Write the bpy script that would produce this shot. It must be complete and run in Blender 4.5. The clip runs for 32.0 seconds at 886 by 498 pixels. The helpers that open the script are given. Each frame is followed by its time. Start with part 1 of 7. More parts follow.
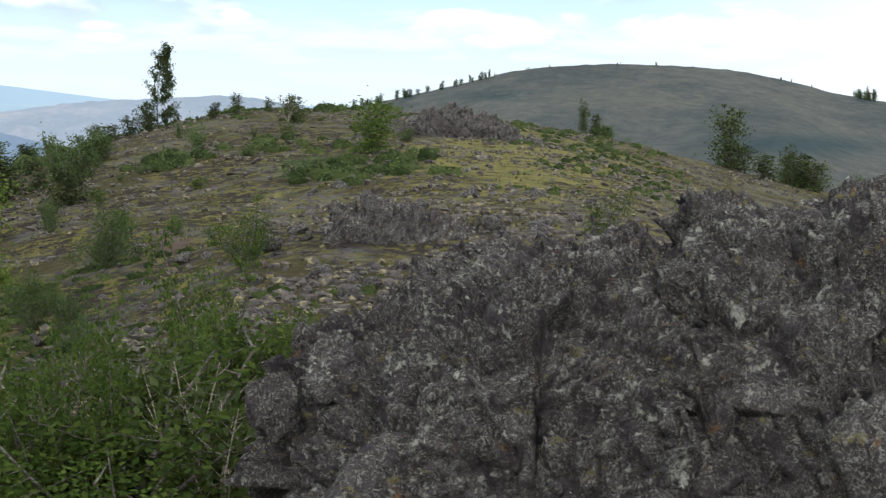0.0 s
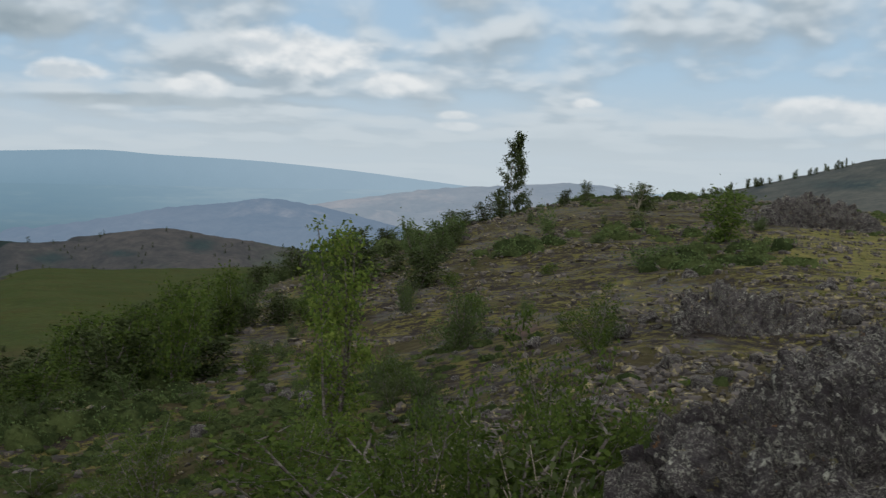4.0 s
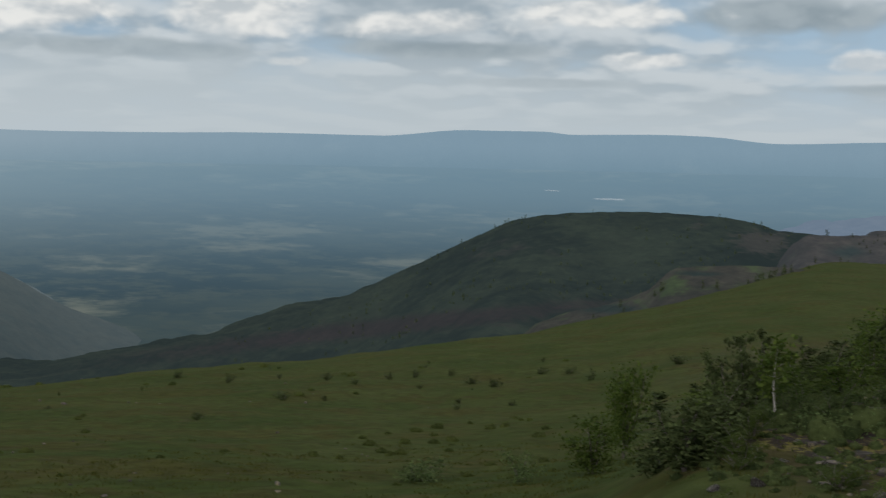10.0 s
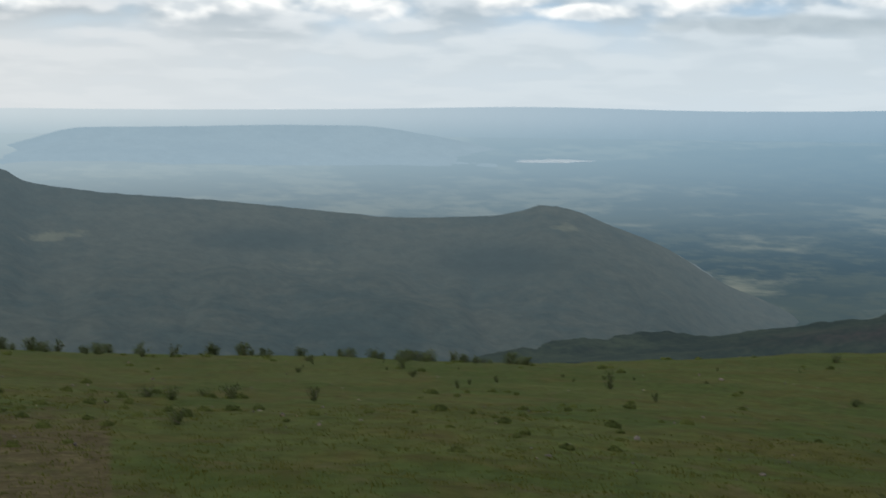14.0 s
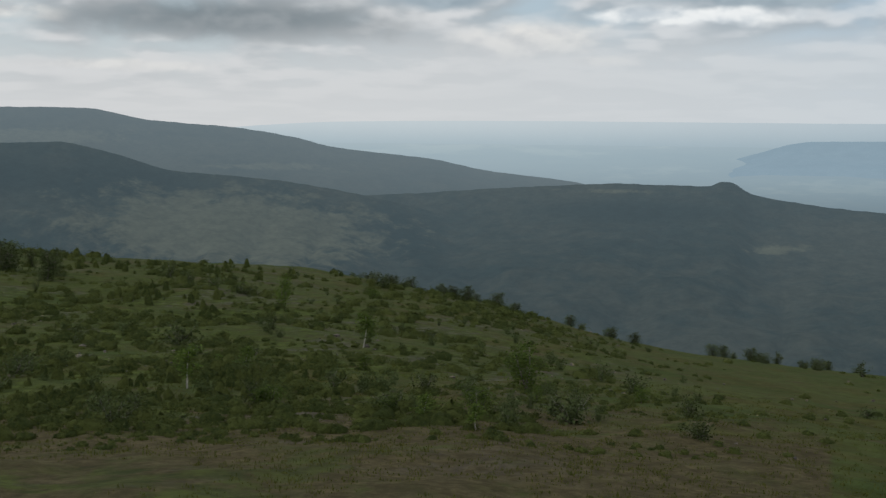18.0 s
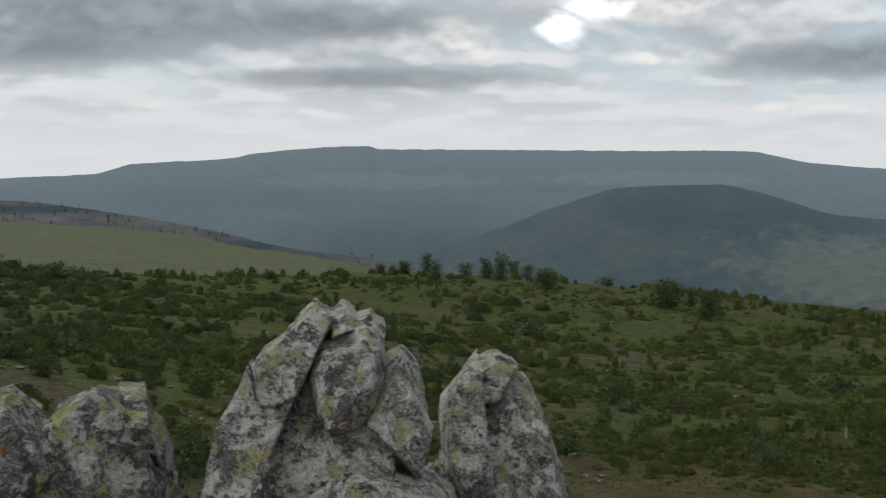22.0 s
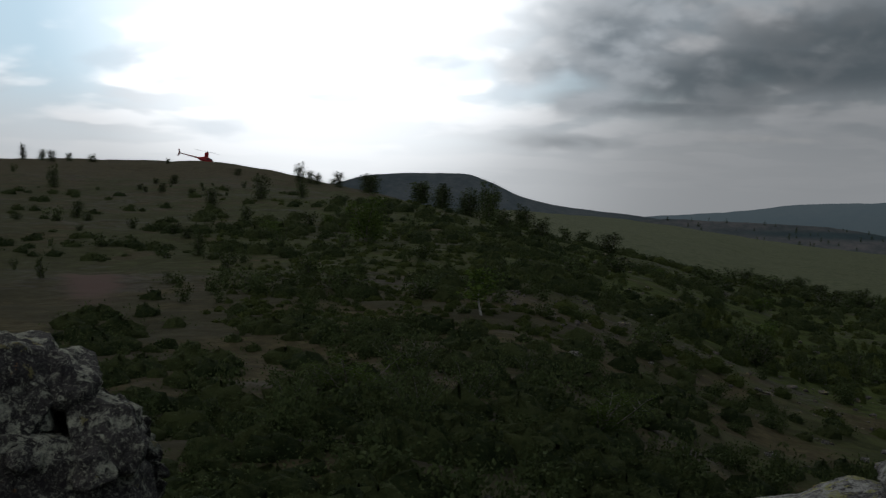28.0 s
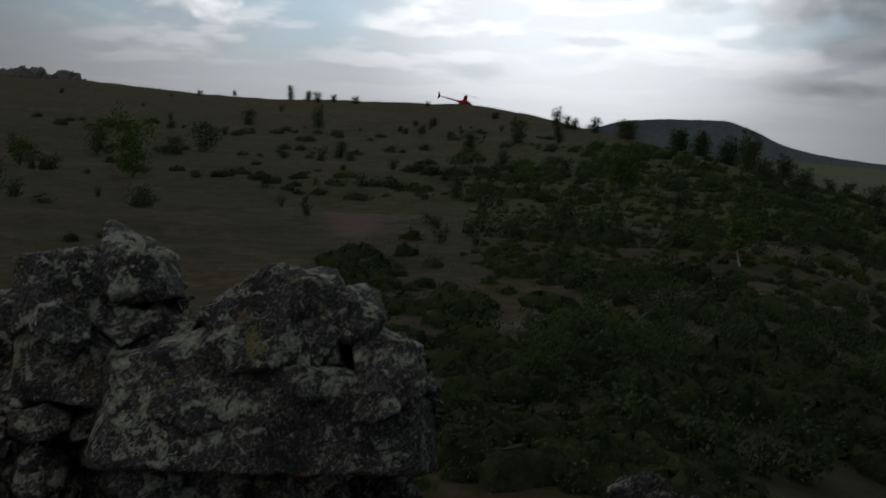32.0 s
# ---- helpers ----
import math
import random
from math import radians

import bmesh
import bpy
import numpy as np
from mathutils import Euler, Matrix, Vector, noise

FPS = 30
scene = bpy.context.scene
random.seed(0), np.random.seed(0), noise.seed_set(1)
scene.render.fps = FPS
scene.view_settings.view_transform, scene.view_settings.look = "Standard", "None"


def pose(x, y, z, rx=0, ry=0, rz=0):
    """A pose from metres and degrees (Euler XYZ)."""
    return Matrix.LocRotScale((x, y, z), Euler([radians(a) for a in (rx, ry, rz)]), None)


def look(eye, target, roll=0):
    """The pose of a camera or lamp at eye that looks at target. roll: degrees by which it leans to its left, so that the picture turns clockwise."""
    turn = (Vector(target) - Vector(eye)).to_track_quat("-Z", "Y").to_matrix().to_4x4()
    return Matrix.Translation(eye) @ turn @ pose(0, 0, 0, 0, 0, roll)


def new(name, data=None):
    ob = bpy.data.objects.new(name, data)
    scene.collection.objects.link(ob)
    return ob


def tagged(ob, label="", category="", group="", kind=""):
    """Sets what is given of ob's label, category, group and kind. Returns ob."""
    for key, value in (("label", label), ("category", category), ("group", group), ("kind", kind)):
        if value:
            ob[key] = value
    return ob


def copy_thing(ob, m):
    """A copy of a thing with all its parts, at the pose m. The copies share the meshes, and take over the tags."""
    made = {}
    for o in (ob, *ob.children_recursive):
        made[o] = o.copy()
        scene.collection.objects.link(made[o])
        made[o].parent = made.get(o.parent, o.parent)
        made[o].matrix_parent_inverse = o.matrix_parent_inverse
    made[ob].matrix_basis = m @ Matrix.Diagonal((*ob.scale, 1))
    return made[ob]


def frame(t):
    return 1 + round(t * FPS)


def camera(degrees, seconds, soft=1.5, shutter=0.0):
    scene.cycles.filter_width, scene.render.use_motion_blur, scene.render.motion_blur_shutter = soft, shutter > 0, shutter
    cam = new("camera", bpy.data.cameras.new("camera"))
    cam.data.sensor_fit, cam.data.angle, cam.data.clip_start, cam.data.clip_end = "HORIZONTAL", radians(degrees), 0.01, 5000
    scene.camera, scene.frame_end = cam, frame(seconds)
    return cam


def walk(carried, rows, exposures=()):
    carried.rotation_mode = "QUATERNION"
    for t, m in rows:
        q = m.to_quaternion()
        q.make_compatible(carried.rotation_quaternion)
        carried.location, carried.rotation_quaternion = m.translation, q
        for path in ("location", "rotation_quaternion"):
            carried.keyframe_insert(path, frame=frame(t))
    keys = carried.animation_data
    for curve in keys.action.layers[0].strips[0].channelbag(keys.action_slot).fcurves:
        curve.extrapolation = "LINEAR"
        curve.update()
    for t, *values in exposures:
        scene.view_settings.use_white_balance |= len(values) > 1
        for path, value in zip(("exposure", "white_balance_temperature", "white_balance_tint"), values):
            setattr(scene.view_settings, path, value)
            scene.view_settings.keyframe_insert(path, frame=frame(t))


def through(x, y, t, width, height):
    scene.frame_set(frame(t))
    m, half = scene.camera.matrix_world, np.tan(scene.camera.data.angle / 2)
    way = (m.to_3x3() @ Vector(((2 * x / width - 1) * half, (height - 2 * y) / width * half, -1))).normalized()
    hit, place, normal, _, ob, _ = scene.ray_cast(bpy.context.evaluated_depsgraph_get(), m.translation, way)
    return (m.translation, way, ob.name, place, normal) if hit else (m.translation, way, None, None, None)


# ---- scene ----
# ---------------------------------------------------------------- camera
# One person turns on the spot on top of a tor and films with stretched arms.
EYE = 1.65
ARM = 0.45
LENS = 35.91
PATH = [
    (0.0, 90.00, -6.68, 0.99), (0.5, 91.60, -6.25, 1.28), (1.0, 93.00, -6.06, 1.12), (1.5, 95.44, -5.27, 1.19),
    (2.0, 98.13, -4.87, 0.87), (2.5, 99.24, -4.43, 1.40), (4.5, 106.99, -2.93, 1.15), (5.0, 109.55, -2.76, 1.19),
    (5.5, 111.99, -3.20, 0.88), (6.0, 114.25, -3.27, 1.32), (6.5, 116.92, -3.04, 1.21), (7.0, 119.08, -3.01, 1.38),
    (7.5, 122.11, -3.44, 1.73), (8.0, 125.06, -3.34, 1.63), (8.5, 127.92, -2.99, 1.73), (9.0, 130.81, -3.64, 1.36),
    (9.5, 133.78, -4.13, 1.33), (10.0, 137.12, -4.29, 1.20), (10.5, 141.46, -3.53, 0.81), (11.0, 144.80, -3.54, 0.49),
    (11.5, 147.95, -3.64, 0.68), (12.0, 150.36, -3.99, 0.84), (12.5, 154.63, -4.67, -0.18), (13.0, 160.24, -7.27, 0.13),
    (13.5, 162.66, -7.68, -0.13), (14.0, 164.33, -5.57, 0.65), (14.5, 169.86, -2.84, -0.62), (15.0, 177.18, -4.08, -0.75),
    (15.5, 181.42, -4.47, 0.08), (17.5, 192.32, -4.49, -0.50), (18.0, 194.09, -5.29, 0.63), (18.5, 196.30, -5.37, 0.90),
    (19.0, 199.56, -5.57, 1.21), (19.5, 202.96, -5.37, 0.65), (20.0, 206.05, -4.89, 0.74), (20.5, 209.94, -4.95, 1.05),
    (21.0, 213.91, -4.45, 1.54), (21.5, 217.95, -3.74, 0.36), (22.0, 221.23, -3.74, 0.40), (22.5, 223.69, -3.40, 0.25),
    (23.0, 225.67, -3.56, 0.33), (23.5, 227.92, -3.80, 0.58), (24.0, 230.33, -4.60, 0.78), (24.5, 234.38, -5.14, 1.05),
    (25.0, 237.59, -5.14, 0.94), (25.5, 239.83, -4.97, 0.94), (26.0, 241.66, -4.32, 1.29), (26.5, 246.05, -2.27, 0.76),
    (28.5, 255.95, -3.30, 1.42), (29.0, 258.23, -2.82, 0.98), (29.5, 260.78, -2.71, 1.16), (30.0, 262.91, -2.63, 1.48),
    (30.5, 264.13, -2.82, 1.99), (31.0, 264.92, -2.78, 1.86), (31.5, 263.07, -3.34, 1.85), (32.0, 264.64, -5.84, 2.41),
]


def stand(yaw, pitch, roll):
    a, p = radians(yaw), radians(pitch)
    eye = Vector((ARM * math.cos(a), ARM * math.sin(a), EYE))
    way = Vector((math.cos(p) * math.cos(a), math.cos(p) * math.sin(a), math.sin(p)))
    return look(eye, eye + way, roll)


cam = camera(LENS, 32.0, soft=1.3, shutter=0.3)
walk(cam, [(t, stand(a, p, r)) for t, a, p, r in PATH],
     exposures=[(0.0, 0.75, 6200, 10), (1.0, 0.6, 6220, 10), (2.5, 0.2, 6250, 10), (5.0, -0.12, 6450, 10), (9.0, -0.18, 6500, 10), (12.0, -0.2, 6480, 10), (13.0, -0.18, 6470, 10), (14.0, 0.22, 6450, 10), (15.0, -0.18, 6450, 10), (17.5, -0.1, 6320, 10), (20.0, 0.12, 6280, 10), (23.0, 0.1, 6250, 10), (25.0, -0.1, 6100, 10), (26.5, -0.52, 6090, 10), (28.5, -1.55, 6080, 10), (32.0, -1.7, 6050, 10)])

# ---------------------------------------------------------------- small maths


def unit(az, el=0.0):
    a, e = radians(az), radians(el)
    return Vector((math.cos(e) * math.cos(a), math.cos(e) * math.sin(a), math.sin(e)))


def lattice(ix, iy, iz, seed):
    h = (ix * 374761393 + iy * 668265263 + iz * 2147483647 + seed * 974634777).astype(np.int64)
    h = (h ^ (h >> 13)) * 1274126177 & 0x7FFFFFFF
    h = (h ^ (h >> 16)) * 668265263 & 0x7FFFFFFF
    return ((h ^ (h >> 15)) & 0xFFFF) / 65535.0


def vnoise(p, seed=0):
    """Smooth value noise, -1 to 1, for an array of points."""
    i = np.floor(p).astype(np.int64)
    f = p - i
    f = f * f * (3 - 2 * f)
    out = 0
    for dx in (0, 1):
        wx = f[:, 0] if dx else 1 - f[:, 0]
        for dy in (0, 1):
            wy = f[:, 1] if dy else 1 - f[:, 1]
            for dz in (0, 1):
                wz = f[:, 2] if dz else 1 - f[:, 2]
                out = out + wx * wy * wz * lattice(i[:, 0] + dx, i[:, 1] + dy, i[:, 2] + dz, seed)
    return out * 2 - 1


def fbm(p, octaves=4, seed=0, gain=0.5):
    out, amp = 0, 1.0
    for k in range(octaves):
        out = out + amp * vnoise(p * 2.0 ** k + 17.3 * k, seed + k)
        amp *= gain
    return out


def cells(p, seed=0):
    """Distance to the nearest and the second cell point, and the nearest cell's number 0 to 1
    and a slanting facet across it."""
    i = np.floor(p).astype(np.int64)
    d1 = np.full(len(p), 9.0)
    d2 = np.full(len(p), 9.0)
    ident = np.zeros(len(p))
    near_at = np.zeros_like(p)
    for dx in (-1, 0, 1):
        for dy in (-1, 0, 1):
            for dz in (-1, 0, 1):
                c = i + (dx, dy, dz)
                q = np.stack([lattice(c[:, 0], c[:, 1], c[:, 2], seed + k) for k in (1, 2, 3)], 1) + c
                d = np.sqrt(((q - p) ** 2).sum(1))
                near = d < d1
                d2 = np.where(near, d1, np.minimum(d2, d))
                ident = np.where(near, lattice(c[:, 0], c[:, 1], c[:, 2], seed + 4), ident)
                d1 = np.where(near, d, d1)
                near_at = np.where(near[:, None], q, near_at)
    lean = np.stack([np.sin(ident * 91.7), np.sin(ident * 57.3 + 1.0), np.sin(ident * 131.1 + 2.0)], 1)
    return d1, d2, ident, ((p - near_at) * lean).sum(1)


def curve_through(knots, x):
    """Smooth monotone-ish curve through (x, y) knots."""
    k = sorted(knots)
    kx, ky = np.array([q[0] for q in k], float), np.array([q[1] for q in k], float)
    s = np.diff(ky) / np.diff(kx)
    m = np.concatenate([[s[0]], np.where(s[:-1] * s[1:] > 0, 2 * s[:-1] * s[1:] / (s[:-1] + s[1:] + 1e-12), 0), [s[-1]]])
    x = np.clip(x, kx[0], kx[-1])
    j = np.clip(np.searchsorted(kx, x) - 1, 0, len(kx) - 2)
    h = kx[j + 1] - kx[j]
    t = (x - kx[j]) / h
    return ((1 + 2 * t) * (1 - t) ** 2 * ky[j] + t * (1 - t) ** 2 * h * m[j]
            + t * t * (3 - 2 * t) * ky[j + 1] + t * t * (t - 1) * h * m[j + 1])


def mesh_from(name, verts, faces, material, smooth=True):
    me = bpy.data.meshes.new(name)
    v = np.asarray(verts, np.float32)
    f = np.asarray(faces, np.int32)
    n = f.shape[1]
    me.vertices.add(len(v))
    me.vertices.foreach_set("co", v.ravel())
    me.loops.add(f.size)
    me.loops.foreach_set("vertex_index", f.ravel())
    me.polygons.add(len(f))
    me.polygons.foreach_set("loop_start", np.arange(0, f.size, n, dtype=np.int32))
    me.polygons.foreach_set("loop_total", np.full(len(f), n, np.int32))
    me.update(calc_edges=True)
    me.polygons.foreach_set("use_smooth", np.full(len(f), smooth))
    for m in material if isinstance(material, (list, tuple)) else [material]:
        me.materials.append(m)
    return me


def grid_faces(rows, cols):
    a = (np.arange(rows - 1)[:, None] * cols + np.arange(cols - 1)).ravel()
    return np.stack([a, a + 1, a + cols + 1, a + cols], 1)


def part(name, me, parent, label=""):
    ob = new(name, me)
    ob.parent = parent
    return tagged(ob, label)


# ---------------------------------------------------------------- light
SUN_AZ, SUN_EL = 256.0, 32.0
world = bpy.data.worlds.new("sky")
scene.world = world
world.use_nodes = True


class Nodes:
    """Short hand for writing node trees."""

    def __init__(self, tree):
        self.tree = tree
        tree.nodes.clear()

    def add(self, kind, values=(), **props):
        n = self.tree.nodes.new(kind)
        if "operation" in props:
            n.operation = props["operation"]
        if "data_type" in props:
            n.data_type, n.blend_type = props["data_type"], props["blend_type"]
        if "interpolation_type" in props:
            n.interpolation_type = props["interpolation_type"]
        if "attribute_name" in props:
            n.attribute_name = props["attribute_name"]
        for k, v in dict(values).items():
            if hasattr(v, "is_linked"):
                self.tree.links.new(v, n.inputs[k])
            else:
                n.inputs[k].default_value = v
        return n

    def math(self, op, a, b=0.0, c=0.0):
        return self.add("ShaderNodeMath", {0: a, 1: b, 2: c}, operation=op).outputs[0]

    def mix(self, fac, a, b, blend="MIX"):
        n = self.add("ShaderNodeMix", {0: fac, 6: a, 7: b}, data_type="RGBA", blend_type=blend)
        return n.outputs[2]

    def ramp(self, fac, lo, hi):
        return self.add("ShaderNodeMapRange", {0: fac, 1: lo, 2: hi}, interpolation_type="SMOOTHSTEP").outputs[0]

    def noise(self, vec, scale, detail=4.0, rough=0.55, distortion=0.0):
        return self.add("ShaderNodeTexNoise", {"Vector": vec, "Scale": scale, "Detail": detail, "Roughness": rough,
                                               "Distortion": distortion}).outputs["Fac"]

    def scaled(self, vec, x, y, z, shift=(0, 0, 0)):
        return self.add("ShaderNodeMapping", {"Vector": vec, "Scale": (x, y, z), "Location": shift}).outputs[0]


# clouds by bearing, height in degrees, half width and half height: sunlit heaps, then grey undersides
HEAPS_RIDGE = ((88.5, 2.6, 5.0, 0.8), (79.5, 2.5, 5.0, 0.9), (104.1, 2.3, 1.2, 0.25), (119.5, 3.6, 2.6, 0.55), (114.8, 3.3, 1.8, 0.6),
               (129.4, 3.6, 2.0, 0.45), (110.6, 4.7, 4.5, 1.3), (106.1, 3.6, 2.2, 0.7), (104.0, 1.85, 1.1, 0.22), (98.7, 2.9, 0.8, 0.3))
HEAPS_PLAIN = ((145.5, 5.4, 4.5, 1.1), (143.7, 3.35, 1.6, 0.32), (130.9, 5.6, 4.5, 0.9), (128.8, 3.7, 1.6, 0.4), (138.0, 5.0, 4.0, 0.7),
               (153.5, 5.2, 4.5, 0.9), (161.5, 5.0, 3.0, 0.8), (159.0, 4.3, 4.0, 0.4), (175.1, 4.5, 2.2, 0.9), (167.4, 4.5, 3.6, 0.9), (184.0, 4.45, 6.0, 0.5), (172.5, 4.9, 4.0, 0.9), (168.0, 5.7, 3.0, 1.0))
HEAPS_SUN = ((190.6, 3.4, 3.6, 1.0), (187.5, 2.6, 1.6, 0.3), (220.8, 4.9, 1.8, 1.1), (212.0, 4.3, 3.0, 0.5), (211.5, 6.3, 4.5, 0.7), (227.5, 1.75, 2.6, 0.28), (234.0, 2.2, 2.4, 0.22),
             (208.0, 2.2, 5.0, 0.3), (240.5, 1.7, 3.0, 0.22))
HEAP_LONE = ((275.8, 5.9, 1.9, 1.5), (274.2, 3.9, 1.1, 1.0), (277.2, 4.6, 1.5, 0.7), (273.6, 5.6, 1.2, 1.6))
BASES_PLAIN = ((123.5, 5.5, 5.0, 0.9), (117.5, 2.6, 6.0, 0.35), (137.0, 4.0, 6.0, 0.5), (150.0, 3.7, 7.0, 0.55), (181.5, 5.3, 6.0, 0.8), (194.3, 5.2, 3.0, 0.8), (162.0, 5.9, 4.0, 0.9),
               (172.5, 3.2, 3.0, 0.25), (133.0, 2.7, 5.0, 0.3))
BASES_SUN = ((203.0, 4.1, 7.5, 0.9), (226.4, 5.6, 5.5, 0.9), (234.0, 5.6, 10.0, 1.5), (224.0, 3.3, 7.0, 0.55), (238.9, 4.6, 9.0, 1.2), (243.5, 3.9, 4.0, 1.6),
             (244.5, 2.9, 5.0, 0.45), (249.0, 1.4, 3.0, 0.4))
BARS = ((180.5, 5.6, 7.0, 0.5), (194.0, 5.3, 2.4, 0.7), (163.0, 6.0, 3.0, 0.6))
BANK = ((247.5, 5.8, 4.2, 2.4), (250.5, 4.6, 2.2, 0.9), (248.0, 3.0, 2.5, 0.8))
WISPS = ((263.5, 1.65, 1.5, 0.5), (268.0, 4.2, 1.6, 0.8), (254.5, 4.6, 1.8, 0.5), (251.8, 3.4, 1.2, 0.5), (258.5, 3.0, 2.0, 0.25))


def build_sky():
    n = Nodes(world.node_tree)
    way = n.add("ShaderNodeTexCoord").outputs["Generated"]
    sep = n.add("ShaderNodeSeparateXYZ", {0: way})
    up = n.math("MAXIMUM", sep.outputs[2], 0.0)
    air = n.add("ShaderNodeTexSky")
    air.sky_type, air.sun_disc = "NISHITA", False
    air.sun_elevation, air.sun_rotation = radians(SUN_EL), radians(90 - SUN_AZ)
    air.altitude, air.air_density, air.dust_density = 800, 1.2, 1.5
    blue = n.mix(1.0, air.outputs[0], (0.10, 0.10, 0.10, 1), "MULTIPLY")

    def toward(az, el, lo, hi):
        d = n.add("ShaderNodeVectorMath", {0: way, 1: tuple(unit(az, el))}, operation="DOT_PRODUCT").outputs["Value"]
        return n.ramp(d, lo, hi)

    # bearing and height in degrees
    turn = n.math("ARCTAN2", n.math("MULTIPLY", sep.outputs[1], -1.0), n.math("MULTIPLY", sep.outputs[0], -1.0))
    az = n.math("MULTIPLY_ADD", turn, 180 / math.pi, 180.0)
    el = n.math("MULTIPLY", n.math("ARCSINE", sep.outputs[2]), 180 / math.pi)
    here = n.add("ShaderNodeCombineXYZ", {0: az, 1: el}).outputs[0]

    def drawn(shift):
        """Cloud coordinates, drawn out flat towards the horizon."""
        flat = n.math("LOGARITHM", n.math("ADD", n.math("MAXIMUM", n.math("ADD", el, shift), 0.0), 1.0), math.e)
        return n.add("ShaderNodeCombineXYZ", {0: n.math("MULTIPLY", az, 0.16), 1: n.math("MULTIPLY", flat, 2.1)}).outputs[0]

    def density(shift):
        p = drawn(shift)
        return n.math("ADD", n.math("MULTIPLY", n.noise(p, 0.8, 2.0, 0.5, 0.2), 0.62), n.math("MULTIPLY", n.noise(p, 2.1, 3.0, 0.46, 0.1), 0.38))

    def fluff(shift):
        return n.noise(n.scaled(here, 0.46, 0.80, 1, (0, shift, 0)), 1.0, 3.6, 0.47, 0.15)

    ragged = fluff(0.0)
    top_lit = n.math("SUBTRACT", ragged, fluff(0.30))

    def inside(blobs, rough):
        """1 within any of the blobs, with a ragged rim."""
        best = None
        for a, e, w, h in blobs:
            d = n.add("ShaderNodeVectorMath", {0: here, 1: (a, e, 0)}, operation="SUBTRACT").outputs[0]
            d = n.add("ShaderNodeVectorMath", {0: d, 1: (1 / w, 1 / h, 0)}, operation="MULTIPLY").outputs[0]
            d = n.add("ShaderNodeVectorMath", {0: d}, operation="LENGTH").outputs["Value"]
            best = d if best is None else n.math("MINIMUM", best, d)
        return n.math("MULTIPLY_ADD", n.math("SUBTRACT", ragged, 0.5), rough, n.math("SUBTRACT", 1.0, best))

    glow = toward(SUN_AZ + 5, 14, 0.885, 1.0)
    glow = n.math("MULTIPLY", glow, n.math("MULTIPLY_ADD", n.ramp(az, 243.0, 254.0), 0.8, 0.2))
    halo = toward(SUN_AZ + 3.5, 8.5, 0.978, 1.0)
    warm = toward(SUN_AZ - 6, 8, -0.15, 0.75)
    body = density(0.0)
    relief = n.math("SUBTRACT", body, density(0.45))
    gap = n.math("ADD", toward(277, 6, 0.982, 0.994), n.math("MULTIPLY", toward(98, 3, 0.86, 1.0), 0.5))
    dens = n.math("SUBTRACT", body, n.math("MULTIPLY", gap, 0.12))
    cover = n.ramp(dens, 0.33, 0.53)
    thick = n.ramp(dens, 0.48, 0.66)
    tone = n.math("MULTIPLY", n.ramp(relief, -0.10, 0.12), n.math("MULTIPLY_ADD", thick, -0.5, 1.0))
    lit = n.mix(glow, n.mix(warm, (0.64, 0.70, 0.735, 1), (0.70, 0.70, 0.69, 1)), (3.3, 3.25, 3.15, 1))
    shade = n.mix(glow, n.mix(warm, (0.37, 0.45, 0.51, 1), (0.42, 0.455, 0.47, 1)), (1.6, 1.72, 1.78, 1))
    cloud = n.mix(n.ramp(tone, 0.10, 0.80), shade, lit)
    base = n.mix(0.82, blue, n.mix(glow, n.mix(warm, (0.37, 0.53, 0.71, 1), (0.46, 0.55, 0.61, 1)), (1.7, 2.2, 2.5, 1)))
    full = n.mix(cover, base, cloud)
    # grey undersides
    grey_sun = n.mix(n.ramp(ragged, 0.36, 0.66), (0.195, 0.232, 0.250, 1), (0.31, 0.338, 0.350, 1))
    grey_plain = n.mix(n.ramp(ragged, 0.36, 0.66), (0.29, 0.36, 0.405, 1), (0.41, 0.48, 0.52, 1))
    grey_sun = n.mix(n.ramp(az, 240.0, 249.5), grey_sun, n.mix(n.ramp(ragged, 0.36, 0.66), (0.36, 0.41, 0.435, 1), (0.78, 0.82, 0.83, 1)))
    full = n.mix(n.math("MULTIPLY", n.ramp(inside(BASES_PLAIN, 1.2), 0.0, 0.55), 0.9), full, grey_plain)
    full = n.mix(n.math("MULTIPLY", n.ramp(inside(BASES_SUN, 1.5), -0.35, 0.6), 0.9), full, grey_sun)
    full = n.mix(n.math("MULTIPLY", n.ramp(inside(BANK, 1.8), -0.25, 0.8), 0.9), full, n.mix(n.ramp(ragged, 0.36, 0.66), (0.44, 0.50, 0.535, 1), (1.0, 1.05, 1.07, 1)))
    # sunlit heaps, bright above and grey below
    def heap(full, blobs, bright, dull, rough, lo=0.02, hi=0.62, most=0.95):
        m = inside(blobs, rough)
        c = n.mix(n.ramp(n.math("MULTIPLY_ADD", n.math("SUBTRACT", ragged, 0.5), -0.25, top_lit), -0.14, 0.12), dull, bright)
        return n.mix(n.math("MULTIPLY", n.ramp(m, lo, hi), most), full, c)

    full = heap(full, HEAPS_RIDGE, (0.86, 0.87, 0.86, 1), (0.58, 0.64, 0.68, 1), 1.7)
    full = heap(full, HEAPS_PLAIN, (0.92, 0.925, 0.90, 1), (0.58, 0.63, 0.66, 1), 1.8)
    full = heap(full, HEAPS_SUN, (0.86, 0.83, 0.77, 1), (0.52, 0.53, 0.53, 1), 1.9, -0.15, 0.85, 0.85)
    full = heap(full, HEAP_LONE, (3.0, 2.95, 2.85, 1), (1.9, 2.0, 2.05, 1), 1.5, -0.05, 0.35)
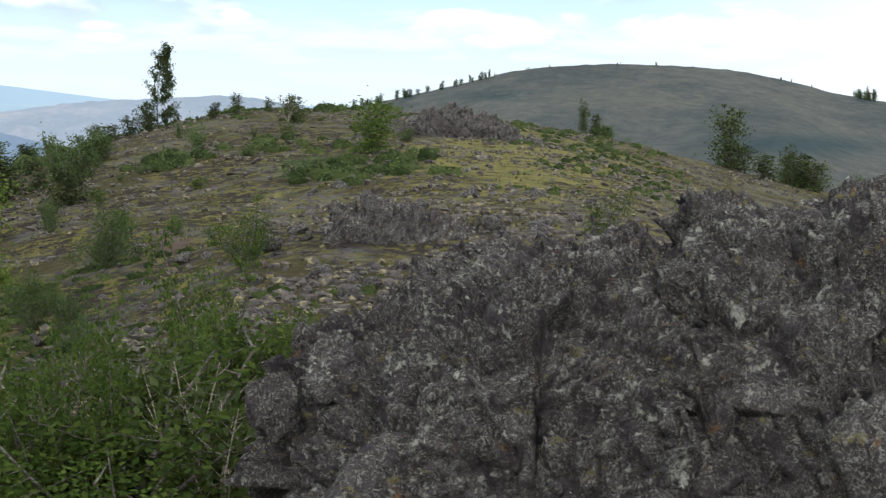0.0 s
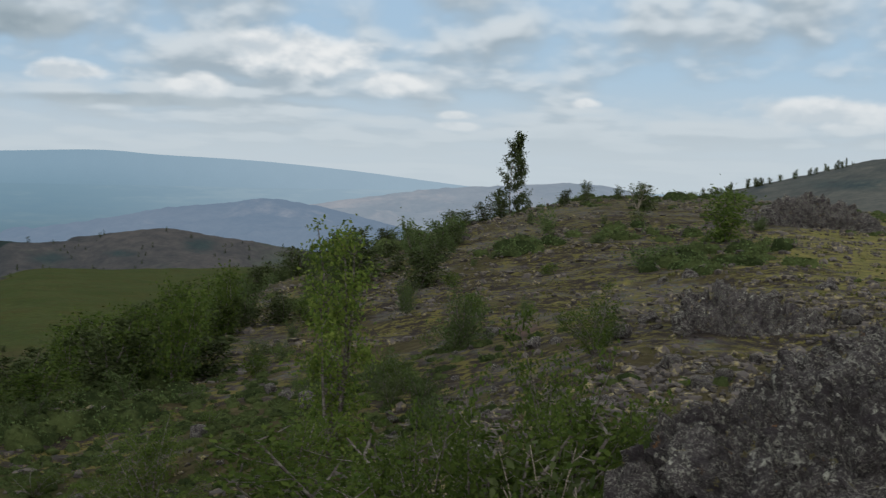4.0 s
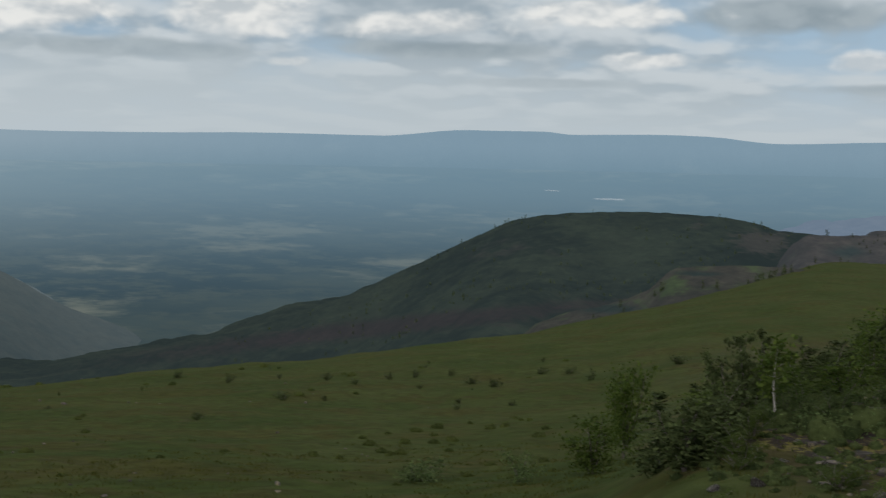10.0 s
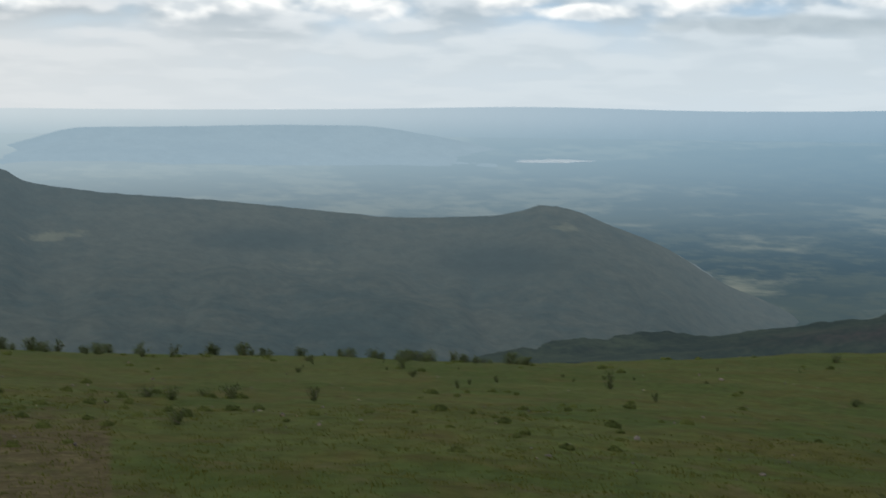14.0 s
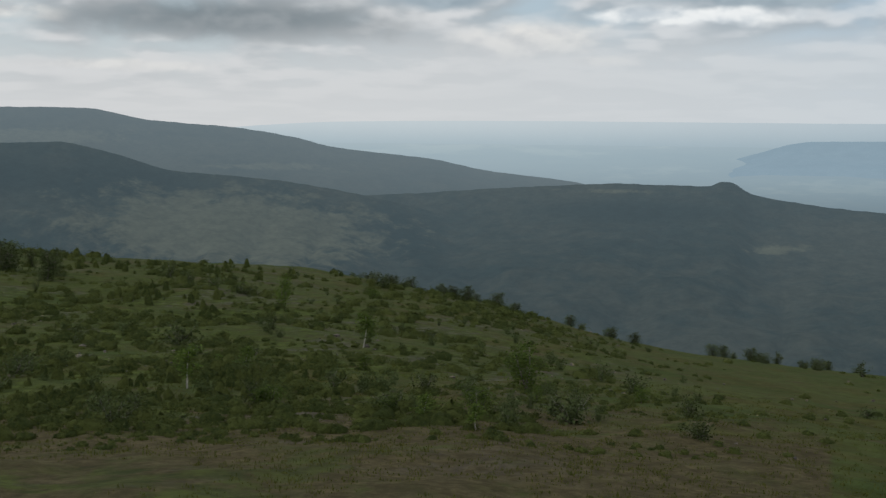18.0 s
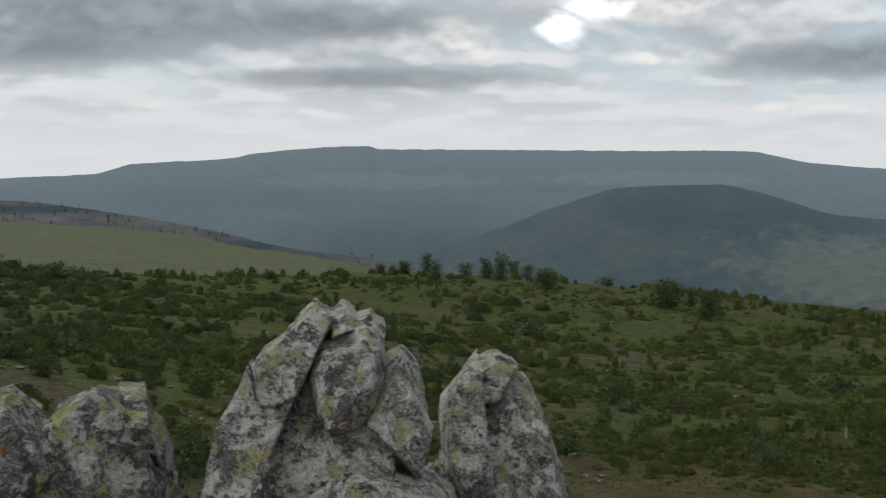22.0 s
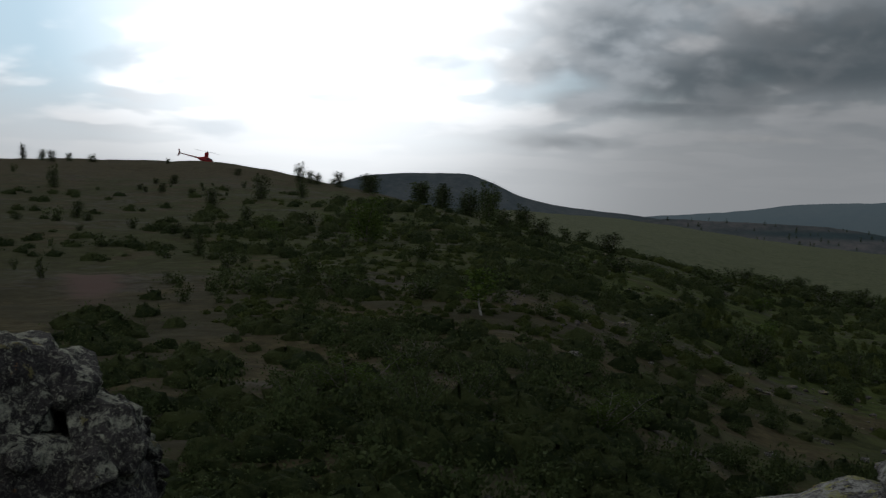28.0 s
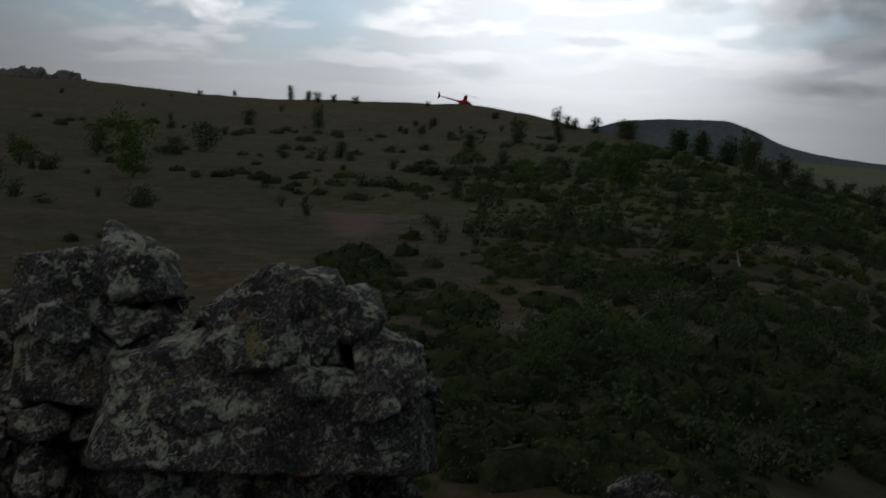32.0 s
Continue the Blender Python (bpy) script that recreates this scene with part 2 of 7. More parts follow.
    rim = n.math("MULTIPLY", n.ramp(el, 0.2, 4.6), n.math("MULTIPLY_ADD", n.math("MULTIPLY", n.ramp(az, 118.0, 145.0), n.ramp(az, 206.0, 190.0)), n.math("MULTIPLY_ADD", n.ramp(el, 2.4, 4.6), 0.75, -0.75), 1.0))
    haze = n.mix(glow, n.mix(warm, (0.56, 0.63, 0.67, 1), (0.67, 0.672, 0.66, 1)), (1.8, 1.8, 1.75, 1))
    full = n.mix(n.math("MULTIPLY_ADD", rim, 0.92, 0.08), haze, full)
    full = n.mix(n.math("MULTIPLY", n.ramp(inside(BASES_SUN, 1.8), -0.1, 0.9), 0.45), full, grey_sun)
    full = n.mix(n.math("MULTIPLY", n.ramp(inside(BARS, 0.9), 0.0, 0.5), 0.75), full, grey_plain)
    full = n.mix(n.math("MULTIPLY", halo, 0.6), full, (4.2, 4.15, 4.0, 1))
    full = n.mix(n.math("MULTIPLY", n.ramp(inside(WISPS, 2.0), -0.05, 0.8), 0.40), full, (1.55, 1.68, 1.76, 1))
    # the rent in the grey where the sky shines through
    full = n.mix(n.ramp(inside(((216.4, 5.6, 0.9, 0.9), (215.3, 6.4, 1.7, 0.6)), 2.6), -0.25, 0.9), full, (1.4, 1.39, 1.35, 1))
    # heavy cloud overhead
    full = n.mix(n.ramp(up, 0.22, 0.55), full, n.mix(glow, (0.55, 0.59, 0.62, 1), (0.9, 0.93, 0.95, 1)))
    # unseen bright patch of sky added behind the photographer to lift the rock fronts
    full = n.mix(toward(18, 34, 0.35, 0.92), full, (1.35, 1.33, 1.29, 1))
    out = n.add("ShaderNodeBackground", {"Color": full, "Strength": 1.0})
    n.add("ShaderNodeOutputWorld", {"Surface": out.outputs[0]})


build_sky()
sun = new("sun", bpy.data.lights.new("sun", "SUN"))
sun.data.energy, sun.data.angle, sun.data.color = 1.0, radians(12), (1.0, 0.95, 0.87)
sun.matrix_world = look(unit(SUN_AZ, SUN_EL) * 50, (0, 0, 0))

# ---------------------------------------------------------------- materials


def material(name):
    m = bpy.data.materials.new(name)
    m.use_nodes = True
    return m, Nodes(m.node_tree)


def finish(n, color, rough=0.9, bump=None, strength=0.5, distance=0.02, **more):
    values = {"Base Color": color, "Roughness": rough, "Specular IOR Level": 0.25}
    values.update(more)
    s = n.add("ShaderNodeBsdfPrincipled", values)
    if bump is not None:
        b = n.add("ShaderNodeBump", {"Height": bump, "Strength": strength, "Distance": distance})
        n.tree.links.new(b.outputs[0], s.inputs["Normal"])
    n.add("ShaderNodeOutputMaterial", {"Surface": s.outputs[0]})


def rock_material(name, dark, mid, pale, white, yellow, orange, size, cover=0.5, gold=0.5, fleck=0.5):
    """Weathered rock with crusts of pale, yellow-green and orange lichen. size: metres of one lichen patch;
    cover, gold, fleck: how much of the rock the pale sheets, the yellow crusts and the small growths take."""
    m, n = material(name)
    p = n.add("ShaderNodeTexCoord").outputs["Object"]
    facing = n.add("ShaderNodeSeparateXYZ", {0: n.add("ShaderNodeNewGeometry").outputs["Normal"]}).outputs[2]
    k = 1.0 / size
    warp = n.add("ShaderNodeTexNoise", {"Vector": p, "Scale": 2.6 * k, "Detail": 4.0})
    q = n.add("ShaderNodeVectorMath", {0: warp.outputs["Color"], 1: (size * 0.45,) * 3}, operation="MULTIPLY")
    q = n.add("ShaderNodeVectorMath", {0: p, 1: q.outputs[0]}, operation="ADD").outputs[0]
    grain = n.noise(p, 11.0 * k, 6.0, 0.72)
    tone = n.noise(p, 0.8 * k, 5.0, 0.65)
    col = n.mix(n.ramp(tone, 0.34, 0.66), dark, mid)
    col = n.mix(n.math("MULTIPLY", n.ramp(grain, 0.50, 0.70), 0.55), col, pale)
    col = n.mix(n.math("MULTIPLY", n.ramp(n.noise(q, 3.2 * k, 6.0, 0.75), 0.50, 0.40), 0.7), col, (dark[0] * 0.35, dark[1] * 0.35, dark[2] * 0.35, 1))
    # pale crust: large ragged sheets, and small round growths in between
    area = n.noise(p, 0.45 * k, 4.0, 0.6)
    sheet = n.noise(q, 1.5 * k, 8.0, 0.72, 0.3)
    grow = n.math("MULTIPLY_ADD", facing, 0.035, n.math("MULTIPLY_ADD", n.math("SUBTRACT", area, 0.5), 0.35, sheet))
    w1 = n.ramp(grow, 0.60 - 0.2 * cover, 0.635 - 0.2 * cover)
    w2 = n.math("MULTIPLY", n.ramp(n.noise(q, 8.0 * k, 5.0, 0.78, 0.4), 0.60 - 0.17 * fleck, 0.645 - 0.17 * fleck), n.ramp(n.noise(p, 0.8 * k, 4.0), 0.34, 0.54))
    crust = n.mix(n.ramp(n.noise(q, 6.0 * k, 5.0, 0.7), 0.36, 0.64), pale, white)
    pin = n.ramp(n.noise(p, 17.0 * k, 3.0, 0.6), 0.58, 0.64)
    crust = n.mix(n.math("MULTIPLY", pin, 0.8), crust, dark)
    pales = n.math("MAXIMUM", w1, n.math("MULTIPLY", w2, 0.85))
    col = n.mix(n.math("MULTIPLY", pales, 0.93), col, crust)
    # yellow-green and orange crusts
    ya = n.noise(n.scaled(q, 1, 1, 1, (5, 3, 1)), 0.95 * k, 7.0, 0.68)
    ya = n.math("MULTIPLY_ADD", facing, 0.05, ya)
    yb = n.math("MULTIPLY", n.ramp(ya, 0.68 - 0.2 * gold, 0.705 - 0.2 * gold), n.ramp(n.noise(p, 8.0 * k, 5.0, 0.75), 0.40, 0.50))
    col = n.mix(n.math("MULTIPLY", yb, 0.85), col, n.mix(n.ramp(grain, 0.35, 0.65), yellow, (yellow[0] * 0.62, yellow[1] * 0.64, yellow[2] * 0.8, 1)))
    oa = n.noise(n.scaled(p, 1, 1, 1, (1, 7, 4)), 0.8 * k, 6.0, 0.7)
    col = n.mix(n.math("MULTIPLY", n.math("MULTIPLY", n.ramp(oa, 0.63, 0.68), n.ramp(grain, 0.42, 0.55)), 0.8), col, orange)
    pit = n.noise(p, 4.0 * k, 8.0, 0.75)
    height = n.math("ADD", pit, n.math("MULTIPLY", n.math("ADD", pales, yb), 0.16))
    finish(n, col, 0.92, height, 1.0, size * 0.30)
    return m


ROCK_DARK = rock_material("dark_crag_rock", (0.036, 0.029, 0.032, 1), (0.084, 0.073, 0.072, 1), (0.20, 0.19, 0.18, 1),
                          (0.46, 0.46, 0.38, 1), (0.26, 0.22, 0.08, 1), (0.26, 0.13, 0.04, 1), 0.17, -0.02, 0.20, 0.50)
ROCK_MID = rock_material("crusted_grey_rock", (0.024, 0.021, 0.023, 1), (0.075, 0.067, 0.064, 1), (0.22, 0.22, 0.185, 1),
                         (0.50, 0.50, 0.38, 1), (0.34, 0.30, 0.11, 1), (0.34, 0.16, 0.04, 1), 0.090, 0.30, 0.24, 0.40)
ROCK_PALE = rock_material("lichened_pale_rock", (0.060, 0.050, 0.046, 1), (0.165, 0.150, 0.142, 1), (0.345, 0.338, 0.308, 1),
                          (0.60, 0.595, 0.535, 1), (0.45, 0.45, 0.20, 1), (0.42, 0.17, 0.030, 1), 0.036, 0.47, 0.54, 0.6)
# the pale rock darkened to put the ledge's shade in, with stronger yellow lichen
ROCK_SHADED = rock_material("lichened_shaded_rock", (0.052, 0.045, 0.044, 1), (0.138, 0.127, 0.125, 1), (0.275, 0.270, 0.250, 1),
                          (0.50, 0.50, 0.45, 1), (0.46, 0.46, 0.14, 1), (0.42, 0.16, 0.03, 1), 0.036, 0.36, 0.58, 0.55)


def ground_material():
    """Mountain turf: grass, brown heath, bare scree and yellow moss, by the cover masks of the sheet."""
    m, n = material("mountain_turf")
    p = n.add("ShaderNodeTexCoord").outputs["Object"]
    stony = n.add("ShaderNodeAttribute", attribute_name="stony").outputs["Fac"]
    heath = n.add("ShaderNodeAttribute", attribute_name="heath").outputs["Fac"]
    big = n.noise(p, 0.05, 4.0, 0.6)
    mid = n.noise(p, 0.35, 5.0, 0.65)
    fine = n.noise(p, 2.6, 6.0, 0.7)
    tiny = n.noise(p, 14.0, 3.0, 0.7)
    scrubby = n.add("ShaderNodeAttribute", attribute_name="scrubby").outputs["Fac"]
    grass = n.mix(n.ramp(big, 0.38, 0.62), (0.034, 0.049, 0.014, 1), (0.052, 0.061, 0.020, 1))
    grass = n.mix(n.math("MULTIPLY", n.ramp(mid, 0.42, 0.62), 0.7), grass, (0.036, 0.053, 0.010, 1))
    grass = n.mix(n.math("MULTIPLY", n.ramp(n.noise(n.scaled(p, 1, 1, 1, (31, 7, 0)), 0.11, 6.0, 0.68, 0.5), 0.47, 0.62), 0.65), grass, (0.053, 0.046, 0.014, 1))
    grass = n.mix(n.math("MULTIPLY", n.ramp(fine, 0.48, 0.70), 0.6), grass, (0.026, 0.038, 0.011, 1))
    brown = n.mix(n.ramp(fine, 0.35, 0.65), (0.040, 0.035, 0.018, 1), (0.069, 0.058, 0.030, 1))
    hm = n.ramp(n.math("ADD", n.math("MULTIPLY", heath, 0.6), n.math("SUBTRACT", mid, 0.42)), 0.10, 0.42)
    col = n.mix(hm, grass, brown)
    carpet = n.mix(n.ramp(n.noise(p, 1.1, 6.0, 0.7, 0.3), 0.40, 0.60), (0.030, 0.041, 0.011, 1), (0.052, 0.066, 0.015, 1))
    carpet = n.mix(n.ramp(heath, 0.35, 0.9), carpet, n.mix(fine, (0.030, 0.029, 0.016, 1), (0.056, 0.052, 0.030, 1)))
    # lighter grass colour stands in for a gap of sunlight on the far meadow
    sun_patch = n.add("ShaderNodeAttribute", attribute_name="dry_grass").outputs["Fac"]
    col = n.mix(n.math("MULTIPLY", sun_patch, n.ramp(mid, 0.15, 0.55)), col, n.mix(big, (0.070, 0.080, 0.042, 1), (0.094, 0.102, 0.058, 1)))
    cm = n.ramp(n.math("ADD", scrubby, n.math("MULTIPLY", n.math("SUBTRACT", n.noise(p, 0.16, 7.0, 0.7, 0.4), 0.5), 2.4)), 0.40, 0.62)
    col = n.mix(cm, col, carpet)
    litter = n.math("MULTIPLY", n.ramp(n.noise(n.scaled(p, 1, 1, 1, (3, 60, 0)), 0.055, 7.0, 0.72, 0.5), 0.50, 0.60), n.math("MULTIPLY", n.ramp(scrubby, 0.15, 0.45), n.ramp(n.noise(n.scaled(p, 1, 1, 1, (8, 8, 0)), 0.8, 6.0, 0.72), 0.44, 0.58)))
    col = n.mix(n.math("MULTIPLY", litter, n.ramp(tiny, 0.30, 0.55)), col, n.mix(fine, (0.052, 0.046, 0.040, 1), (0.088, 0.078, 0.070, 1)))
    mottle = n.noise(n.scaled(p, 1, 1, 1, (70, 20, 0)), 0.75, 6.0, 0.7, 0.3)
    col = n.add("ShaderNodeHueSaturation", {"Value": n.math("MULTIPLY_ADD", n.ramp(mottle, 0.30, 0.70), 0.50, 0.72), "Color": col}).outputs[0]
    gravel = n.add("ShaderNodeTexVoronoi", {"Vector": p, "Scale": 5.5})
    pebble = n.mix(0.75, (0.048, 0.040, 0.038, 1), n.add("ShaderNodeHueSaturation", {"Saturation": 0.25, "Value": 0.120, "Color": gravel.outputs["Color"]}).outputs[0])
    pebble = n.mix(n.ramp(tiny, 0.45, 0.8), pebble, (0.125, 0.105, 0.082, 1))
    moss = n.mix(fine, (0.150, 0.122, 0.040, 1), (0.075, 0.078, 0.024, 1))
    pebble = n.mix(n.ramp(n.noise(n.scaled(p, 1, 1, 1, (9, 4, 0)), 0.3, 6.0, 0.7), 0.38, 0.56), pebble, (0.028, 0.023, 0.021, 1))
    soil = n.mix(n.math("MULTIPLY", n.ramp(n.noise(p, 2.6, 6.0, 0.78), 0.49, 0.56), n.ramp(n.noise(p, 0.35, 3.0), 0.24, 0.46)), pebble, moss)
    sm = n.ramp(n.math("ADD", stony, n.math("MULTIPLY", n.math("SUBTRACT", n.noise(p, 0.22, 6.0, 0.68), 0.5), 1.9)), 0.42, 0.60)
    col = n.mix(sm, col, soil)
    mossy = n.add("ShaderNodeAttribute", attribute_name="mossy").outputs["Fac"]
    cushion = n.noise(n.scaled(p, 1, 1, 1, (13, 44, 0)), 0.9, 6.0, 0.75, 0.2)
    moss_on = n.ramp(n.math("ADD", n.math("MULTIPLY", mossy, 0.55), n.math("MULTIPLY", n.math("SUBTRACT", cushion, 0.5), 2.2)), 0.28, 0.48)
    col = n.mix(n.math("MULTIPLY", moss_on, n.ramp(mossy, 0.05, 0.3)), col, n.mix(n.ramp(fine, 0.35, 0.65), (0.165, 0.140, 0.048, 1), (0.084, 0.092, 0.034, 1)))
    red = n.add("ShaderNodeAttribute", attribute_name="red_soil").outputs["Fac"]
    col = n.mix(n.ramp(n.math("ADD", red, n.math("MULTIPLY", n.math("SUBTRACT", mid, 0.5), 1.8)), 0.30, 1.05), col, (0.088, 0.060, 0.050, 1))
    height = n.math("ADD", n.math("MULTIPLY", fine, 0.7), n.math("MULTIPLY", n.math("SUBTRACT", 1.0, gravel.outputs["Distance"]), n.math("MULTIPLY", sm, 0.35)))
    finish(n, col, 1.0, height, 0.8, 0.12, **{"Specular IOR Level": 0.03})
    return m


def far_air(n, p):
    """The haze colour painted over the lowland as glow: brighter towards the sun and higher up."""
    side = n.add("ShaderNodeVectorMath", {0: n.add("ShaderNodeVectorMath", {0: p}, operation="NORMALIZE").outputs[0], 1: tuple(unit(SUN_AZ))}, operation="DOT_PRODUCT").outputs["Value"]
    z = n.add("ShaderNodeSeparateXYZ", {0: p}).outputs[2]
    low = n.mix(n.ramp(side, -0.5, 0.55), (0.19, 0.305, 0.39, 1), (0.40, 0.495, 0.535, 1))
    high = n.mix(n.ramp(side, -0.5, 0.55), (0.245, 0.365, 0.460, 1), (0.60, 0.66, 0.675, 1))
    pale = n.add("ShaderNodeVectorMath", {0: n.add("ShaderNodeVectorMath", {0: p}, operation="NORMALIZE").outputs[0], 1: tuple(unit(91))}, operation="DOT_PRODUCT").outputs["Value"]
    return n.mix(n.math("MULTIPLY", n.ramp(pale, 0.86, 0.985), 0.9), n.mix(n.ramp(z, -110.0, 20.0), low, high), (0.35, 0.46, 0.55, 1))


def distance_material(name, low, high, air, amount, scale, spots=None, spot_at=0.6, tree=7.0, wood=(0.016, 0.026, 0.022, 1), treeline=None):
    """Far land with the haze before it mixed in as emission, thicker with distance where no amount is given. tree:
    metres of one crown; treeline: heights between which the forest thins out.
    """
    m, n = material(name)
    p = n.add("ShaderNodeTexCoord").outputs["Object"]
    a = n.noise(p, scale, 6.0, 0.62, 0.4)
    b = n.noise(p, scale * 9, 6.0, 0.7)
    crowns = n.add("ShaderNodeTexVoronoi", {"Vector": p, "Scale": 1.0 / tree})
    clump = n.noise(p, 0.35 / tree, 5.0, 0.7)
    col = n.mix(n.ramp(n.math("ADD", n.math("MULTIPLY", a, 0.6), n.math("MULTIPLY", b, 0.4)), 0.40, 0.60), low, high)
    if spots:
        col = n.mix(n.ramp(n.noise(n.scaled(p, 1, 1, 2.0, (700, 300, 0)), scale * 1.3, 6.0, 0.65, 0.5), spot_at - 0.05, spot_at + 0.12), col, spots)
    woods = n.add("ShaderNodeAttribute", attribute_name="woods").outputs["Fac"]
    if treeline:
        z = n.add("ShaderNodeSeparateXYZ", {0: p}).outputs[2]
        below = n.add("ShaderNodeMapRange", {0: z, 1: treeline[1], 2: treeline[0]}).outputs[0]
        woods = n.math("ADD", woods, below)
    woods = n.ramp(n.math("ADD", woods, n.math("MULTIPLY", n.math("SUBTRACT", n.math("ADD", n.math("MULTIPLY", b, 0.6), n.math("MULTIPLY", a, 0.4)), 0.5), 2.2)), 0.15, 0.95)
    col = n.mix(n.math("MULTIPLY", woods, 0.85), col, wood)
    bare = n.add("ShaderNodeAttribute", attribute_name="bare").outputs["Fac"]
    col = n.mix(n.ramp(n.math("ADD", bare, n.math("MULTIPLY", n.math("SUBTRACT", b, 0.5), 1.6)), 0.30, 0.75), col, spots or high)
    grain = n.math("MULTIPLY_ADD", n.ramp(clump, 0.30, 0.70), 0.42, n.math("MULTIPLY_ADD", crowns.outputs["Distance"], -0.25, 0.92))
    col = n.add("ShaderNodeHueSaturation", {"Value": grain, "Color": col}).outputs[0]
    bump = n.add("ShaderNodeBump", {"Height": n.math("SUBTRACT", clump, n.math("MULTIPLY", crowns.outputs["Distance"], 0.5)), "Strength": 0.30, "Distance": tree * 0.6})
    body = n.add("ShaderNodeBsdfDiffuse", {"Color": col, "Normal": bump.outputs[0]})
    # the share and colour of the painted haze rise with distance
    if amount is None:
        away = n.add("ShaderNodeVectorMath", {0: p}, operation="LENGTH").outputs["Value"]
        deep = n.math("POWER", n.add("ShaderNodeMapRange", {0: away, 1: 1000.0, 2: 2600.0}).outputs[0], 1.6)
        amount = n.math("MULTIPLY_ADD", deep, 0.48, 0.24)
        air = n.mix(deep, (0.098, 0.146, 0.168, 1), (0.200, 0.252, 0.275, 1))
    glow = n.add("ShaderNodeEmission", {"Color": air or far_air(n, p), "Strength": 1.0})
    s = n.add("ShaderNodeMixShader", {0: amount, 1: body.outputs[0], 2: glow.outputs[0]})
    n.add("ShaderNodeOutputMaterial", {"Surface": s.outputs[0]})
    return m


def plain_material():
    """The wide lowland: dark forest, pale clearings and a lake or two, with its haze put in as emission."""
    m, n = material("hazy_lowland")
    p = n.add("ShaderNodeTexCoord").outputs["Object"]
    a = n.noise(p, 0.0016, 7.0, 0.6)
    b = n.noise(n.scaled(p, 1, 1, 1, (900, 0, 0)), 0.0026, 6.0, 0.6)
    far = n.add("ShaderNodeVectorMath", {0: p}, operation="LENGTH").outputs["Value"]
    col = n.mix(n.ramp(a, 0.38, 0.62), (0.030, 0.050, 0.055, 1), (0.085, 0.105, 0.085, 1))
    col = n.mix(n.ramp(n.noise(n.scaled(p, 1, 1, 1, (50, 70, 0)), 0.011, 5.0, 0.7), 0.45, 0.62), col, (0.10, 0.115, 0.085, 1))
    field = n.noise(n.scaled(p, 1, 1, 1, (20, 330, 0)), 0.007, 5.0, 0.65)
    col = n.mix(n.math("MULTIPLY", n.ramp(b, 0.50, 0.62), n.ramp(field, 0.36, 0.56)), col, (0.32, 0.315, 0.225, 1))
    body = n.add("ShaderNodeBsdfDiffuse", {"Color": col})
    # haze over the plain, painted as emission that gains on the land colour
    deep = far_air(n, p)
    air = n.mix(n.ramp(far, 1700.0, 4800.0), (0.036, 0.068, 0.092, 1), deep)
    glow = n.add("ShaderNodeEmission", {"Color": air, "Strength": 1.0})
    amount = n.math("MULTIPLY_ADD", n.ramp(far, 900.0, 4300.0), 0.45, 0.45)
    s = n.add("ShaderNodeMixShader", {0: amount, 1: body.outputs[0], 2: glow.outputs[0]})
    n.add("ShaderNodeOutputMaterial", {"Surface": s.outputs[0]})
    return m


def leaf_material(name, a, b, through=0.25):
    m, n = material(name)
    r = n.add("ShaderNodeNewGeometry").outputs["Random Per Island"]
    o = n.add("ShaderNodeObjectInfo").outputs["Random"]
    col = n.mix(r, a, b)
    col = n.add("ShaderNodeHueSaturation", {"Hue": 0.5, "Saturation": 1.0, "Value": n.math("MULTIPLY_ADD", o, 0.5, 0.75), "Color": col}).outputs[0]
    d = n.add("ShaderNodeBsdfPrincipled", {"Base Color": col, "Roughness": 0.85, "Specular IOR Level": 0.05})
    t = n.add("ShaderNodeBsdfTranslucent", {"Color": col})
    s = n.add("ShaderNodeMixShader", {0: through, 1: d.outputs[0], 2: t.outputs[0]})
    n.add("ShaderNodeOutputMaterial", {"Surface": s.outputs[0]})
    return m


def bark_material(name, a, b, scale):
    m, n = material(name)
    p = n.add("ShaderNodeTexCoord").outputs["Object"]
    f = n.noise(n.scaled(p, 1, 1, 2.5), scale, 5.0, 0.7)
    finish(n, n.mix(n.ramp(f, 0.42, 0.62), a, b), 0.85, f, 0.4, 0.01)
    return m


TURF = ground_material()
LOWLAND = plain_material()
LEAF_BIRCH = leaf_material("birch_leaf", (0.036, 0.063, 0.013, 1), (0.085, 0.118, 0.025, 1), 0.33)
LEAF_YOUNG = leaf_material("young_birch_leaf", (0.052, 0.090, 0.018, 1), (0.120, 0.152, 0.032, 1), 0.36)
LEAF_WILLOW = leaf_material("willow_leaf", (0.050, 0.078, 0.028, 1), (0.094, 0.126, 0.047, 1), 0.3)
LEAF_DARK = leaf_material("dark_leaf", (0.032, 0.047, 0.018, 1), (0.066, 0.083, 0.031, 1), 0.12)
LEAF_HEATH = leaf_material("heath_leaf", (0.038, 0.054, 0.014, 1), (0.070, 0.084, 0.022, 1), 0.2)
GRASS = leaf_material("grass_blade", (0.050, 0.064, 0.014, 1), (0.092, 0.090, 0.024, 1), 0.4)
CUSHIONS = {}
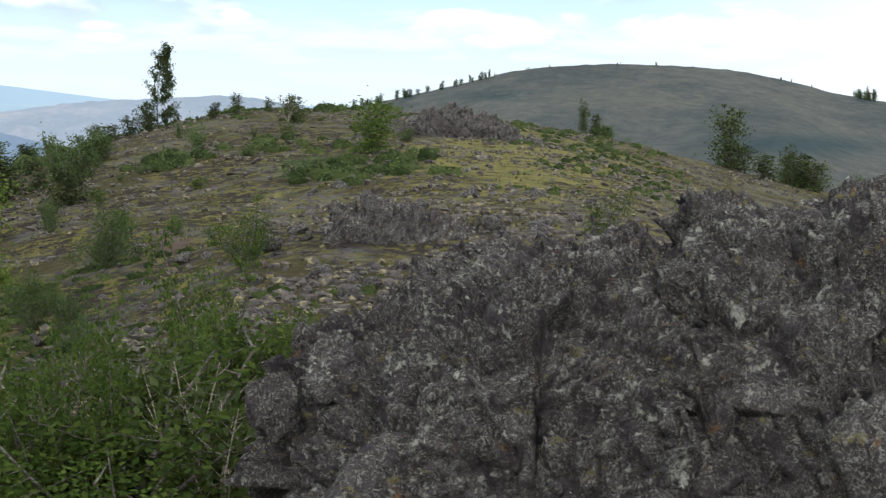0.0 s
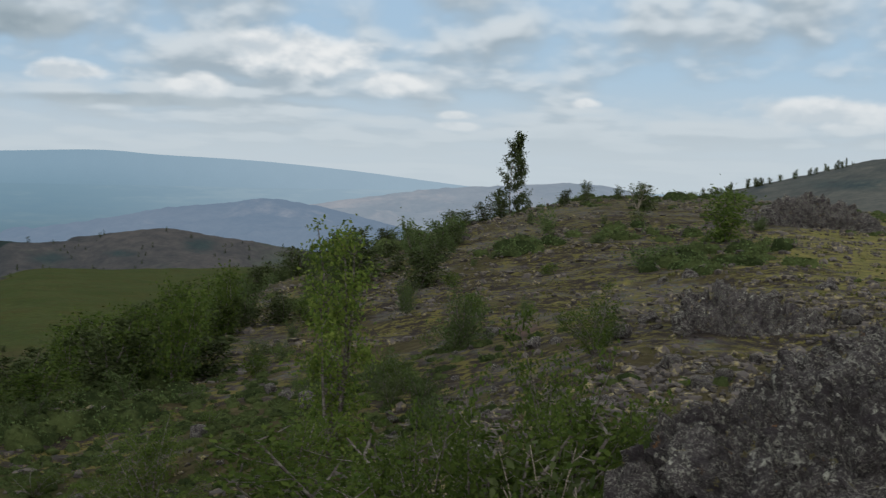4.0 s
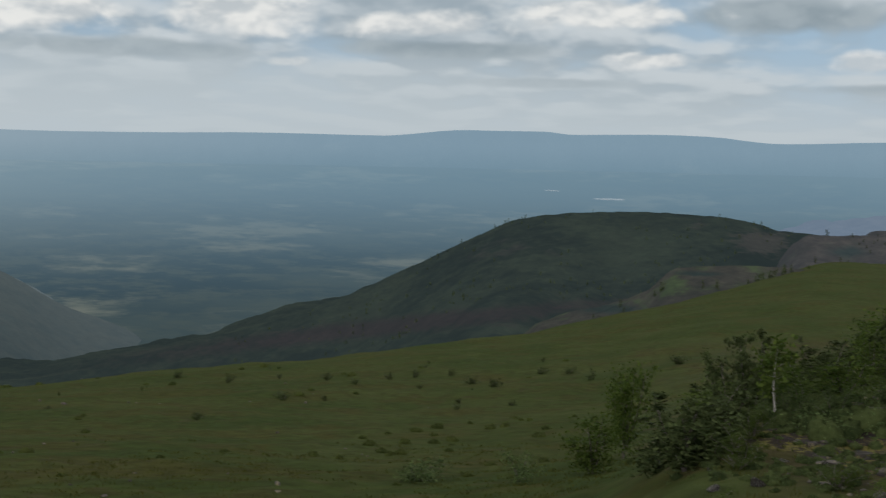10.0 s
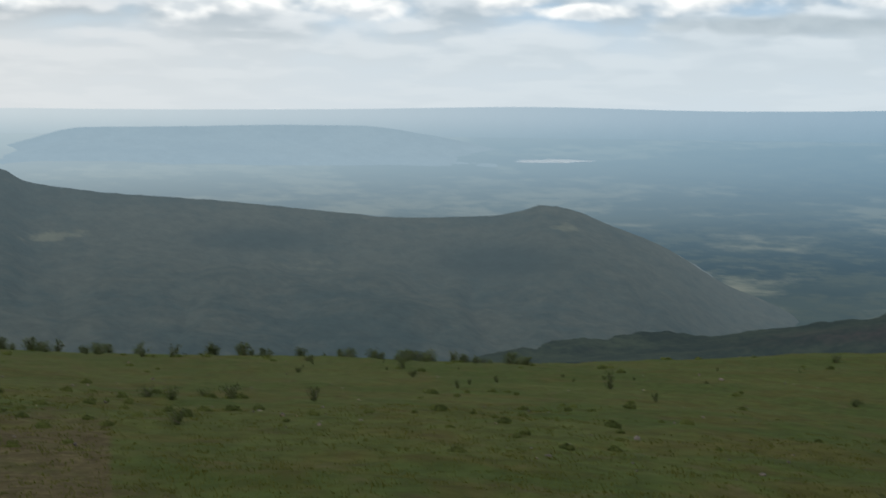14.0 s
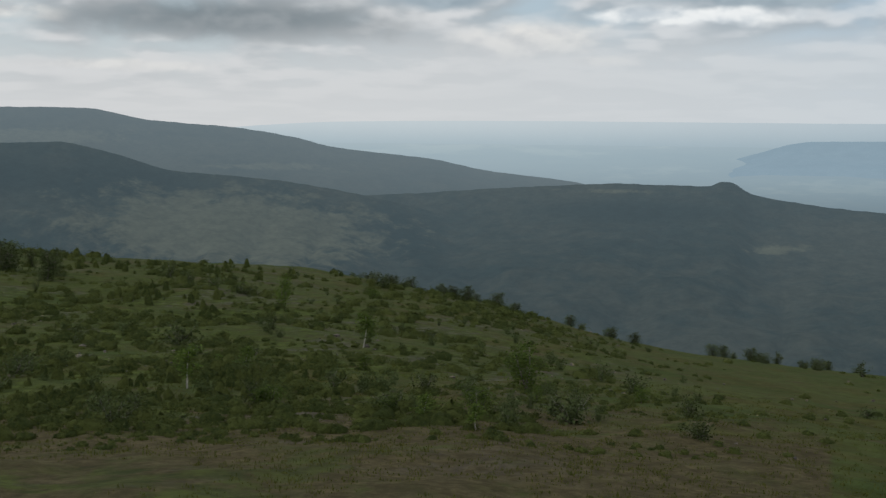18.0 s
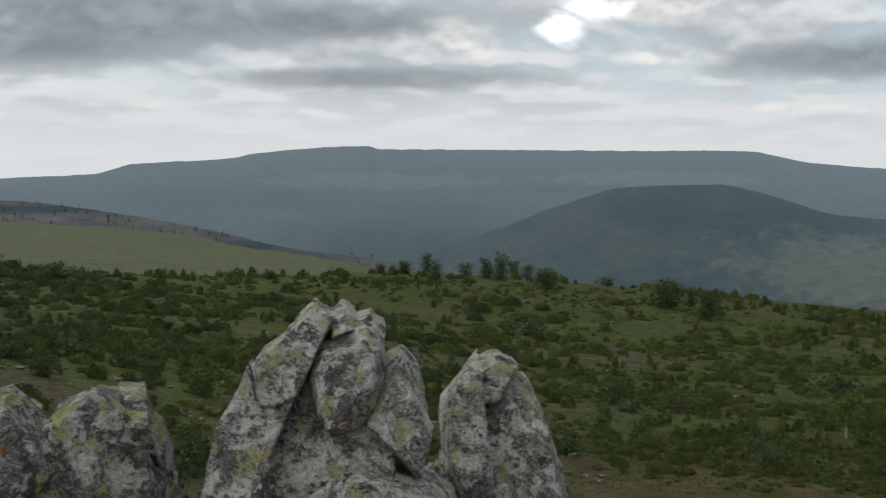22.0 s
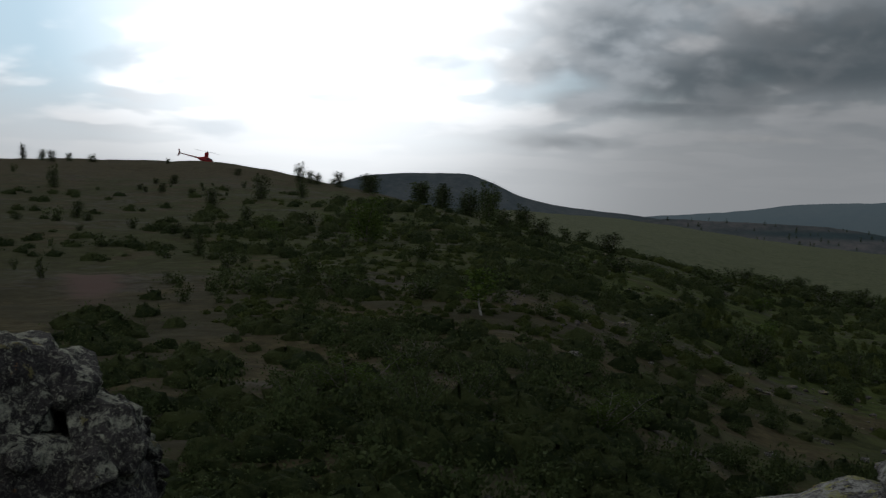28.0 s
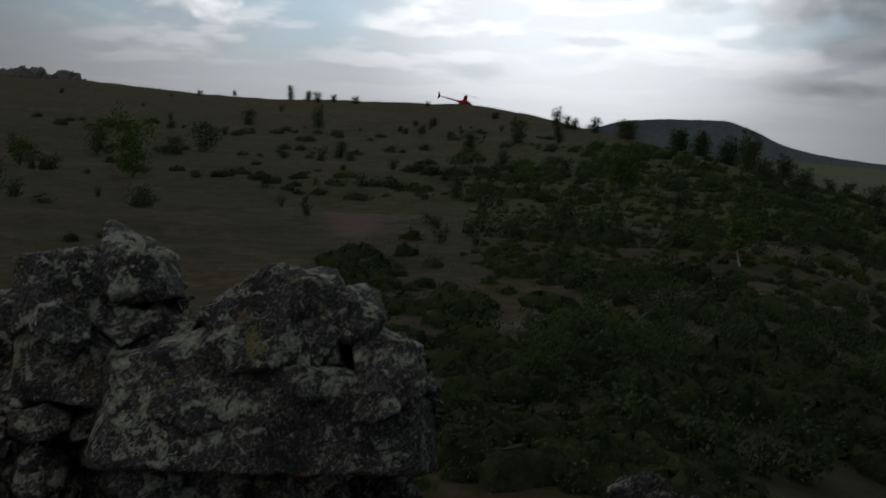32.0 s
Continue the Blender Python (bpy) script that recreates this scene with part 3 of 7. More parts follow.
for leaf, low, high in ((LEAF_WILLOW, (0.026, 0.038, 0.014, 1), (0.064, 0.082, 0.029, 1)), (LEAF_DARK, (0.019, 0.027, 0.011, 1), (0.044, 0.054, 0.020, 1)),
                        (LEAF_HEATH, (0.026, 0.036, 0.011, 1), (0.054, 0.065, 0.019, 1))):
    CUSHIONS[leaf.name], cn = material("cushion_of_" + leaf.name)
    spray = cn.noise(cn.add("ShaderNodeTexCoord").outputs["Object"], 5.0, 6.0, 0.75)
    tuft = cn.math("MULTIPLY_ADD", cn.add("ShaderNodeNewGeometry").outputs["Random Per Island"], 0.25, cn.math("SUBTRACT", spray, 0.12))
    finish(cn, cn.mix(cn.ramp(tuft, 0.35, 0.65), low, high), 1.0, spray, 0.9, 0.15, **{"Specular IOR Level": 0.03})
BARK = bark_material("grey_bark", (0.06, 0.05, 0.042, 1), (0.16, 0.145, 0.13, 1), 14)
BARK_WHITE = bark_material("white_birch_bark", (0.20, 0.185, 0.165, 1), (0.38, 0.365, 0.34, 1), 9)
DEADWOOD = bark_material("bleached_deadwood", (0.14, 0.115, 0.09, 1), (0.32, 0.28, 0.23, 1), 18)

# ---------------------------------------------------------------- the lie of the land
RINGS = np.exp(np.linspace(math.log(1.6), math.log(1000.0), 190))
SECTIONS = {}


def section(az, *steps):
    """A cut through the land along one bearing: metres away, and degrees above or below eye level there."""
    r = np.log(np.array([s[0] for s in steps]))
    z = np.array([EYE + s[0] * math.tan(radians(s[1])) for s in steps])
    SECTIONS[az] = curve_through(list(zip(np.concatenate([[math.log(1.0)], r]), np.concatenate([[-0.6], z]))), np.log(RINGS))


section(40, (8, -24), (30, -11), (60, -8), (110, -6.5), (200, -7), (400, -6), (1000, -8))
section(66, (8, -24), (30, -10), (60, -7), (100, -5.6), (200, -6.5), (400, -5), (1000, -8))
section(76, (8, -24), (14, -15), (30, -8.5), (60, -5.2), (90, -3.8), (150, -4.8), (400, -4.5), (1000, -8))
section(84, (8, -24), (14, -14), (31, -5.8), (60, -3.2), (92, -2.0), (150, -2.9), (400, -4), (1000, -8))
section(90, (8, -24), (14, -14), (32, -5.8), (60, -2.6), (95, -1.1), (150, -2.0), (400, -4), (1000, -8))
section(97, (8, -24), (14, -14.5), (32, -6.4), (50, -3.9), (95, -1.0), (150, -2.0), (400, -4), (1000, -8))
section(102, (8, -25), (14, -16), (32, -7.6), (50, -4.6), (88, -1.9), (140, -3.5), (400, -5), (1000, -8))
section(106.5, (8, -26), (14, -17.5), (32, -8.6), (50, -5.4), (78, -3.2), (130, -5.2), (450, -5), (700, -4.4), (1000, -7))
section(111.5, (8, -27), (14, -19), (30, -9.8), (45, -6.9), (66, -4.9), (110, -7.2), (400, -5.4), (700, -4.2), (1000, -6))
section(116.5, (8, -28), (14, -20.5), (28, -11.6), (40, -8.4), (54, -6.8), (90, -9), (300, -6.4), (700, -4.3), (1000, -6))
section(121, (8, -30), (14, -22), (26, -13), (36, -9.6), (44, -8.7), (75, -10.3), (250, -7.2), (640, -4.3), (1000, -6.5))
section(125.5, (8, -31), (14, -23), (22, -15.5), (30, -12), (38, -11.0), (65, -11.6), (200, -8.2), (520, -5.7), (900, -8))
section(131, (8, -32), (14, -24.5), (20, -19), (27, -15.5), (34, -14.4), (60, -13), (180, -9.6), (420, -7.1), (800, -9.5))
section(138, (8, -33), (14, -26), (22, -21), (34, -16.5), (60, -13.6), (150, -10.8), (330, -8.4), (600, -11.5), (1000, -14))
section(148, (8, -34), (14, -27), (30, -17.8), (60, -13.4), (140, -11), (280, -9.4), (500, -12.5), (1000, -14.5))
section(160, (8, -34), (14, -26.5), (30, -17.2), (60, -13.0), (140, -11.2), (260, -10.3), (450, -13.5), (1000, -15))
section(175, (8, -33), (14, -26), (30, -16.4), (60, -12.6), (140, -10.8), (260, -10.0), (450, -13.5), (1000, -15))
section(184, (8, -33), (14, -25), (30, -16), (60, -12), (130, -10.2), (260, -9.4), (450, -13), (1000, -15))
section(192, (8, -33), (14, -25), (30, -15.6), (60, -11.6), (130, -9.0), (245, -7.6), (450, -11), (1000, -12))
section(200, (8, -33), (14, -25), (30, -15.4), (60, -11.3), (130, -8.2), (235, -6.2), (450, -10), (1000, -12))
section(212, (8, -32), (14, -24), (30, -15), (76, -10.2), (140, -7.2), (230, -5.4), (450, -9), (1000, -12))
section(224, (8, -31), (14, -23), (30, -14.5), (76, -9.4), (140, -6.3), (230, -4.7), (320, -5.2), (560, -4.6), (1000, -8))
section(232, (8, -30), (14, -22), (30, -13.5), (76, -8.5), (130, -6.0), (190, -4.9), (260, -5.2), (700, -3.2), (1000, -5))
section(240, (8, -29), (14, -20), (30, -12), (76, -7), (120, -5.2), (160, -4.4), (220, -4.9), (700, -2.5), (1000, -4))
section(246, (8, -27), (14, -18), (25, -11.5), (43, -7.8), (80, -4.9), (130, -3.5), (190, -4.0), (700, -1.8), (1000, -3))
section(252, (8, -26), (14, -16.5), (25, -9.8), (43, -6.2), (80, -3.7), (170, -2.0), (240, -2.5), (700, -1.5), (1000, -3))
section(257, (8, -25), (14, -15.5), (25, -9.4), (43, -6.2), (90, -3.2), (240, -0.9), (400, -1.6), (1000, -3))
section(264, (8, -25), (14, -15.5), (25, -9.6), (43, -6.4), (90, -3.4), (180, -1.3), (345, 0.15), (500, -0.5), (1000, -3))
section(272, (8, -25), (14, -16), (25, -10), (43, -6.6), (90, -3.5), (180, -1.4), (365, 0.12), (500, -0.5), (1000, -3))
section(281, (8, -25), (14, -16), (25, -10), (43, -6.6), (90, -3.3), (180, -1.2), (385, 0.5), (520, -0.2), (1000, -3))
section(300, (8, -25), (14, -16), (25, -10), (43, -6.6), (90, -3.0), (180, -1.0), (400, 0.6), (520, 0.0), (1000, -3))
section(350, (8, -25), (14, -16), (25, -11), (43, -8), (90, -5), (180, -4), (400, -4), (1000, -6))

AZ_STEPS = np.concatenate([np.arange(-70, 66, 3.0), np.arange(66, 290, 0.3)])


def land_table():
    keys = sorted(SECTIONS)
    ext = [keys[-1] - 360] + keys + [keys[0] + 360]
    tab = np.stack([SECTIONS[k % 360 if k < 0 or k >= 360 else k] for k in ext])
    out = np.zeros((len(AZ_STEPS), len(RINGS)))
    for j in range(len(RINGS)):
        out[:, j] = curve_through(list(zip(ext, tab[:, j])), AZ_STEPS)
    return out


LAND = land_table()


def bumps(x, y, r):
    p = np.stack([x, y, 0 * x], 1)
    near = np.clip((r - 3) / 10, 0, 1)
    return (0.16 * fbm(p * 0.35, 4, 5) + 0.5 * np.clip(r / 150, 0, 1) * fbm(p * 0.05, 3, 9)) * near


def height(az, r):
    """The ground's height at a bearing and a distance."""
    az, r = np.atleast_1d(np.asarray(az, float)), np.atleast_1d(np.asarray(r, float))
    az = np.where(az > 290, az - 360, az)
    i = np.clip(np.searchsorted(AZ_STEPS, az) - 1, 0, len(AZ_STEPS) - 2)
    u = np.clip((az - AZ_STEPS[i]) / (AZ_STEPS[i + 1] - AZ_STEPS[i]), 0, 1)
    k = (np.log(r) - math.log(1.6)) / (math.log(1000.0) - math.log(1.6)) * (len(RINGS) - 1)
    j = np.clip(np.floor(k).astype(int), 0, len(RINGS) - 2)
    v = np.clip(k - j, 0, 1)
    z = (LAND[i, j] * (1 - u) * (1 - v) + LAND[i + 1, j] * u * (1 - v) + LAND[i, j + 1] * (1 - u) * v + LAND[i + 1, j + 1] * u * v)
    return z + bumps(r * np.cos(np.radians(az)), r * np.sin(np.radians(az)), r)


def spot(az, r, sink=0.0):
    z = float(height(az, r)[0]) - sink
    return Vector((r * math.cos(radians(az)), r * math.sin(radians(az)), z))


def stony_at(az, r):
    """How bare the ground is: the ridge beyond the crag is scree, the meadows are not."""
    a = np.interp(az, [-70, 0, 60, 72, 80, 100, 118, 126, 134, 190, 205, 238, 246, 256, 285], [-0.1, 0.5, 0.6, 0.72, 0.75, 0.66, 0.55, 0.45, 0.05, 0.03, 0.0, 0.02, 0.06, -0.05, -0.1])
    edge = np.interp(az, [60, 100, 110, 120, 128, 134], [140, 140, 95, 60, 42, 36])
    a = a * np.where(az < 134, np.interp(r, [20, 30], [0.5, 1.0]), 1.0)
    return np.where((az > 0) & (az < 134) & (r > edge), 0.05, a)


def scrubby_at(az, r):
    """How far dwarf shrubs cover the ground."""
    a = np.interp(az, [-70, 0, 60, 100, 126, 134, 178, 188, 200, 222, 232, 250, 262, 285], [0.6, 0.2, 0.1, 0.15, 0.3, 0.0, 0.05, 0.35, 0.5, 0.5, 0.7, 0.72, 0.66, 0.6])
    near = np.interp(r, [20, 45, 70, 150, 235, 260], [0.75, 0.7, 1.0, 1.0, 0.7, 0.0])
    return a * near


def heath_at(az, r):
    a = np.interp(az, [-70, 0, 60, 110, 130, 150, 190, 200, 215, 235, 250, 285], [0.9, 0.6, 0.5, 0.6, 0.05, 0.05, 0.16, 0.16, 0.08, 0.14, 0.5, 0.85])
    return np.where((r > 230) & (az < 250) & (az > 0), a * 0.2 - 0.1, np.where((az > 178) | (az < 0), a + np.interp(r, [48, 68], [0.42, 0.0]), a))


def build_ground():
    far = np.array([1250.0, 1700, 2200, 2700, 3200, 3600, 4000, 4300, 4600, 4900])
    fel = np.array([-12.0, -9.2, -7.0, -5.4, -4.1, -3.1, -2.3, -1.7, -1.2, -0.8])
    az = np.concatenate([AZ_STEPS[:-1], [AZ_STEPS[0] + 360]])
    a = np.radians(az)[:, None]
    rr = np.concatenate([[0.05, 0.8], RINGS, far])[None, :] + 0 * a
    inner = np.stack([height(np.full(len(RINGS), q), RINGS) for q in np.where(az > 290, az - 360, az)])
    z = np.concatenate([np.full((len(az), 2), -0.6), inner, EYE + far * np.tan(np.radians(fel - 2.2 * np.clip((az[:, None] - 201) / 6, 0, 1)))], 1)
    v = np.stack([rr * np.cos(a), rr * np.sin(a), z], 2).reshape(-1, 3)
    f = grid_faces(len(az), rr.shape[1])[:, ::-1]
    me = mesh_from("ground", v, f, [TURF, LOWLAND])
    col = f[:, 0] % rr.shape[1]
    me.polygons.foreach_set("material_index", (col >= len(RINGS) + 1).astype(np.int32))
    aa, r = np.repeat(np.where(az > 290, az - 360, az), rr.shape[1]), rr.ravel()
    for name, fn in (("stony", stony_at), ("heath", heath_at), ("scrubby", scrubby_at),
                     ("dry_grass", lambda q, d: np.clip((d - 200) / 90, 0, 1) * np.clip((q - 218) / 8, 0, 1) * np.clip((254 - q) / 4, 0, 1)),
                     ("mossy", lambda q, d: np.exp(-((q - 86.5) / 6.5) ** 2 - (np.log(d / 60) / 0.5) ** 2) + 0.35 * np.exp(-((q - 99) / 7) ** 2 - (np.log(d / 42) / 0.35) ** 2)),
                     ("red_soil", lambda q, d: np.exp(-((q - 268.3) / 1.5) ** 2 - ((d - 62) / 14) ** 2) + 0.8 * np.exp(-((q - 101.2) / 1.2) ** 2 - ((d - 36) / 4) ** 2))):
        me.attributes.new(name, "FLOAT", "POINT").data.foreach_set("value", fn(aa, r).astype(np.float32))
    return tagged(new("ground", me), "mountain turf with scree and heath above a hazy lowland", "ground", kind="structure")


build_ground()


HILLS = {}


def hill(name, label, knots, away, depth, foot, mat, rough=1.0, step=0.14, seed=1, gullies=0.0, woods=(), bare=()):
    """A far hill: a crest line of (bearing, degrees above eye level) with a slope before and behind it.
    gullies: how deep its face is cut; woods, bare: patches of cover, some standing for shade and sun, as (bearing,
    height in degrees, half width, half height, slant)."""
    lo, hi = min(k[0] for k in knots), max(k[0] for k in knots)
    az = np.arange(lo, hi + step, step)
    el = curve_through(knots, az) - 6.0 * (np.clip(1 - (az - lo) / 3.0, 0, 1) ** 2 + np.clip(1 - (hi - az) / 3.0, 0, 1) ** 2)
    rows = np.concatenate([np.linspace(-1, 0, 60), np.linspace(0.05, 1, 10)])
    out = []
    crest_z = EYE + away * np.tan(np.radians(el))
    for s in rows:
        r = away + s * depth
        low = np.minimum(EYE + (away - depth) * math.tan(radians(foot)), crest_z - 0.12 * depth)
        x, y = r * np.cos(np.radians(az)), r * np.sin(np.radians(az))
        k = 1 - abs(s)
        prof = k ** 0.85 * (1 - 0.25 * math.sin(math.pi * k))
        z = low + (crest_z - low) * prof
        p = np.stack([x, y, 0 * x], 1) / away
        z = z + rough * away * (0.018 * fbm(p * 11, 5, seed) * min(1.0, 2.2 * abs(s)) ** 1.6 + 0.0007 * fbm(p * 160, 3, seed + 5))
        if gullies and s < 0:
            q = np.stack([az * 0.30 + 0.6 * s, np.full(len(az), s * 0.9), 0 * az], 1)
            cut = 1 - np.abs(fbm(q, 3, seed + 8))
            z = z - gullies * away * 0.016 * np.clip(cut, 0, 1) ** 3 * min(1.0, -3.0 * s) * min(1.0, 4 * k + 0.2)
        out.append(np.stack([x, y, z], 1))
    v = np.concatenate(out)
    me = mesh_from(name, v, grid_faces(len(rows), len(az))[:, ::-1], mat)
    va, ve = np.tile(az, len(rows)), np.degrees(np.arctan2(v[:, 2] - EYE, np.hypot(v[:, 0], v[:, 1])))
    for key, spots in (("woods", woods), ("bare", bare)):
        m = np.zeros(len(v))
        for a0, e0, w, h, slant in spots:
            m = np.maximum(m, np.exp(-((va - a0 - slant * (ve - e0)) / w) ** 2 - ((ve - e0) / h) ** 2))
        me.attributes.new(key, "FLOAT", "POINT").data.foreach_set("value", m.astype(np.float32))
    HILLS[name] = (len(rows), len(az), lo, step, v.reshape(len(rows), len(az), 3))
    return tagged(new(name, me), label, "hill", kind="structure")


def on_hill(knots, away, az):
    """A spot on the crest of a hill that was built with hill()."""
    z = EYE + away * math.tan(radians(float(curve_through(knots, np.array([az]))[0])))
    return Vector((away * math.cos(radians(az)), away * math.sin(radians(az)), z))


# blue haze colour that the nearer hills get mixed in as a faint glow
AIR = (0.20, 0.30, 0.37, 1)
DOME_TOP = [(40, -2.5), (60, -1.6), (72, -0.24), (74.2, 0.1), (75.9, 0.52), (78.2, 0.94), (80.5, 1.1), (82.8, 1.13), (85.1, 1.03), (87.4, 0.73), (89, 0.31), (91.6, -0.32), (93.3, -0.7), (98, -1.6), (104, -3.2)]
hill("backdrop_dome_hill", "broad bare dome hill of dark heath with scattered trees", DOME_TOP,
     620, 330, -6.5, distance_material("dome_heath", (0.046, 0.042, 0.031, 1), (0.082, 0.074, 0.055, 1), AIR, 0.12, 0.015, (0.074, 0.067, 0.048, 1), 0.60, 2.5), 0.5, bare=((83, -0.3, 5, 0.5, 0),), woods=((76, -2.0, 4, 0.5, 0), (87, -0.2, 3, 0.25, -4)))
SPUR_TOP = [(119, -5.2), (121, -4.75), (124.3, -4.6), (127.3, -4.8), (128.7, -5.9), (130.4, -6.8), (132.7, -7.6), (136, -8.8)]
hill("backdrop_stony_spur", "low stony spur with small trees at the meadow's end", SPUR_TOP,
     560, 120, -8.6, distance_material("spur_scree", (0.030, 0.027, 0.020, 1), (0.048, 0.042, 0.032, 1), AIR, 0.06, 0.03, (0.046, 0.062, 0.024, 1), 0.54, 3.0), 0.5, woods=((130.2, -6.6, 1.6, 0.25, -1.5), (126.5, -5.0, 1.2, 0.12, 0)))
WOOD_TOP = [(174, -11.6), (166, -10.9), (160, -10.3), (154, -9.7), (148.8, -8.58), (145.5, -7.77), (142.1, -6.71), (138.7, -5.17), (135.2, -3.47), (134, -2.97), (131.4, -2.63), (128.6, -2.54), (125.7, -2.65), (124.3, -2.85), (123.4, -3.12), (121, -3.3), (118, -3.8), (112, -4.4)]
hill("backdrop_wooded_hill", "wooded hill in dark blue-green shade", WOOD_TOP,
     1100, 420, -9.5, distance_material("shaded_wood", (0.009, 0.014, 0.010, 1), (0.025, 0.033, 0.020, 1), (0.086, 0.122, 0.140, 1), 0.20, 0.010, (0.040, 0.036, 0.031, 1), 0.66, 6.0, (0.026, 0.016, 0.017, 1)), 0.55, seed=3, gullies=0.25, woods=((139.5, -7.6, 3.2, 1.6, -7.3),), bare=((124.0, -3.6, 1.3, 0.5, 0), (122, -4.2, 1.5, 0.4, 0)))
KNOLL_TOP = [(125, -4.2), (123, -3.3), (121, -3.26), (119.4, -3.16), (118.1, -2.85), (116.1, -2.62), (115, -2.76), (113.2, -3.03), (110, -3.5), (105, -4.4), (100, -5)]
hill("backdrop_red_knoll", "bare reddish-brown knoll with a few trees", KNOLL_TOP,
     980, 280, -6.5, distance_material("knoll_earth", (0.034, 0.027, 0.023, 1), (0.062, 0.049, 0.041, 1), AIR, 0.10, 0.010, (0.055, 0.058, 0.036, 1), 0.58, 3.5), 0.8, seed=4, gullies=0.4, woods=((120.6, -3.9, 0.9, 0.25, 0), (114.6, -3.3, 0.7, 0.3, 0), (117.8, -3.7, 0.8, 0.15, 0)))
# cloud shadow and sunlit patches of the next two mountains are put into their colours
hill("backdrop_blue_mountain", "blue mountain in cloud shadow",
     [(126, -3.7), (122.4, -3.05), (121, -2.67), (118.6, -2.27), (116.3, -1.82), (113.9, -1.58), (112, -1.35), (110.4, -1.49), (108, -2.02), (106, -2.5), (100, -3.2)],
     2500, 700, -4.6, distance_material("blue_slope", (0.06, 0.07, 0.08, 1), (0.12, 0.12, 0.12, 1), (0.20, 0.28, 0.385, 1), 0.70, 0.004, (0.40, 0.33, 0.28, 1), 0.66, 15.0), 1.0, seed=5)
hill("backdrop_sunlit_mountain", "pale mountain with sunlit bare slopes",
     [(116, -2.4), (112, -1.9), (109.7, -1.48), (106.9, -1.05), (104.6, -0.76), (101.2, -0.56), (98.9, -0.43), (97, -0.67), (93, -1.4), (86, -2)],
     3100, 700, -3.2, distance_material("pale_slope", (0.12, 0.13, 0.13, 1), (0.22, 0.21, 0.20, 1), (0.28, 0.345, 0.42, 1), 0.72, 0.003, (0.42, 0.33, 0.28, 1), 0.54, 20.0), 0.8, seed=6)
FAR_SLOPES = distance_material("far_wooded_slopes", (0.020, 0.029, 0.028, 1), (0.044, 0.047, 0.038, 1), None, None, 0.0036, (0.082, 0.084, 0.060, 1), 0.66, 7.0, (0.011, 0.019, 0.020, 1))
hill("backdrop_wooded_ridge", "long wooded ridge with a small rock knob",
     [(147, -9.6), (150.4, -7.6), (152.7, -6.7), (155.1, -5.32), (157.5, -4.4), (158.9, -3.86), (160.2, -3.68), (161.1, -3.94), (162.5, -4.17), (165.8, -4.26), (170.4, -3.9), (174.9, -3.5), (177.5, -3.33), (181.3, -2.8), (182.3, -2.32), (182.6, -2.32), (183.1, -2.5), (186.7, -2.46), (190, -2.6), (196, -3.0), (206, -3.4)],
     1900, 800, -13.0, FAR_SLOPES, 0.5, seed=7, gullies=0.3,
     # strip at bearing 195: ravine conifers with the ravine's shade in the colour
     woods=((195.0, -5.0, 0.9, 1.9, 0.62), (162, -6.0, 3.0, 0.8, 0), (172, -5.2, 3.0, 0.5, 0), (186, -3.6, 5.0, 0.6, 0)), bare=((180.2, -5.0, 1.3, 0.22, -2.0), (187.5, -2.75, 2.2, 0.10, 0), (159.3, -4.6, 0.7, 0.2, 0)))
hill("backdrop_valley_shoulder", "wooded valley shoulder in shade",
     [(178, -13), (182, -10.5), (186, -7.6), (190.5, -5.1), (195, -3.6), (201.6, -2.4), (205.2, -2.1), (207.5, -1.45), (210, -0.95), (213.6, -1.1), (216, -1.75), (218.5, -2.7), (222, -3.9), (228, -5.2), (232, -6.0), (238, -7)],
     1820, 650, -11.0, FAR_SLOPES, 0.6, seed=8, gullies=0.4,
     # ravine shade (woods at 191 to 196) and hazy sunlight (bare) painted in
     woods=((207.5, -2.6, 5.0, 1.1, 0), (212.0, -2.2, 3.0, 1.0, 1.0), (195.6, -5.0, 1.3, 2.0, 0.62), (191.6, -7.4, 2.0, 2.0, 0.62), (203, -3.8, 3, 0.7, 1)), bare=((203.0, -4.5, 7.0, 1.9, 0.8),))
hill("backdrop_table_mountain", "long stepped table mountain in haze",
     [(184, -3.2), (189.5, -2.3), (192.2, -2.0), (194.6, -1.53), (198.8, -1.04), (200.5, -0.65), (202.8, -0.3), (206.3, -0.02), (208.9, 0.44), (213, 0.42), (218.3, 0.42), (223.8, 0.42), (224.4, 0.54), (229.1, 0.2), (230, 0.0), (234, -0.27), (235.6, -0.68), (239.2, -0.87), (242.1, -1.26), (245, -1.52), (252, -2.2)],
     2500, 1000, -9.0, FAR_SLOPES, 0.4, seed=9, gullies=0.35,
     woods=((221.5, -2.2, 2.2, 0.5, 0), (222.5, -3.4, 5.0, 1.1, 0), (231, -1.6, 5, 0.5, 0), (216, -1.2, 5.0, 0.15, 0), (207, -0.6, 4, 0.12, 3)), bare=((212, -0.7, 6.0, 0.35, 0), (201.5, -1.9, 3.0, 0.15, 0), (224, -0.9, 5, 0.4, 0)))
LOW_TOP = [(249, -2.0), (246, -1.75), (244.6, -1.64), (242.8, -1.68), (239, -1.75), (234.5, -2.3), (231, -2.95), (227.5, -3.75), (224, -4.2), (219, -5.4), (214, -7)]
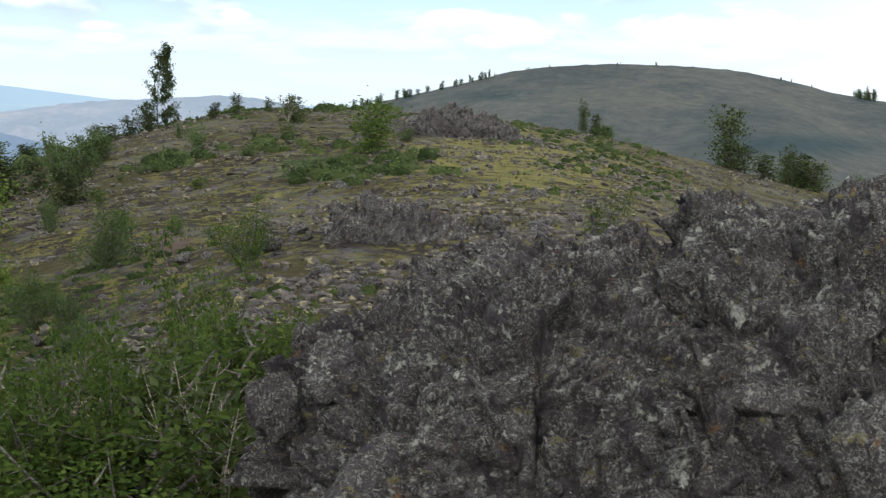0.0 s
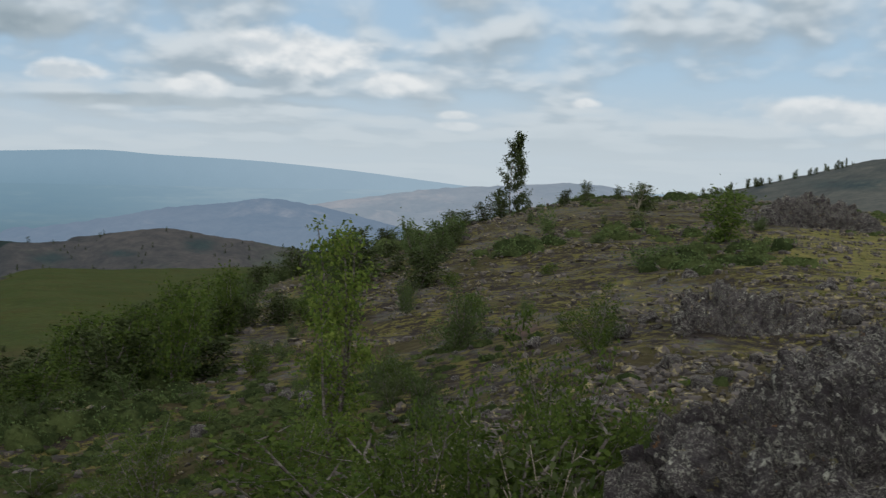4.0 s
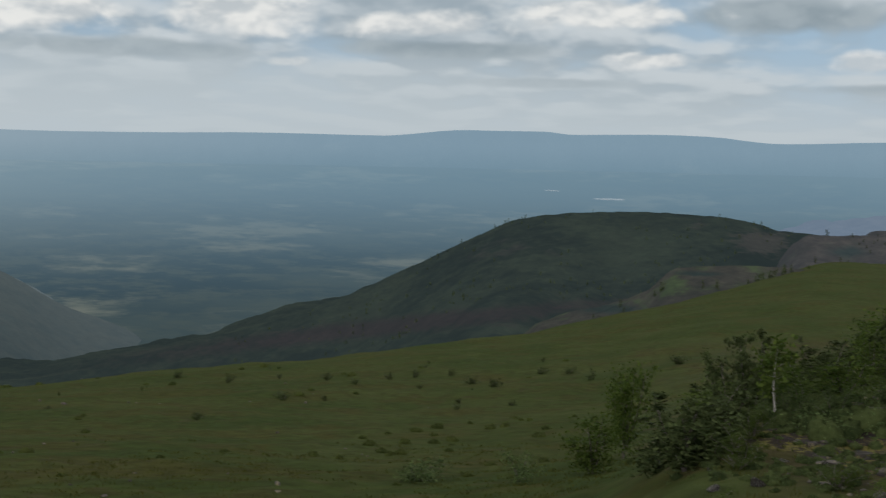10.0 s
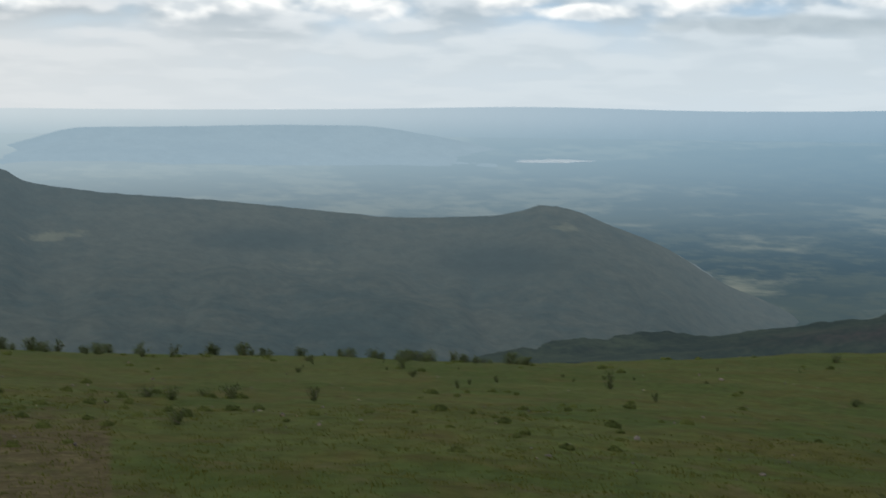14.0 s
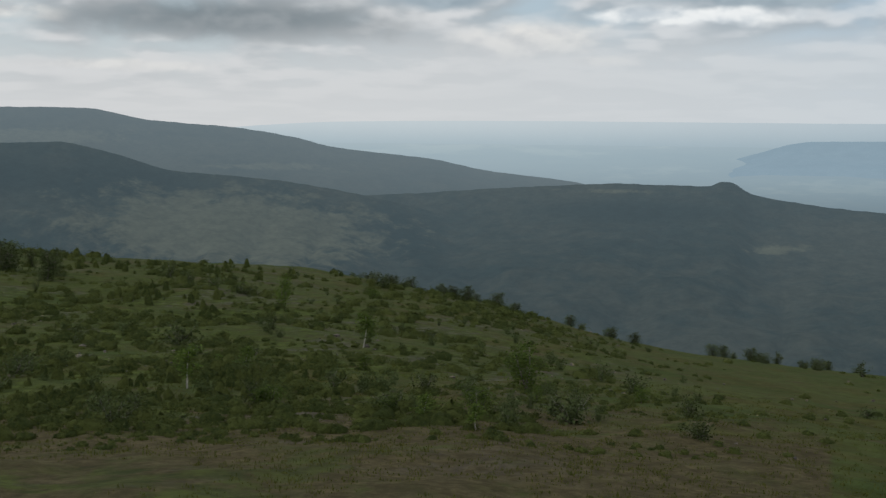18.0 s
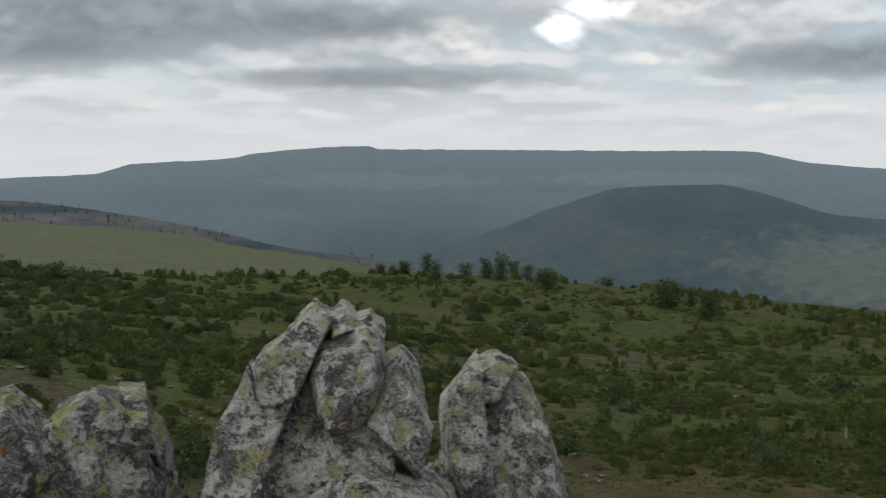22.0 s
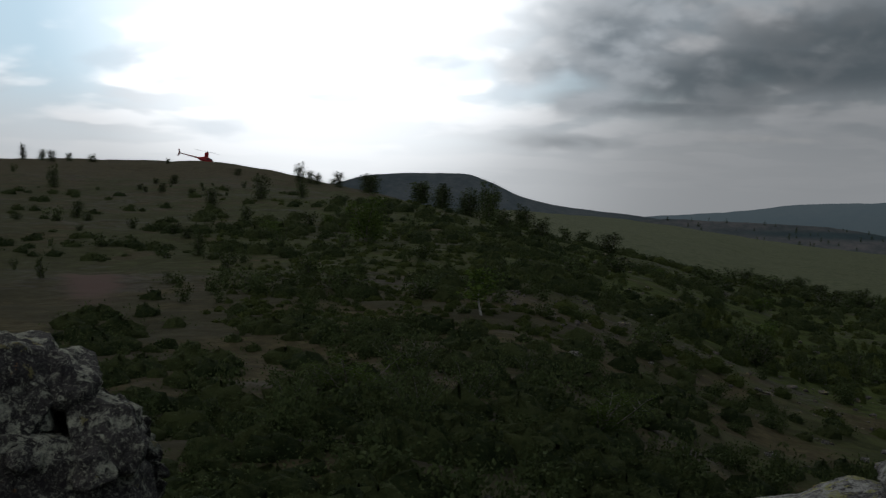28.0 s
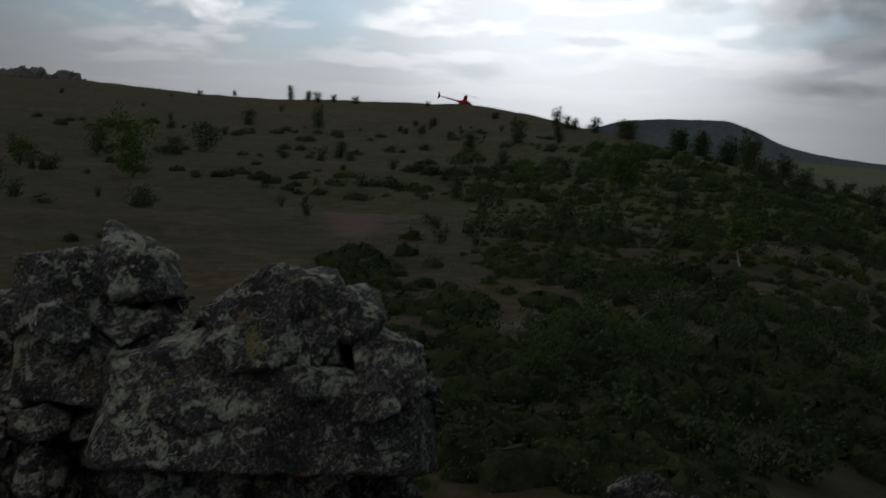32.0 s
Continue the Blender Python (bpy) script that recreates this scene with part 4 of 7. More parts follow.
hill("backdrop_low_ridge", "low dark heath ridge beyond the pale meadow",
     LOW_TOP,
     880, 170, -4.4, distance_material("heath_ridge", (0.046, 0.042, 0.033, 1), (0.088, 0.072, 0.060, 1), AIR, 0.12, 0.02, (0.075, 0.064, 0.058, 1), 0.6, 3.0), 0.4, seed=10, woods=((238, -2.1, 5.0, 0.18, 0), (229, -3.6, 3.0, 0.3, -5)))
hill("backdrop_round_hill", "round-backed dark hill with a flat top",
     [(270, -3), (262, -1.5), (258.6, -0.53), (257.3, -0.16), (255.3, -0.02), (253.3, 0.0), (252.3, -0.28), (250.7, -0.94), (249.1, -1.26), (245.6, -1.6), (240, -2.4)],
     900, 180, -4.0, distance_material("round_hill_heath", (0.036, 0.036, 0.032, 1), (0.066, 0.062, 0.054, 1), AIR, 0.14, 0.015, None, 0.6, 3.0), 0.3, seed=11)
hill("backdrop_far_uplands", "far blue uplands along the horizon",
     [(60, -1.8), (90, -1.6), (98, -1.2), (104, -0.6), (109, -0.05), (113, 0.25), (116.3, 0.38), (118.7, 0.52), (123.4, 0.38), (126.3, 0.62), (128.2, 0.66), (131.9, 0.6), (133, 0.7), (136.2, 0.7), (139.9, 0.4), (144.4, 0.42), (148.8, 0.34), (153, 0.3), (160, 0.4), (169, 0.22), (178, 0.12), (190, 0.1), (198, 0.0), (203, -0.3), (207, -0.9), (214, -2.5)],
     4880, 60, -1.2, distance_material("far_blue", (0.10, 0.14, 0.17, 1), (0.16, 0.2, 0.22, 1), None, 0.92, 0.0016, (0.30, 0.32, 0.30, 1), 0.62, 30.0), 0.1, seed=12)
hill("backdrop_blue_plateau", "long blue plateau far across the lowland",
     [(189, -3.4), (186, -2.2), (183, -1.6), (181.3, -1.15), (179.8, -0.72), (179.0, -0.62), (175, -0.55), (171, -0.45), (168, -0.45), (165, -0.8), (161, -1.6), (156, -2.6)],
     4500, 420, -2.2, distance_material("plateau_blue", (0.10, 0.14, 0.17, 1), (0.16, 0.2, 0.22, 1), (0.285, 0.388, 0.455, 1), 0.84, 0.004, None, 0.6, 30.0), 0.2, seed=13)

# ---------------------------------------------------------------- crags and tors


def crag(name, label, knots, away, front, back, foot, mat, block, amp, cols=300, rows=(130, 40), lean=1.0, seed=1, category="rock", parent=None):
    """A mass of jointed rock: knots give its top line as (bearing, height), front and back its thickness."""
    lo, hi = min(k[0] for k in knots), max(k[0] for k in knots)
    az = np.linspace(lo, hi, cols)
    top = curve_through(knots, az)
    t = np.clip((top - foot) / (top.max() - foot), 0.0, 1.0)
    end = np.clip(np.minimum(az - lo, hi - az) / ((hi - lo) * 0.12), 0, 1)
    thick = (0.35 + 0.65 * t) * (0.25 + 0.75 * np.sqrt(end))
    phi = np.concatenate([-np.linspace(1, 0, rows[0]) ** 1.15, np.linspace(0, 1, rows[1])[1:] ** 1.2]) * math.pi / 2
    f = np.where(phi < 0, front, back)[:, None] * np.sin(phi)[:, None] * thick[None, :]
    z = foot + (top[None, :] - foot) * np.cos(phi)[:, None] ** lean
    r = away + f
    a = np.radians(az)[None, :]
    p = np.stack([r * np.cos(a), r * np.sin(a), z], 2)
    du, dv = np.gradient(p, axis=1), np.gradient(p, axis=0)
    nrm = np.cross(dv, du)
    nrm /= np.linalg.norm(nrm, axis=2, keepdims=True) + 1e-9
    v, nn = p.reshape(-1, 3), nrm.reshape(-1, 3)
    if np.mean(nn[:, 2]) < 0:
        nn = -nn
    warp = np.stack([fbm(v / block * 0.8 + k * 31, 3, seed + k) for k in range(3)], 1) * block * 0.16
    tilt = np.array([[1.0, 0.25, 0.1], [-0.3, 1.0, 0.3], [0.15, -0.35, 0.75]])
    q = (v + warp) @ tilt.T
    d1, d2, ident, slant = cells(q / block, seed + 10)
    g1, g2, small, slant2 = cells(q / (block * 0.36), seed + 20)
    h1, h2, tiny, slant3 = cells(q / (block * 0.13), seed + 30)
    chip = fbm(v / block * 1.1, 3, seed + 60)
    disp = (0.5 * (ident - 0.5) + 1.5 * slant - 0.38 * np.exp(-(d2 - d1) / 0.06)
            + (0.6 + chip) * (0.42 * (small - 0.5) + 0.75 * slant2 - 0.34 * np.exp(-(g2 - g1) / 0.05))
            + 0.26 * (tiny - 0.5) + 0.42 * slant3 - 0.14 * np.exp(-(h2 - h1) / 0.06)
            + 0.22 * fbm(v / block * 3.0, 6, seed + 40, 0.66) - 0.30 * np.clip(fbm(v / block * 4.5, 4, seed + 50, 0.6) - 0.15, 0, 1) - 0.45)
    v = v + nn * (amp * disp)[:, None]
    me = mesh_from(name, v, grid_faces(len(phi), cols), mat)
    if parent:
        return part("core", me, parent)
    return tagged(new(name, me), label, category)


def ball(level):
    """Directions spread evenly over a sphere, and the triangles between them."""
    if level not in BALLS:
        bm = bmesh.new()
        bmesh.ops.create_icosphere(bm, subdivisions=level, radius=1.0)
        v = np.array([q.co[:] for q in bm.verts])
        BALLS[level] = (v / np.linalg.norm(v, axis=1, keepdims=True), np.array([[q.index for q in f.verts] for f in bm.faces]))
        bm.free()
    return BALLS[level]


BALLS = {}


def rock_slab(parent, az, away, outline, thick, lean, crest, mat, grain, seed, level=6):
    """One joint-bounded block of rock: plane faces through an outline of (metres to the right, height), with broken corners."""
    g = np.random.default_rng(seed)
    poly = np.array(outline)
    if np.sum(poly[:, 0] * np.roll(poly[:, 1], -1) - np.roll(poly[:, 0], -1) * poly[:, 1]) < 0:
        poly = poly[::-1]
    mid = poly.mean(0)
    poly = (poly - mid) * 1.03
    while True:
        back, ahead = np.roll(poly, 1, 0), np.roll(poly, -1, 0)
        bulge = (poly - back)[:, 0] * (ahead - poly)[:, 1] - (poly - back)[:, 1] * (ahead - poly)[:, 0]
        if bulge.min() > -1e-9 or len(poly) < 5:
            break
        poly = np.delete(poly, int(bulge.argmin()), 0)
    ways, tris = ball(level)
    size = math.sqrt(np.ptp(poly[:, 0]) * np.ptp(poly[:, 1]))
    planes = []

    def cut(x, y, z, d):
        k = math.sqrt(x * x + y * y + z * z)
        planes.append((x / k, y / k, z / k, d / k))

    for a, c in zip(poly, np.roll(poly, -1, 0)):
        n = np.array([(c - a)[1], -(c - a)[0]]) / (np.linalg.norm(c - a) + 1e-9)
        d = max(float(n @ a), 0.05 * size)
        cut(n[0], g.uniform(-0.25, 0.2), n[1], d)
        t = g.uniform(0.35, 1.1)
        cut(n[0], -t, n[1], d * g.uniform(0.94, 1.0) + t * thick * g.uniform(0.72, 0.97))
    for f in range(4):
        cut(g.uniform(-0.45, 0.45), -1, g.uniform(-0.10, 0.55) + lean * 0.5, thick * g.uniform(0.85, 1.15))
    cut(0, 1, 0.15, thick * 0.9)
    for f in range(5):
        x, y, z = g.normal(), -abs(g.normal()), g.normal() + 0.4
        k = math.sqrt(x * x + y * y + z * z)
        reach = max((poly @ np.array([x, z]) / k).max() - y / k * thick, 0.0)
        planes.append((x / k, y / k, z / k, reach * g.uniform(0.80, 0.96) + 0.02 * size))
    far = np.full(len(ways), 9.0)
    for x, y, z, d in planes:
        along = ways @ np.array([x, y, z])
        far = np.minimum(far, np.where(along > 1e-4, d / np.maximum(along, 1e-4), 9.0))
    p = ways * far[:, None]
    q = p / grain + seed * 3.7
    d1, d2, ident, slant = cells(q * 0.8 + 0.2 * np.stack([fbm(q + m * 31, 2, seed + m) for m in range(3)], 1), seed + 10)
    split = np.clip(fbm(q * 0.35, 2, seed + 50), 0, 1)
    rough = 0.075 * fbm(q * 1.6, 6, seed + 40, 0.64) + 0.14 * slant * split - 0.15 * split * np.exp(-(d2 - d1) / 0.05) - 0.03
    p = p + ways * (grain * rough)[:, None]
    a0 = radians(az)
    right, out = np.array([math.sin(a0), -math.cos(a0), 0]), np.array([math.cos(a0), math.sin(a0), 0])
    v = (p[:, :1] + mid[0]) * right + (away + p[:, 1] - lean * (crest - mid[1] - p[:, 2]))[:, None] * out + (p[:, 2:] + mid[1]) * np.array([0, 0, 1.0])
    return part("rock_slab", mesh_from("rock_slab", v, tris, mat), parent)


def slab_rock(name, label, knots, away, front, back, foot, mat, block, amp, detail, seed, az, r, outlines, thick, lean, grain):
    """A crag built of separate slabs over a core."""
    top = new(name)
    tagged(top, label, "rock")
    crag(name, "", [(q, z - min(0.035, 0.4 * thick)) for q, z in knots], away + 0.45 * thick, front * 0.6, back, foot, mat, block, amp, *detail, seed, parent=top)
    for i, o in enumerate(outlines):
        rock_slab(top, az, r - thick * (0.0, 0.05, 0.30, 0.22, 0.38, 0.10, 0.75)[i % 7], o, thick if i < 7 else 0.6 * thick, lean, max(z for q, z in knots), mat, grain, seed * 10 + i, 6 if i < 7 else 4)
    return top


def broken(count, x0, x1, z0, z1, size, seed):
    """Outlines of small blocks broken out of a rock face."""
    g = np.random.default_rng(seed)
    out = []
    for i in range(count):
        x, z, s = g.uniform(x0, x1), g.uniform(z0, z1), size * g.uniform(0.6, 1.3)
        out.append(tuple((x + s * g.uniform(0.75, 1.1) * math.cos(k * math.pi / 3 + 0.4), z + 0.7 * s * g.uniform(0.75, 1.1) * math.sin(k * math.pi / 3 + 0.4)) for k in range(6)))
    return tuple(out)


def boulder(parent, az, r, z, size, mat, seed, name="boulder"):
    """A faceted block that sits in a crag."""
    bm = bmesh.new()
    bmesh.ops.create_icosphere(bm, subdivisions=5, radius=1.0)
    v = np.array([q.co[:] for q in bm.verts])
    f = np.array([[q.index for q in g.verts] for g in bm.faces])
    bm.free()
    g = np.random.default_rng(seed)
    for k in range(16):
        d = g.normal(size=3)
        d /= np.linalg.norm(d)
        over = np.maximum(0, v @ d - g.uniform(0.55, 0.85))
        v = v - over[:, None] * d
    d1, d2, ident, slant = cells(v * 2.2 + seed, seed)
    n = v / np.linalg.norm(v, axis=1, keepdims=True)
    v = v + n * (0.10 * fbm(v * 2.5, 5, seed, 0.6) + 0.10 * slant - 0.06 * np.exp(-(d2 - d1) / 0.06))[:, None]
    v = v * np.array(size) + np.array([r * math.cos(radians(az)), r * math.sin(radians(az)), z])
    return part(name, mesh_from(name, v, f, mat), parent)


CRAG = crag("rock_crag", "broad dark crag of broken rock crusted with grey lichen",
     [(97.3, -2.4), (97.1, -1.2), (96.9, -0.36), (96.6, -0.22), (95.8, -0.2), (95.2, -0.05), (93.2, 0.22), (90.5, 0.46), (88.5, 0.65), (86, 0.77), (84.7, 0.72), (83.3, 0.75), (81.2, 0.75), (80.9, 0.82), (80.4, 0.96), (78.8, 0.99), (76.4, 1.0), (72.9, 1.06), (69, 1.0), (65, 0.6), (62, -0.6), (61, -2)],
     9.6, 2.6, 1.6, -2.6, ROCK_DARK, 0.80, 0.17, 700, (340, 60), 0.75, 3)
for az, r, z, sx, sz in ((96.8, 8.9, -0.34, 0.20, 0.25), (76.2, 7.6, -0.75, 0.62, 0.42), (81.4, 8.6, 0.1, 0.40, 0.38), (79.2, 8.9, 0.40, 0.45, 0.40),
                         (84.6, 9.2, 0.48, 0.40, 0.26), (74.6, 8.3, 0.2, 0.50, 0.55), (87.8, 9.0, 0.25, 0.38, 0.32), (90.6, 8.6, -0.25, 0.34, 0.28), (72.8, 7.7, -0.3, 0.4, 0.5)):
    boulder(CRAG, az, r, z, (sx, sx * 0.8, sz), ROCK_DARK, int(az * 10))
CRAG_SLAB = ((-0.55, -0.34), (-0.42, 0.22), (-0.12, 0.40), (0.26, 0.34), (0.52, 0.05), (0.46, -0.36), (0.05, -0.46))
for az, r, z, s, seed in ((92.6, 7.9, -0.55, 0.62, 1), (88.4, 8.1, -0.15, 0.55, 2), (84.3, 7.8, -0.55, 0.7, 3), (80.3, 7.8, -0.25, 0.7, 4), (77.0, 8.0, 0.15, 0.7, 5), (95.0, 8.3, -0.95, 0.5, 6),
                          (86.6, 7.4, -1.15, 0.6, 7), (79.4, 7.5, -0.9, 0.6, 8), (74.6, 7.8, -0.35, 0.75, 9), (90.4, 7.5, -1.25, 0.6, 10), (82.6, 8.7, 0.28, 0.5, 11), (76.4, 8.9, 0.70, 0.55, 12),
                          (73.4, 8.9, 0.72, 0.6, 13), (79.2, 8.9, 0.66, 0.42, 14), (86.3, 9.0, 0.52, 0.42, 15), (94.2, 8.9, -0.12, 0.40, 16), (89.8, 9.0, 0.28, 0.40, 17), (71.8, 7.6, -0.4, 0.7, 18)):
    turn = math.radians(37 * seed)
    rock_slab(CRAG, az, r, [(s * (u * math.cos(turn) - 0.8 * v * math.sin(turn)), z + s * (u * math.sin(turn) + 0.8 * v * math.cos(turn))) for u, v in CRAG_SLAB],
              0.26 * s, 0.50, z, ROCK_DARK, 0.22, 300 + seed, 5)
HILLSIDE = crag("rock_outcrop", "weathered grey outcrop on the stony hillside",
     [(95.6, -2.6), (95.2, -2.2), (94.9, -1.5), (94.7, -0.98), (93.9, -1.08), (92, -1.02), (90.6, -1.12), (89.6, -1.31), (88.2, -1.55), (87.3, -2.0), (86.5, -2.6)],
     32, 3.4, 1.6, -3.6, ROCK_DARK, 0.9, 0.28, 260, (110, 30), 0.8, 5)
CREST = crag("rock_outcrop", "jagged rock pile on the crest of the scree ridge",
     [(92.9, -1.2), (92.3, -0.1), (91.1, 0.45), (90.3, 0.72), (90, 0.78), (89, 0.5), (87.8, 0.15), (86.9, -0.45), (85.7, -1.2), (84.6, -1.9)],
     70, 2.6, 2.0, -2.4, ROCK_DARK, 0.9, 0.34, 300, (100, 30), 0.8, 6)
for rock, az0, az1, r, top, drop, s0 in ((HILLSIDE, 88.4, 94.6, 32.0, -1.2, 0.72, 0.62), (CREST, 87.2, 91.6, 70.0, 0.35, 0.75, 0.85)):
    g = np.random.default_rng(int(r))
    for k in range(15):
        az, near, s, turn = az0 + (az1 - az0) * (k + g.random()) / 15, g.uniform(0.1, 2.2), s0 * g.uniform(0.6, 1.3), g.uniform(0, 6.28)
        z = top - drop * near - 0.15 * abs(az - (az0 + az1) / 2)
        rock_slab(rock, az, r - near, [(s * (u * math.cos(turn) - 0.8 * v * math.sin(turn)), z + s * (u * math.sin(turn) + 0.8 * v * math.cos(turn))) for u, v in CRAG_SLAB],
                  0.34 * s, 0.50, z, ROCK_DARK, 0.30, 400 + k + int(r), 4)
crag("rock_tor", "dark skyline tor on the far slope",
     [(285.5, 3.0), (284, 4.6), (283.2, 6.2), (282.1, 7.8), (281.2, 8.1), (280.8, 6.4), (280.5, 7.3), (279.9, 7.2), (279.4, 5.4), (278.8, 3.0)],
     380, 10, 8, 1.0, ROCK_DARK, 3.0, 0.7, 160, (40, 20), 0.8, 7)
def tor_base():
    """The flat-topped rock on which the photographer stands and from which the pinnacles rise."""
    az, r = np.linspace(0, 2 * math.pi, 181), np.concatenate([np.linspace(0.02, 2.4, 40), np.linspace(2.45, 4.2, 50)])
    a, d = np.meshgrid(az, r, indexing="ij")
    turn = np.degrees(a)
    reach = 2.6 + 0.35 * np.cos(a - 3.9) + 0.25 * np.sin(3 * a + 1) + 0.12 * np.sin(7 * a)
    z = 0.40 * np.exp(-((turn - 230) / 17) ** 2 - ((d - 2.3) / 0.35) ** 2) - 2.4 * np.clip((d - reach) / 0.9, 0, 1.4) ** 0.7
    v = np.stack([d * np.cos(a), d * np.sin(a), z], 2).reshape(-1, 3)
    d1, d2, ident, slant = cells(v / 0.55, 77)
    v[:, 2] += 0.10 * (ident - 0.8) + 0.10 * slant - 0.06 * np.exp(-(d2 - d1) / 0.05) + 0.03 * fbm(v * 4, 4, 78) - 0.04
    tagged(new("rock_platform", mesh_from("rock_platform", v, grid_faces(len(az), len(r))[:, ::-1], ROCK_MID)), "flat jointed rock top of the tor crusted with lichen", "rock")


tor_base()
# pinnacles at the photographer's feet: outlines of their slabs, metres to the right of a bearing and height
PIN = (
    ((-0.068, 1.402), (-0.045, 1.424), (-0.029, 1.454), (0.012, 1.484), (0.027, 1.479), (0.029, 1.464), (0.009, 1.434), (-0.009, 1.4), (-0.019, 1.361), (-0.03, 1.318), (-0.054, 1.322), (-0.06, 1.36)),
    ((0.020, 1.462), (0.038, 1.468), (0.055, 1.455), (0.053, 1.448), (0.03, 1.439), (0.013, 1.43)),
    ((0.009, 1.432), (0.03, 1.445), (0.063, 1.456), (0.08, 1.44), (0.083, 1.421), (0.068, 1.402), (0.048, 1.363), (0.036, 1.342), (0.011, 1.336), (-0.002, 1.362), (-0.007, 1.391)),
    ((0.084, 1.421), (0.101, 1.429), (0.118, 1.412), (0.129, 1.382), (0.135, 1.366), (0.134, 1.34), (0.126, 1.319), (0.113, 1.284), (0.083, 1.313), (0.049, 1.346), (0.052, 1.367), (0.072, 1.402)),
    ((-0.072, 1.413), (-0.107, 1.333), (-0.121, 1.259), (-0.126, 1.207), (-0.054, 1.21), (-0.056, 1.322), (-0.046, 1.355), (-0.066, 1.402)),
    ((-0.064, 1.345), (-0.02, 1.395), (0.03, 1.40), (0.08, 1.385), (0.105, 1.33), (0.113, 1.267), (0.113, 1.205), (-0.064, 1.205)),
    ((-0.037, 1.206), (-0.025, 1.262), (0.013, 1.277), (0.042, 1.299), (0.083, 1.303), (0.125, 1.289), (0.151, 1.269), (0.161, 1.213)),
)
BLUNT = (
    ((-0.025, 1.277), (-0.006, 1.29), (0.042, 1.299), (0.06, 1.281), (0.081, 1.235), (0.102, 1.195), (0.118, 1.126), (0.135, 1.05), (0.008, 1.042), (-0.01, 1.154)),
    ((-0.038, 1.318), (0.01, 1.333), (0.03, 1.324), (0.041, 1.301), (0.026, 1.274), (-0.005, 1.26), (-0.034, 1.271)),
    ((-0.077, 1.269), (-0.035, 1.324), (-0.021, 1.327), (-0.022, 1.277), (-0.005, 1.195), (-0.006, 1.13), (-0.029, 1.111), (-0.077, 1.174)),
)
LEDGE = (
    ((-0.35, 1.192), (-0.261, 1.214), (-0.161, 1.246), (-0.12, 1.254), (-0.10, 1.16), (-0.36, 1.13)),
    ((-0.17, 1.238), (-0.115, 1.260), (-0.067, 1.284), (-0.022, 1.286), (0.031, 1.278), (0.09, 1.262), (0.116, 1.223), (0.116, 1.162), (-0.18, 1.16)),
    ((-0.022, 1.294), (0.005, 1.319), (0.031, 1.33), (0.068, 1.341), (0.095, 1.354), (0.14, 1.368), (0.154, 1.358), (0.182, 1.321), (0.178, 1.288), (0.159, 1.232), (0.114, 1.186), (0.05, 1.244)),
)
BLOCK = (
    ((-0.073, 1.331), (-0.05, 1.347), (-0.014, 1.365), (0.014, 1.359), (0.028, 1.343), (0.046, 1.334), (0.063, 1.269), (0.071, 1.166), (-0.1, 1.165), (-0.091, 1.263)),
    ((0.018, 1.348), (0.046, 1.347), (0.051, 1.329), (0.037, 1.315), (0.019, 1.325)),
)
SMALL = (
    ((-0.046, 1.231), (-0.024, 1.264), (0.008, 1.278), (0.034, 1.277), (0.042, 1.257), (0.049, 1.231), (0.050, 1.171), (-0.048, 1.171)),
)
STONE = (
    ((0.099, 1.090), (0.109, 1.114), (0.141, 1.120), (0.167, 1.108), (0.175, 1.085), (0.175, 1.015), (0.099, 1.020)),
)
BLUFA = (
    ((-0.278, 1.001), (-0.196, 1.095), (-0.113, 1.139), (0.005, 1.144), (0.116, 1.121), (0.17, 0.986), (0.096, 0.865), (-0.192, 0.881)),
    ((0.145, 0.978), (0.283, 0.947), (0.361, 0.921), (0.403, 0.831), (0.357, 0.726), (0.201, 0.761)),
    ((-0.541, 0.88), (-0.244, 0.949), (0.129, 0.882), (0.373, 0.761), (0.387, 0.55), (-0.603, 0.556)),
)
BLUFB = (
    ((0.051, 1.191), (0.095, 1.212), (0.142, 1.164), (0.256, 1.136), (0.31, 1.045), (0.302, 1.0), (0.136, 0.975), (0.04, 1.048)),
    ((-0.205, 1.121), (-0.105, 1.147), (-0.004, 1.159), (0.065, 1.137), (0.144, 1.029), (0.068, 0.903), (-0.203, 0.891)),
    ((-0.204, 0.962), (0.154, 0.974), (0.356, 0.944), (0.35, 0.77), (0.071, 0.687), (-0.201, 0.695)),
)
slab_rock("rock_pinnacle", "pointed pale pinnacle covered in grey and yellow lichen",
     [(230.2, 0.9), (229.6, 1.14), (229.1, 1.25), (228.5, 1.33), (227.6, 1.40), (226.5, 1.44), (225.7, 1.46), (225, 1.48), (224.2, 1.47), (223.6, 1.44), (223.2, 1.42), (222.9, 1.40), (222.6, 1.41), (222.1, 1.40), (221.6, 1.36), (221.2, 1.24), (220.6, 0.9)],
     2.1, 0.16, 0.20, 0.2, ROCK_PALE, 0.26, 0.030, (420, (280, 60), 0.62), 11,
          225.5, 2.06, PIN, 0.095, 0.10, 0.06)
slab_rock("rock_pinnacle", "blunt pale rock beside the pinnacle with yellow lichen",
     [(222.4, 0.719), (221.8, 1.070), (221.4, 1.212), (220.8, 1.278), (220.2, 1.311), (219.5, 1.322), (218.9, 1.316), (218.5, 1.289), (218.1, 1.267), (217.5, 1.190), (216.9, 1.081), (216.2, 0.719)],
     2.75, 0.16, 0.22, 0.2, ROCK_PALE, 0.26, 0.030, (340, (253, 60), 0.62), 12,
          219.5, 2.69, BLUNT, 0.105, 0.10, 0.07)
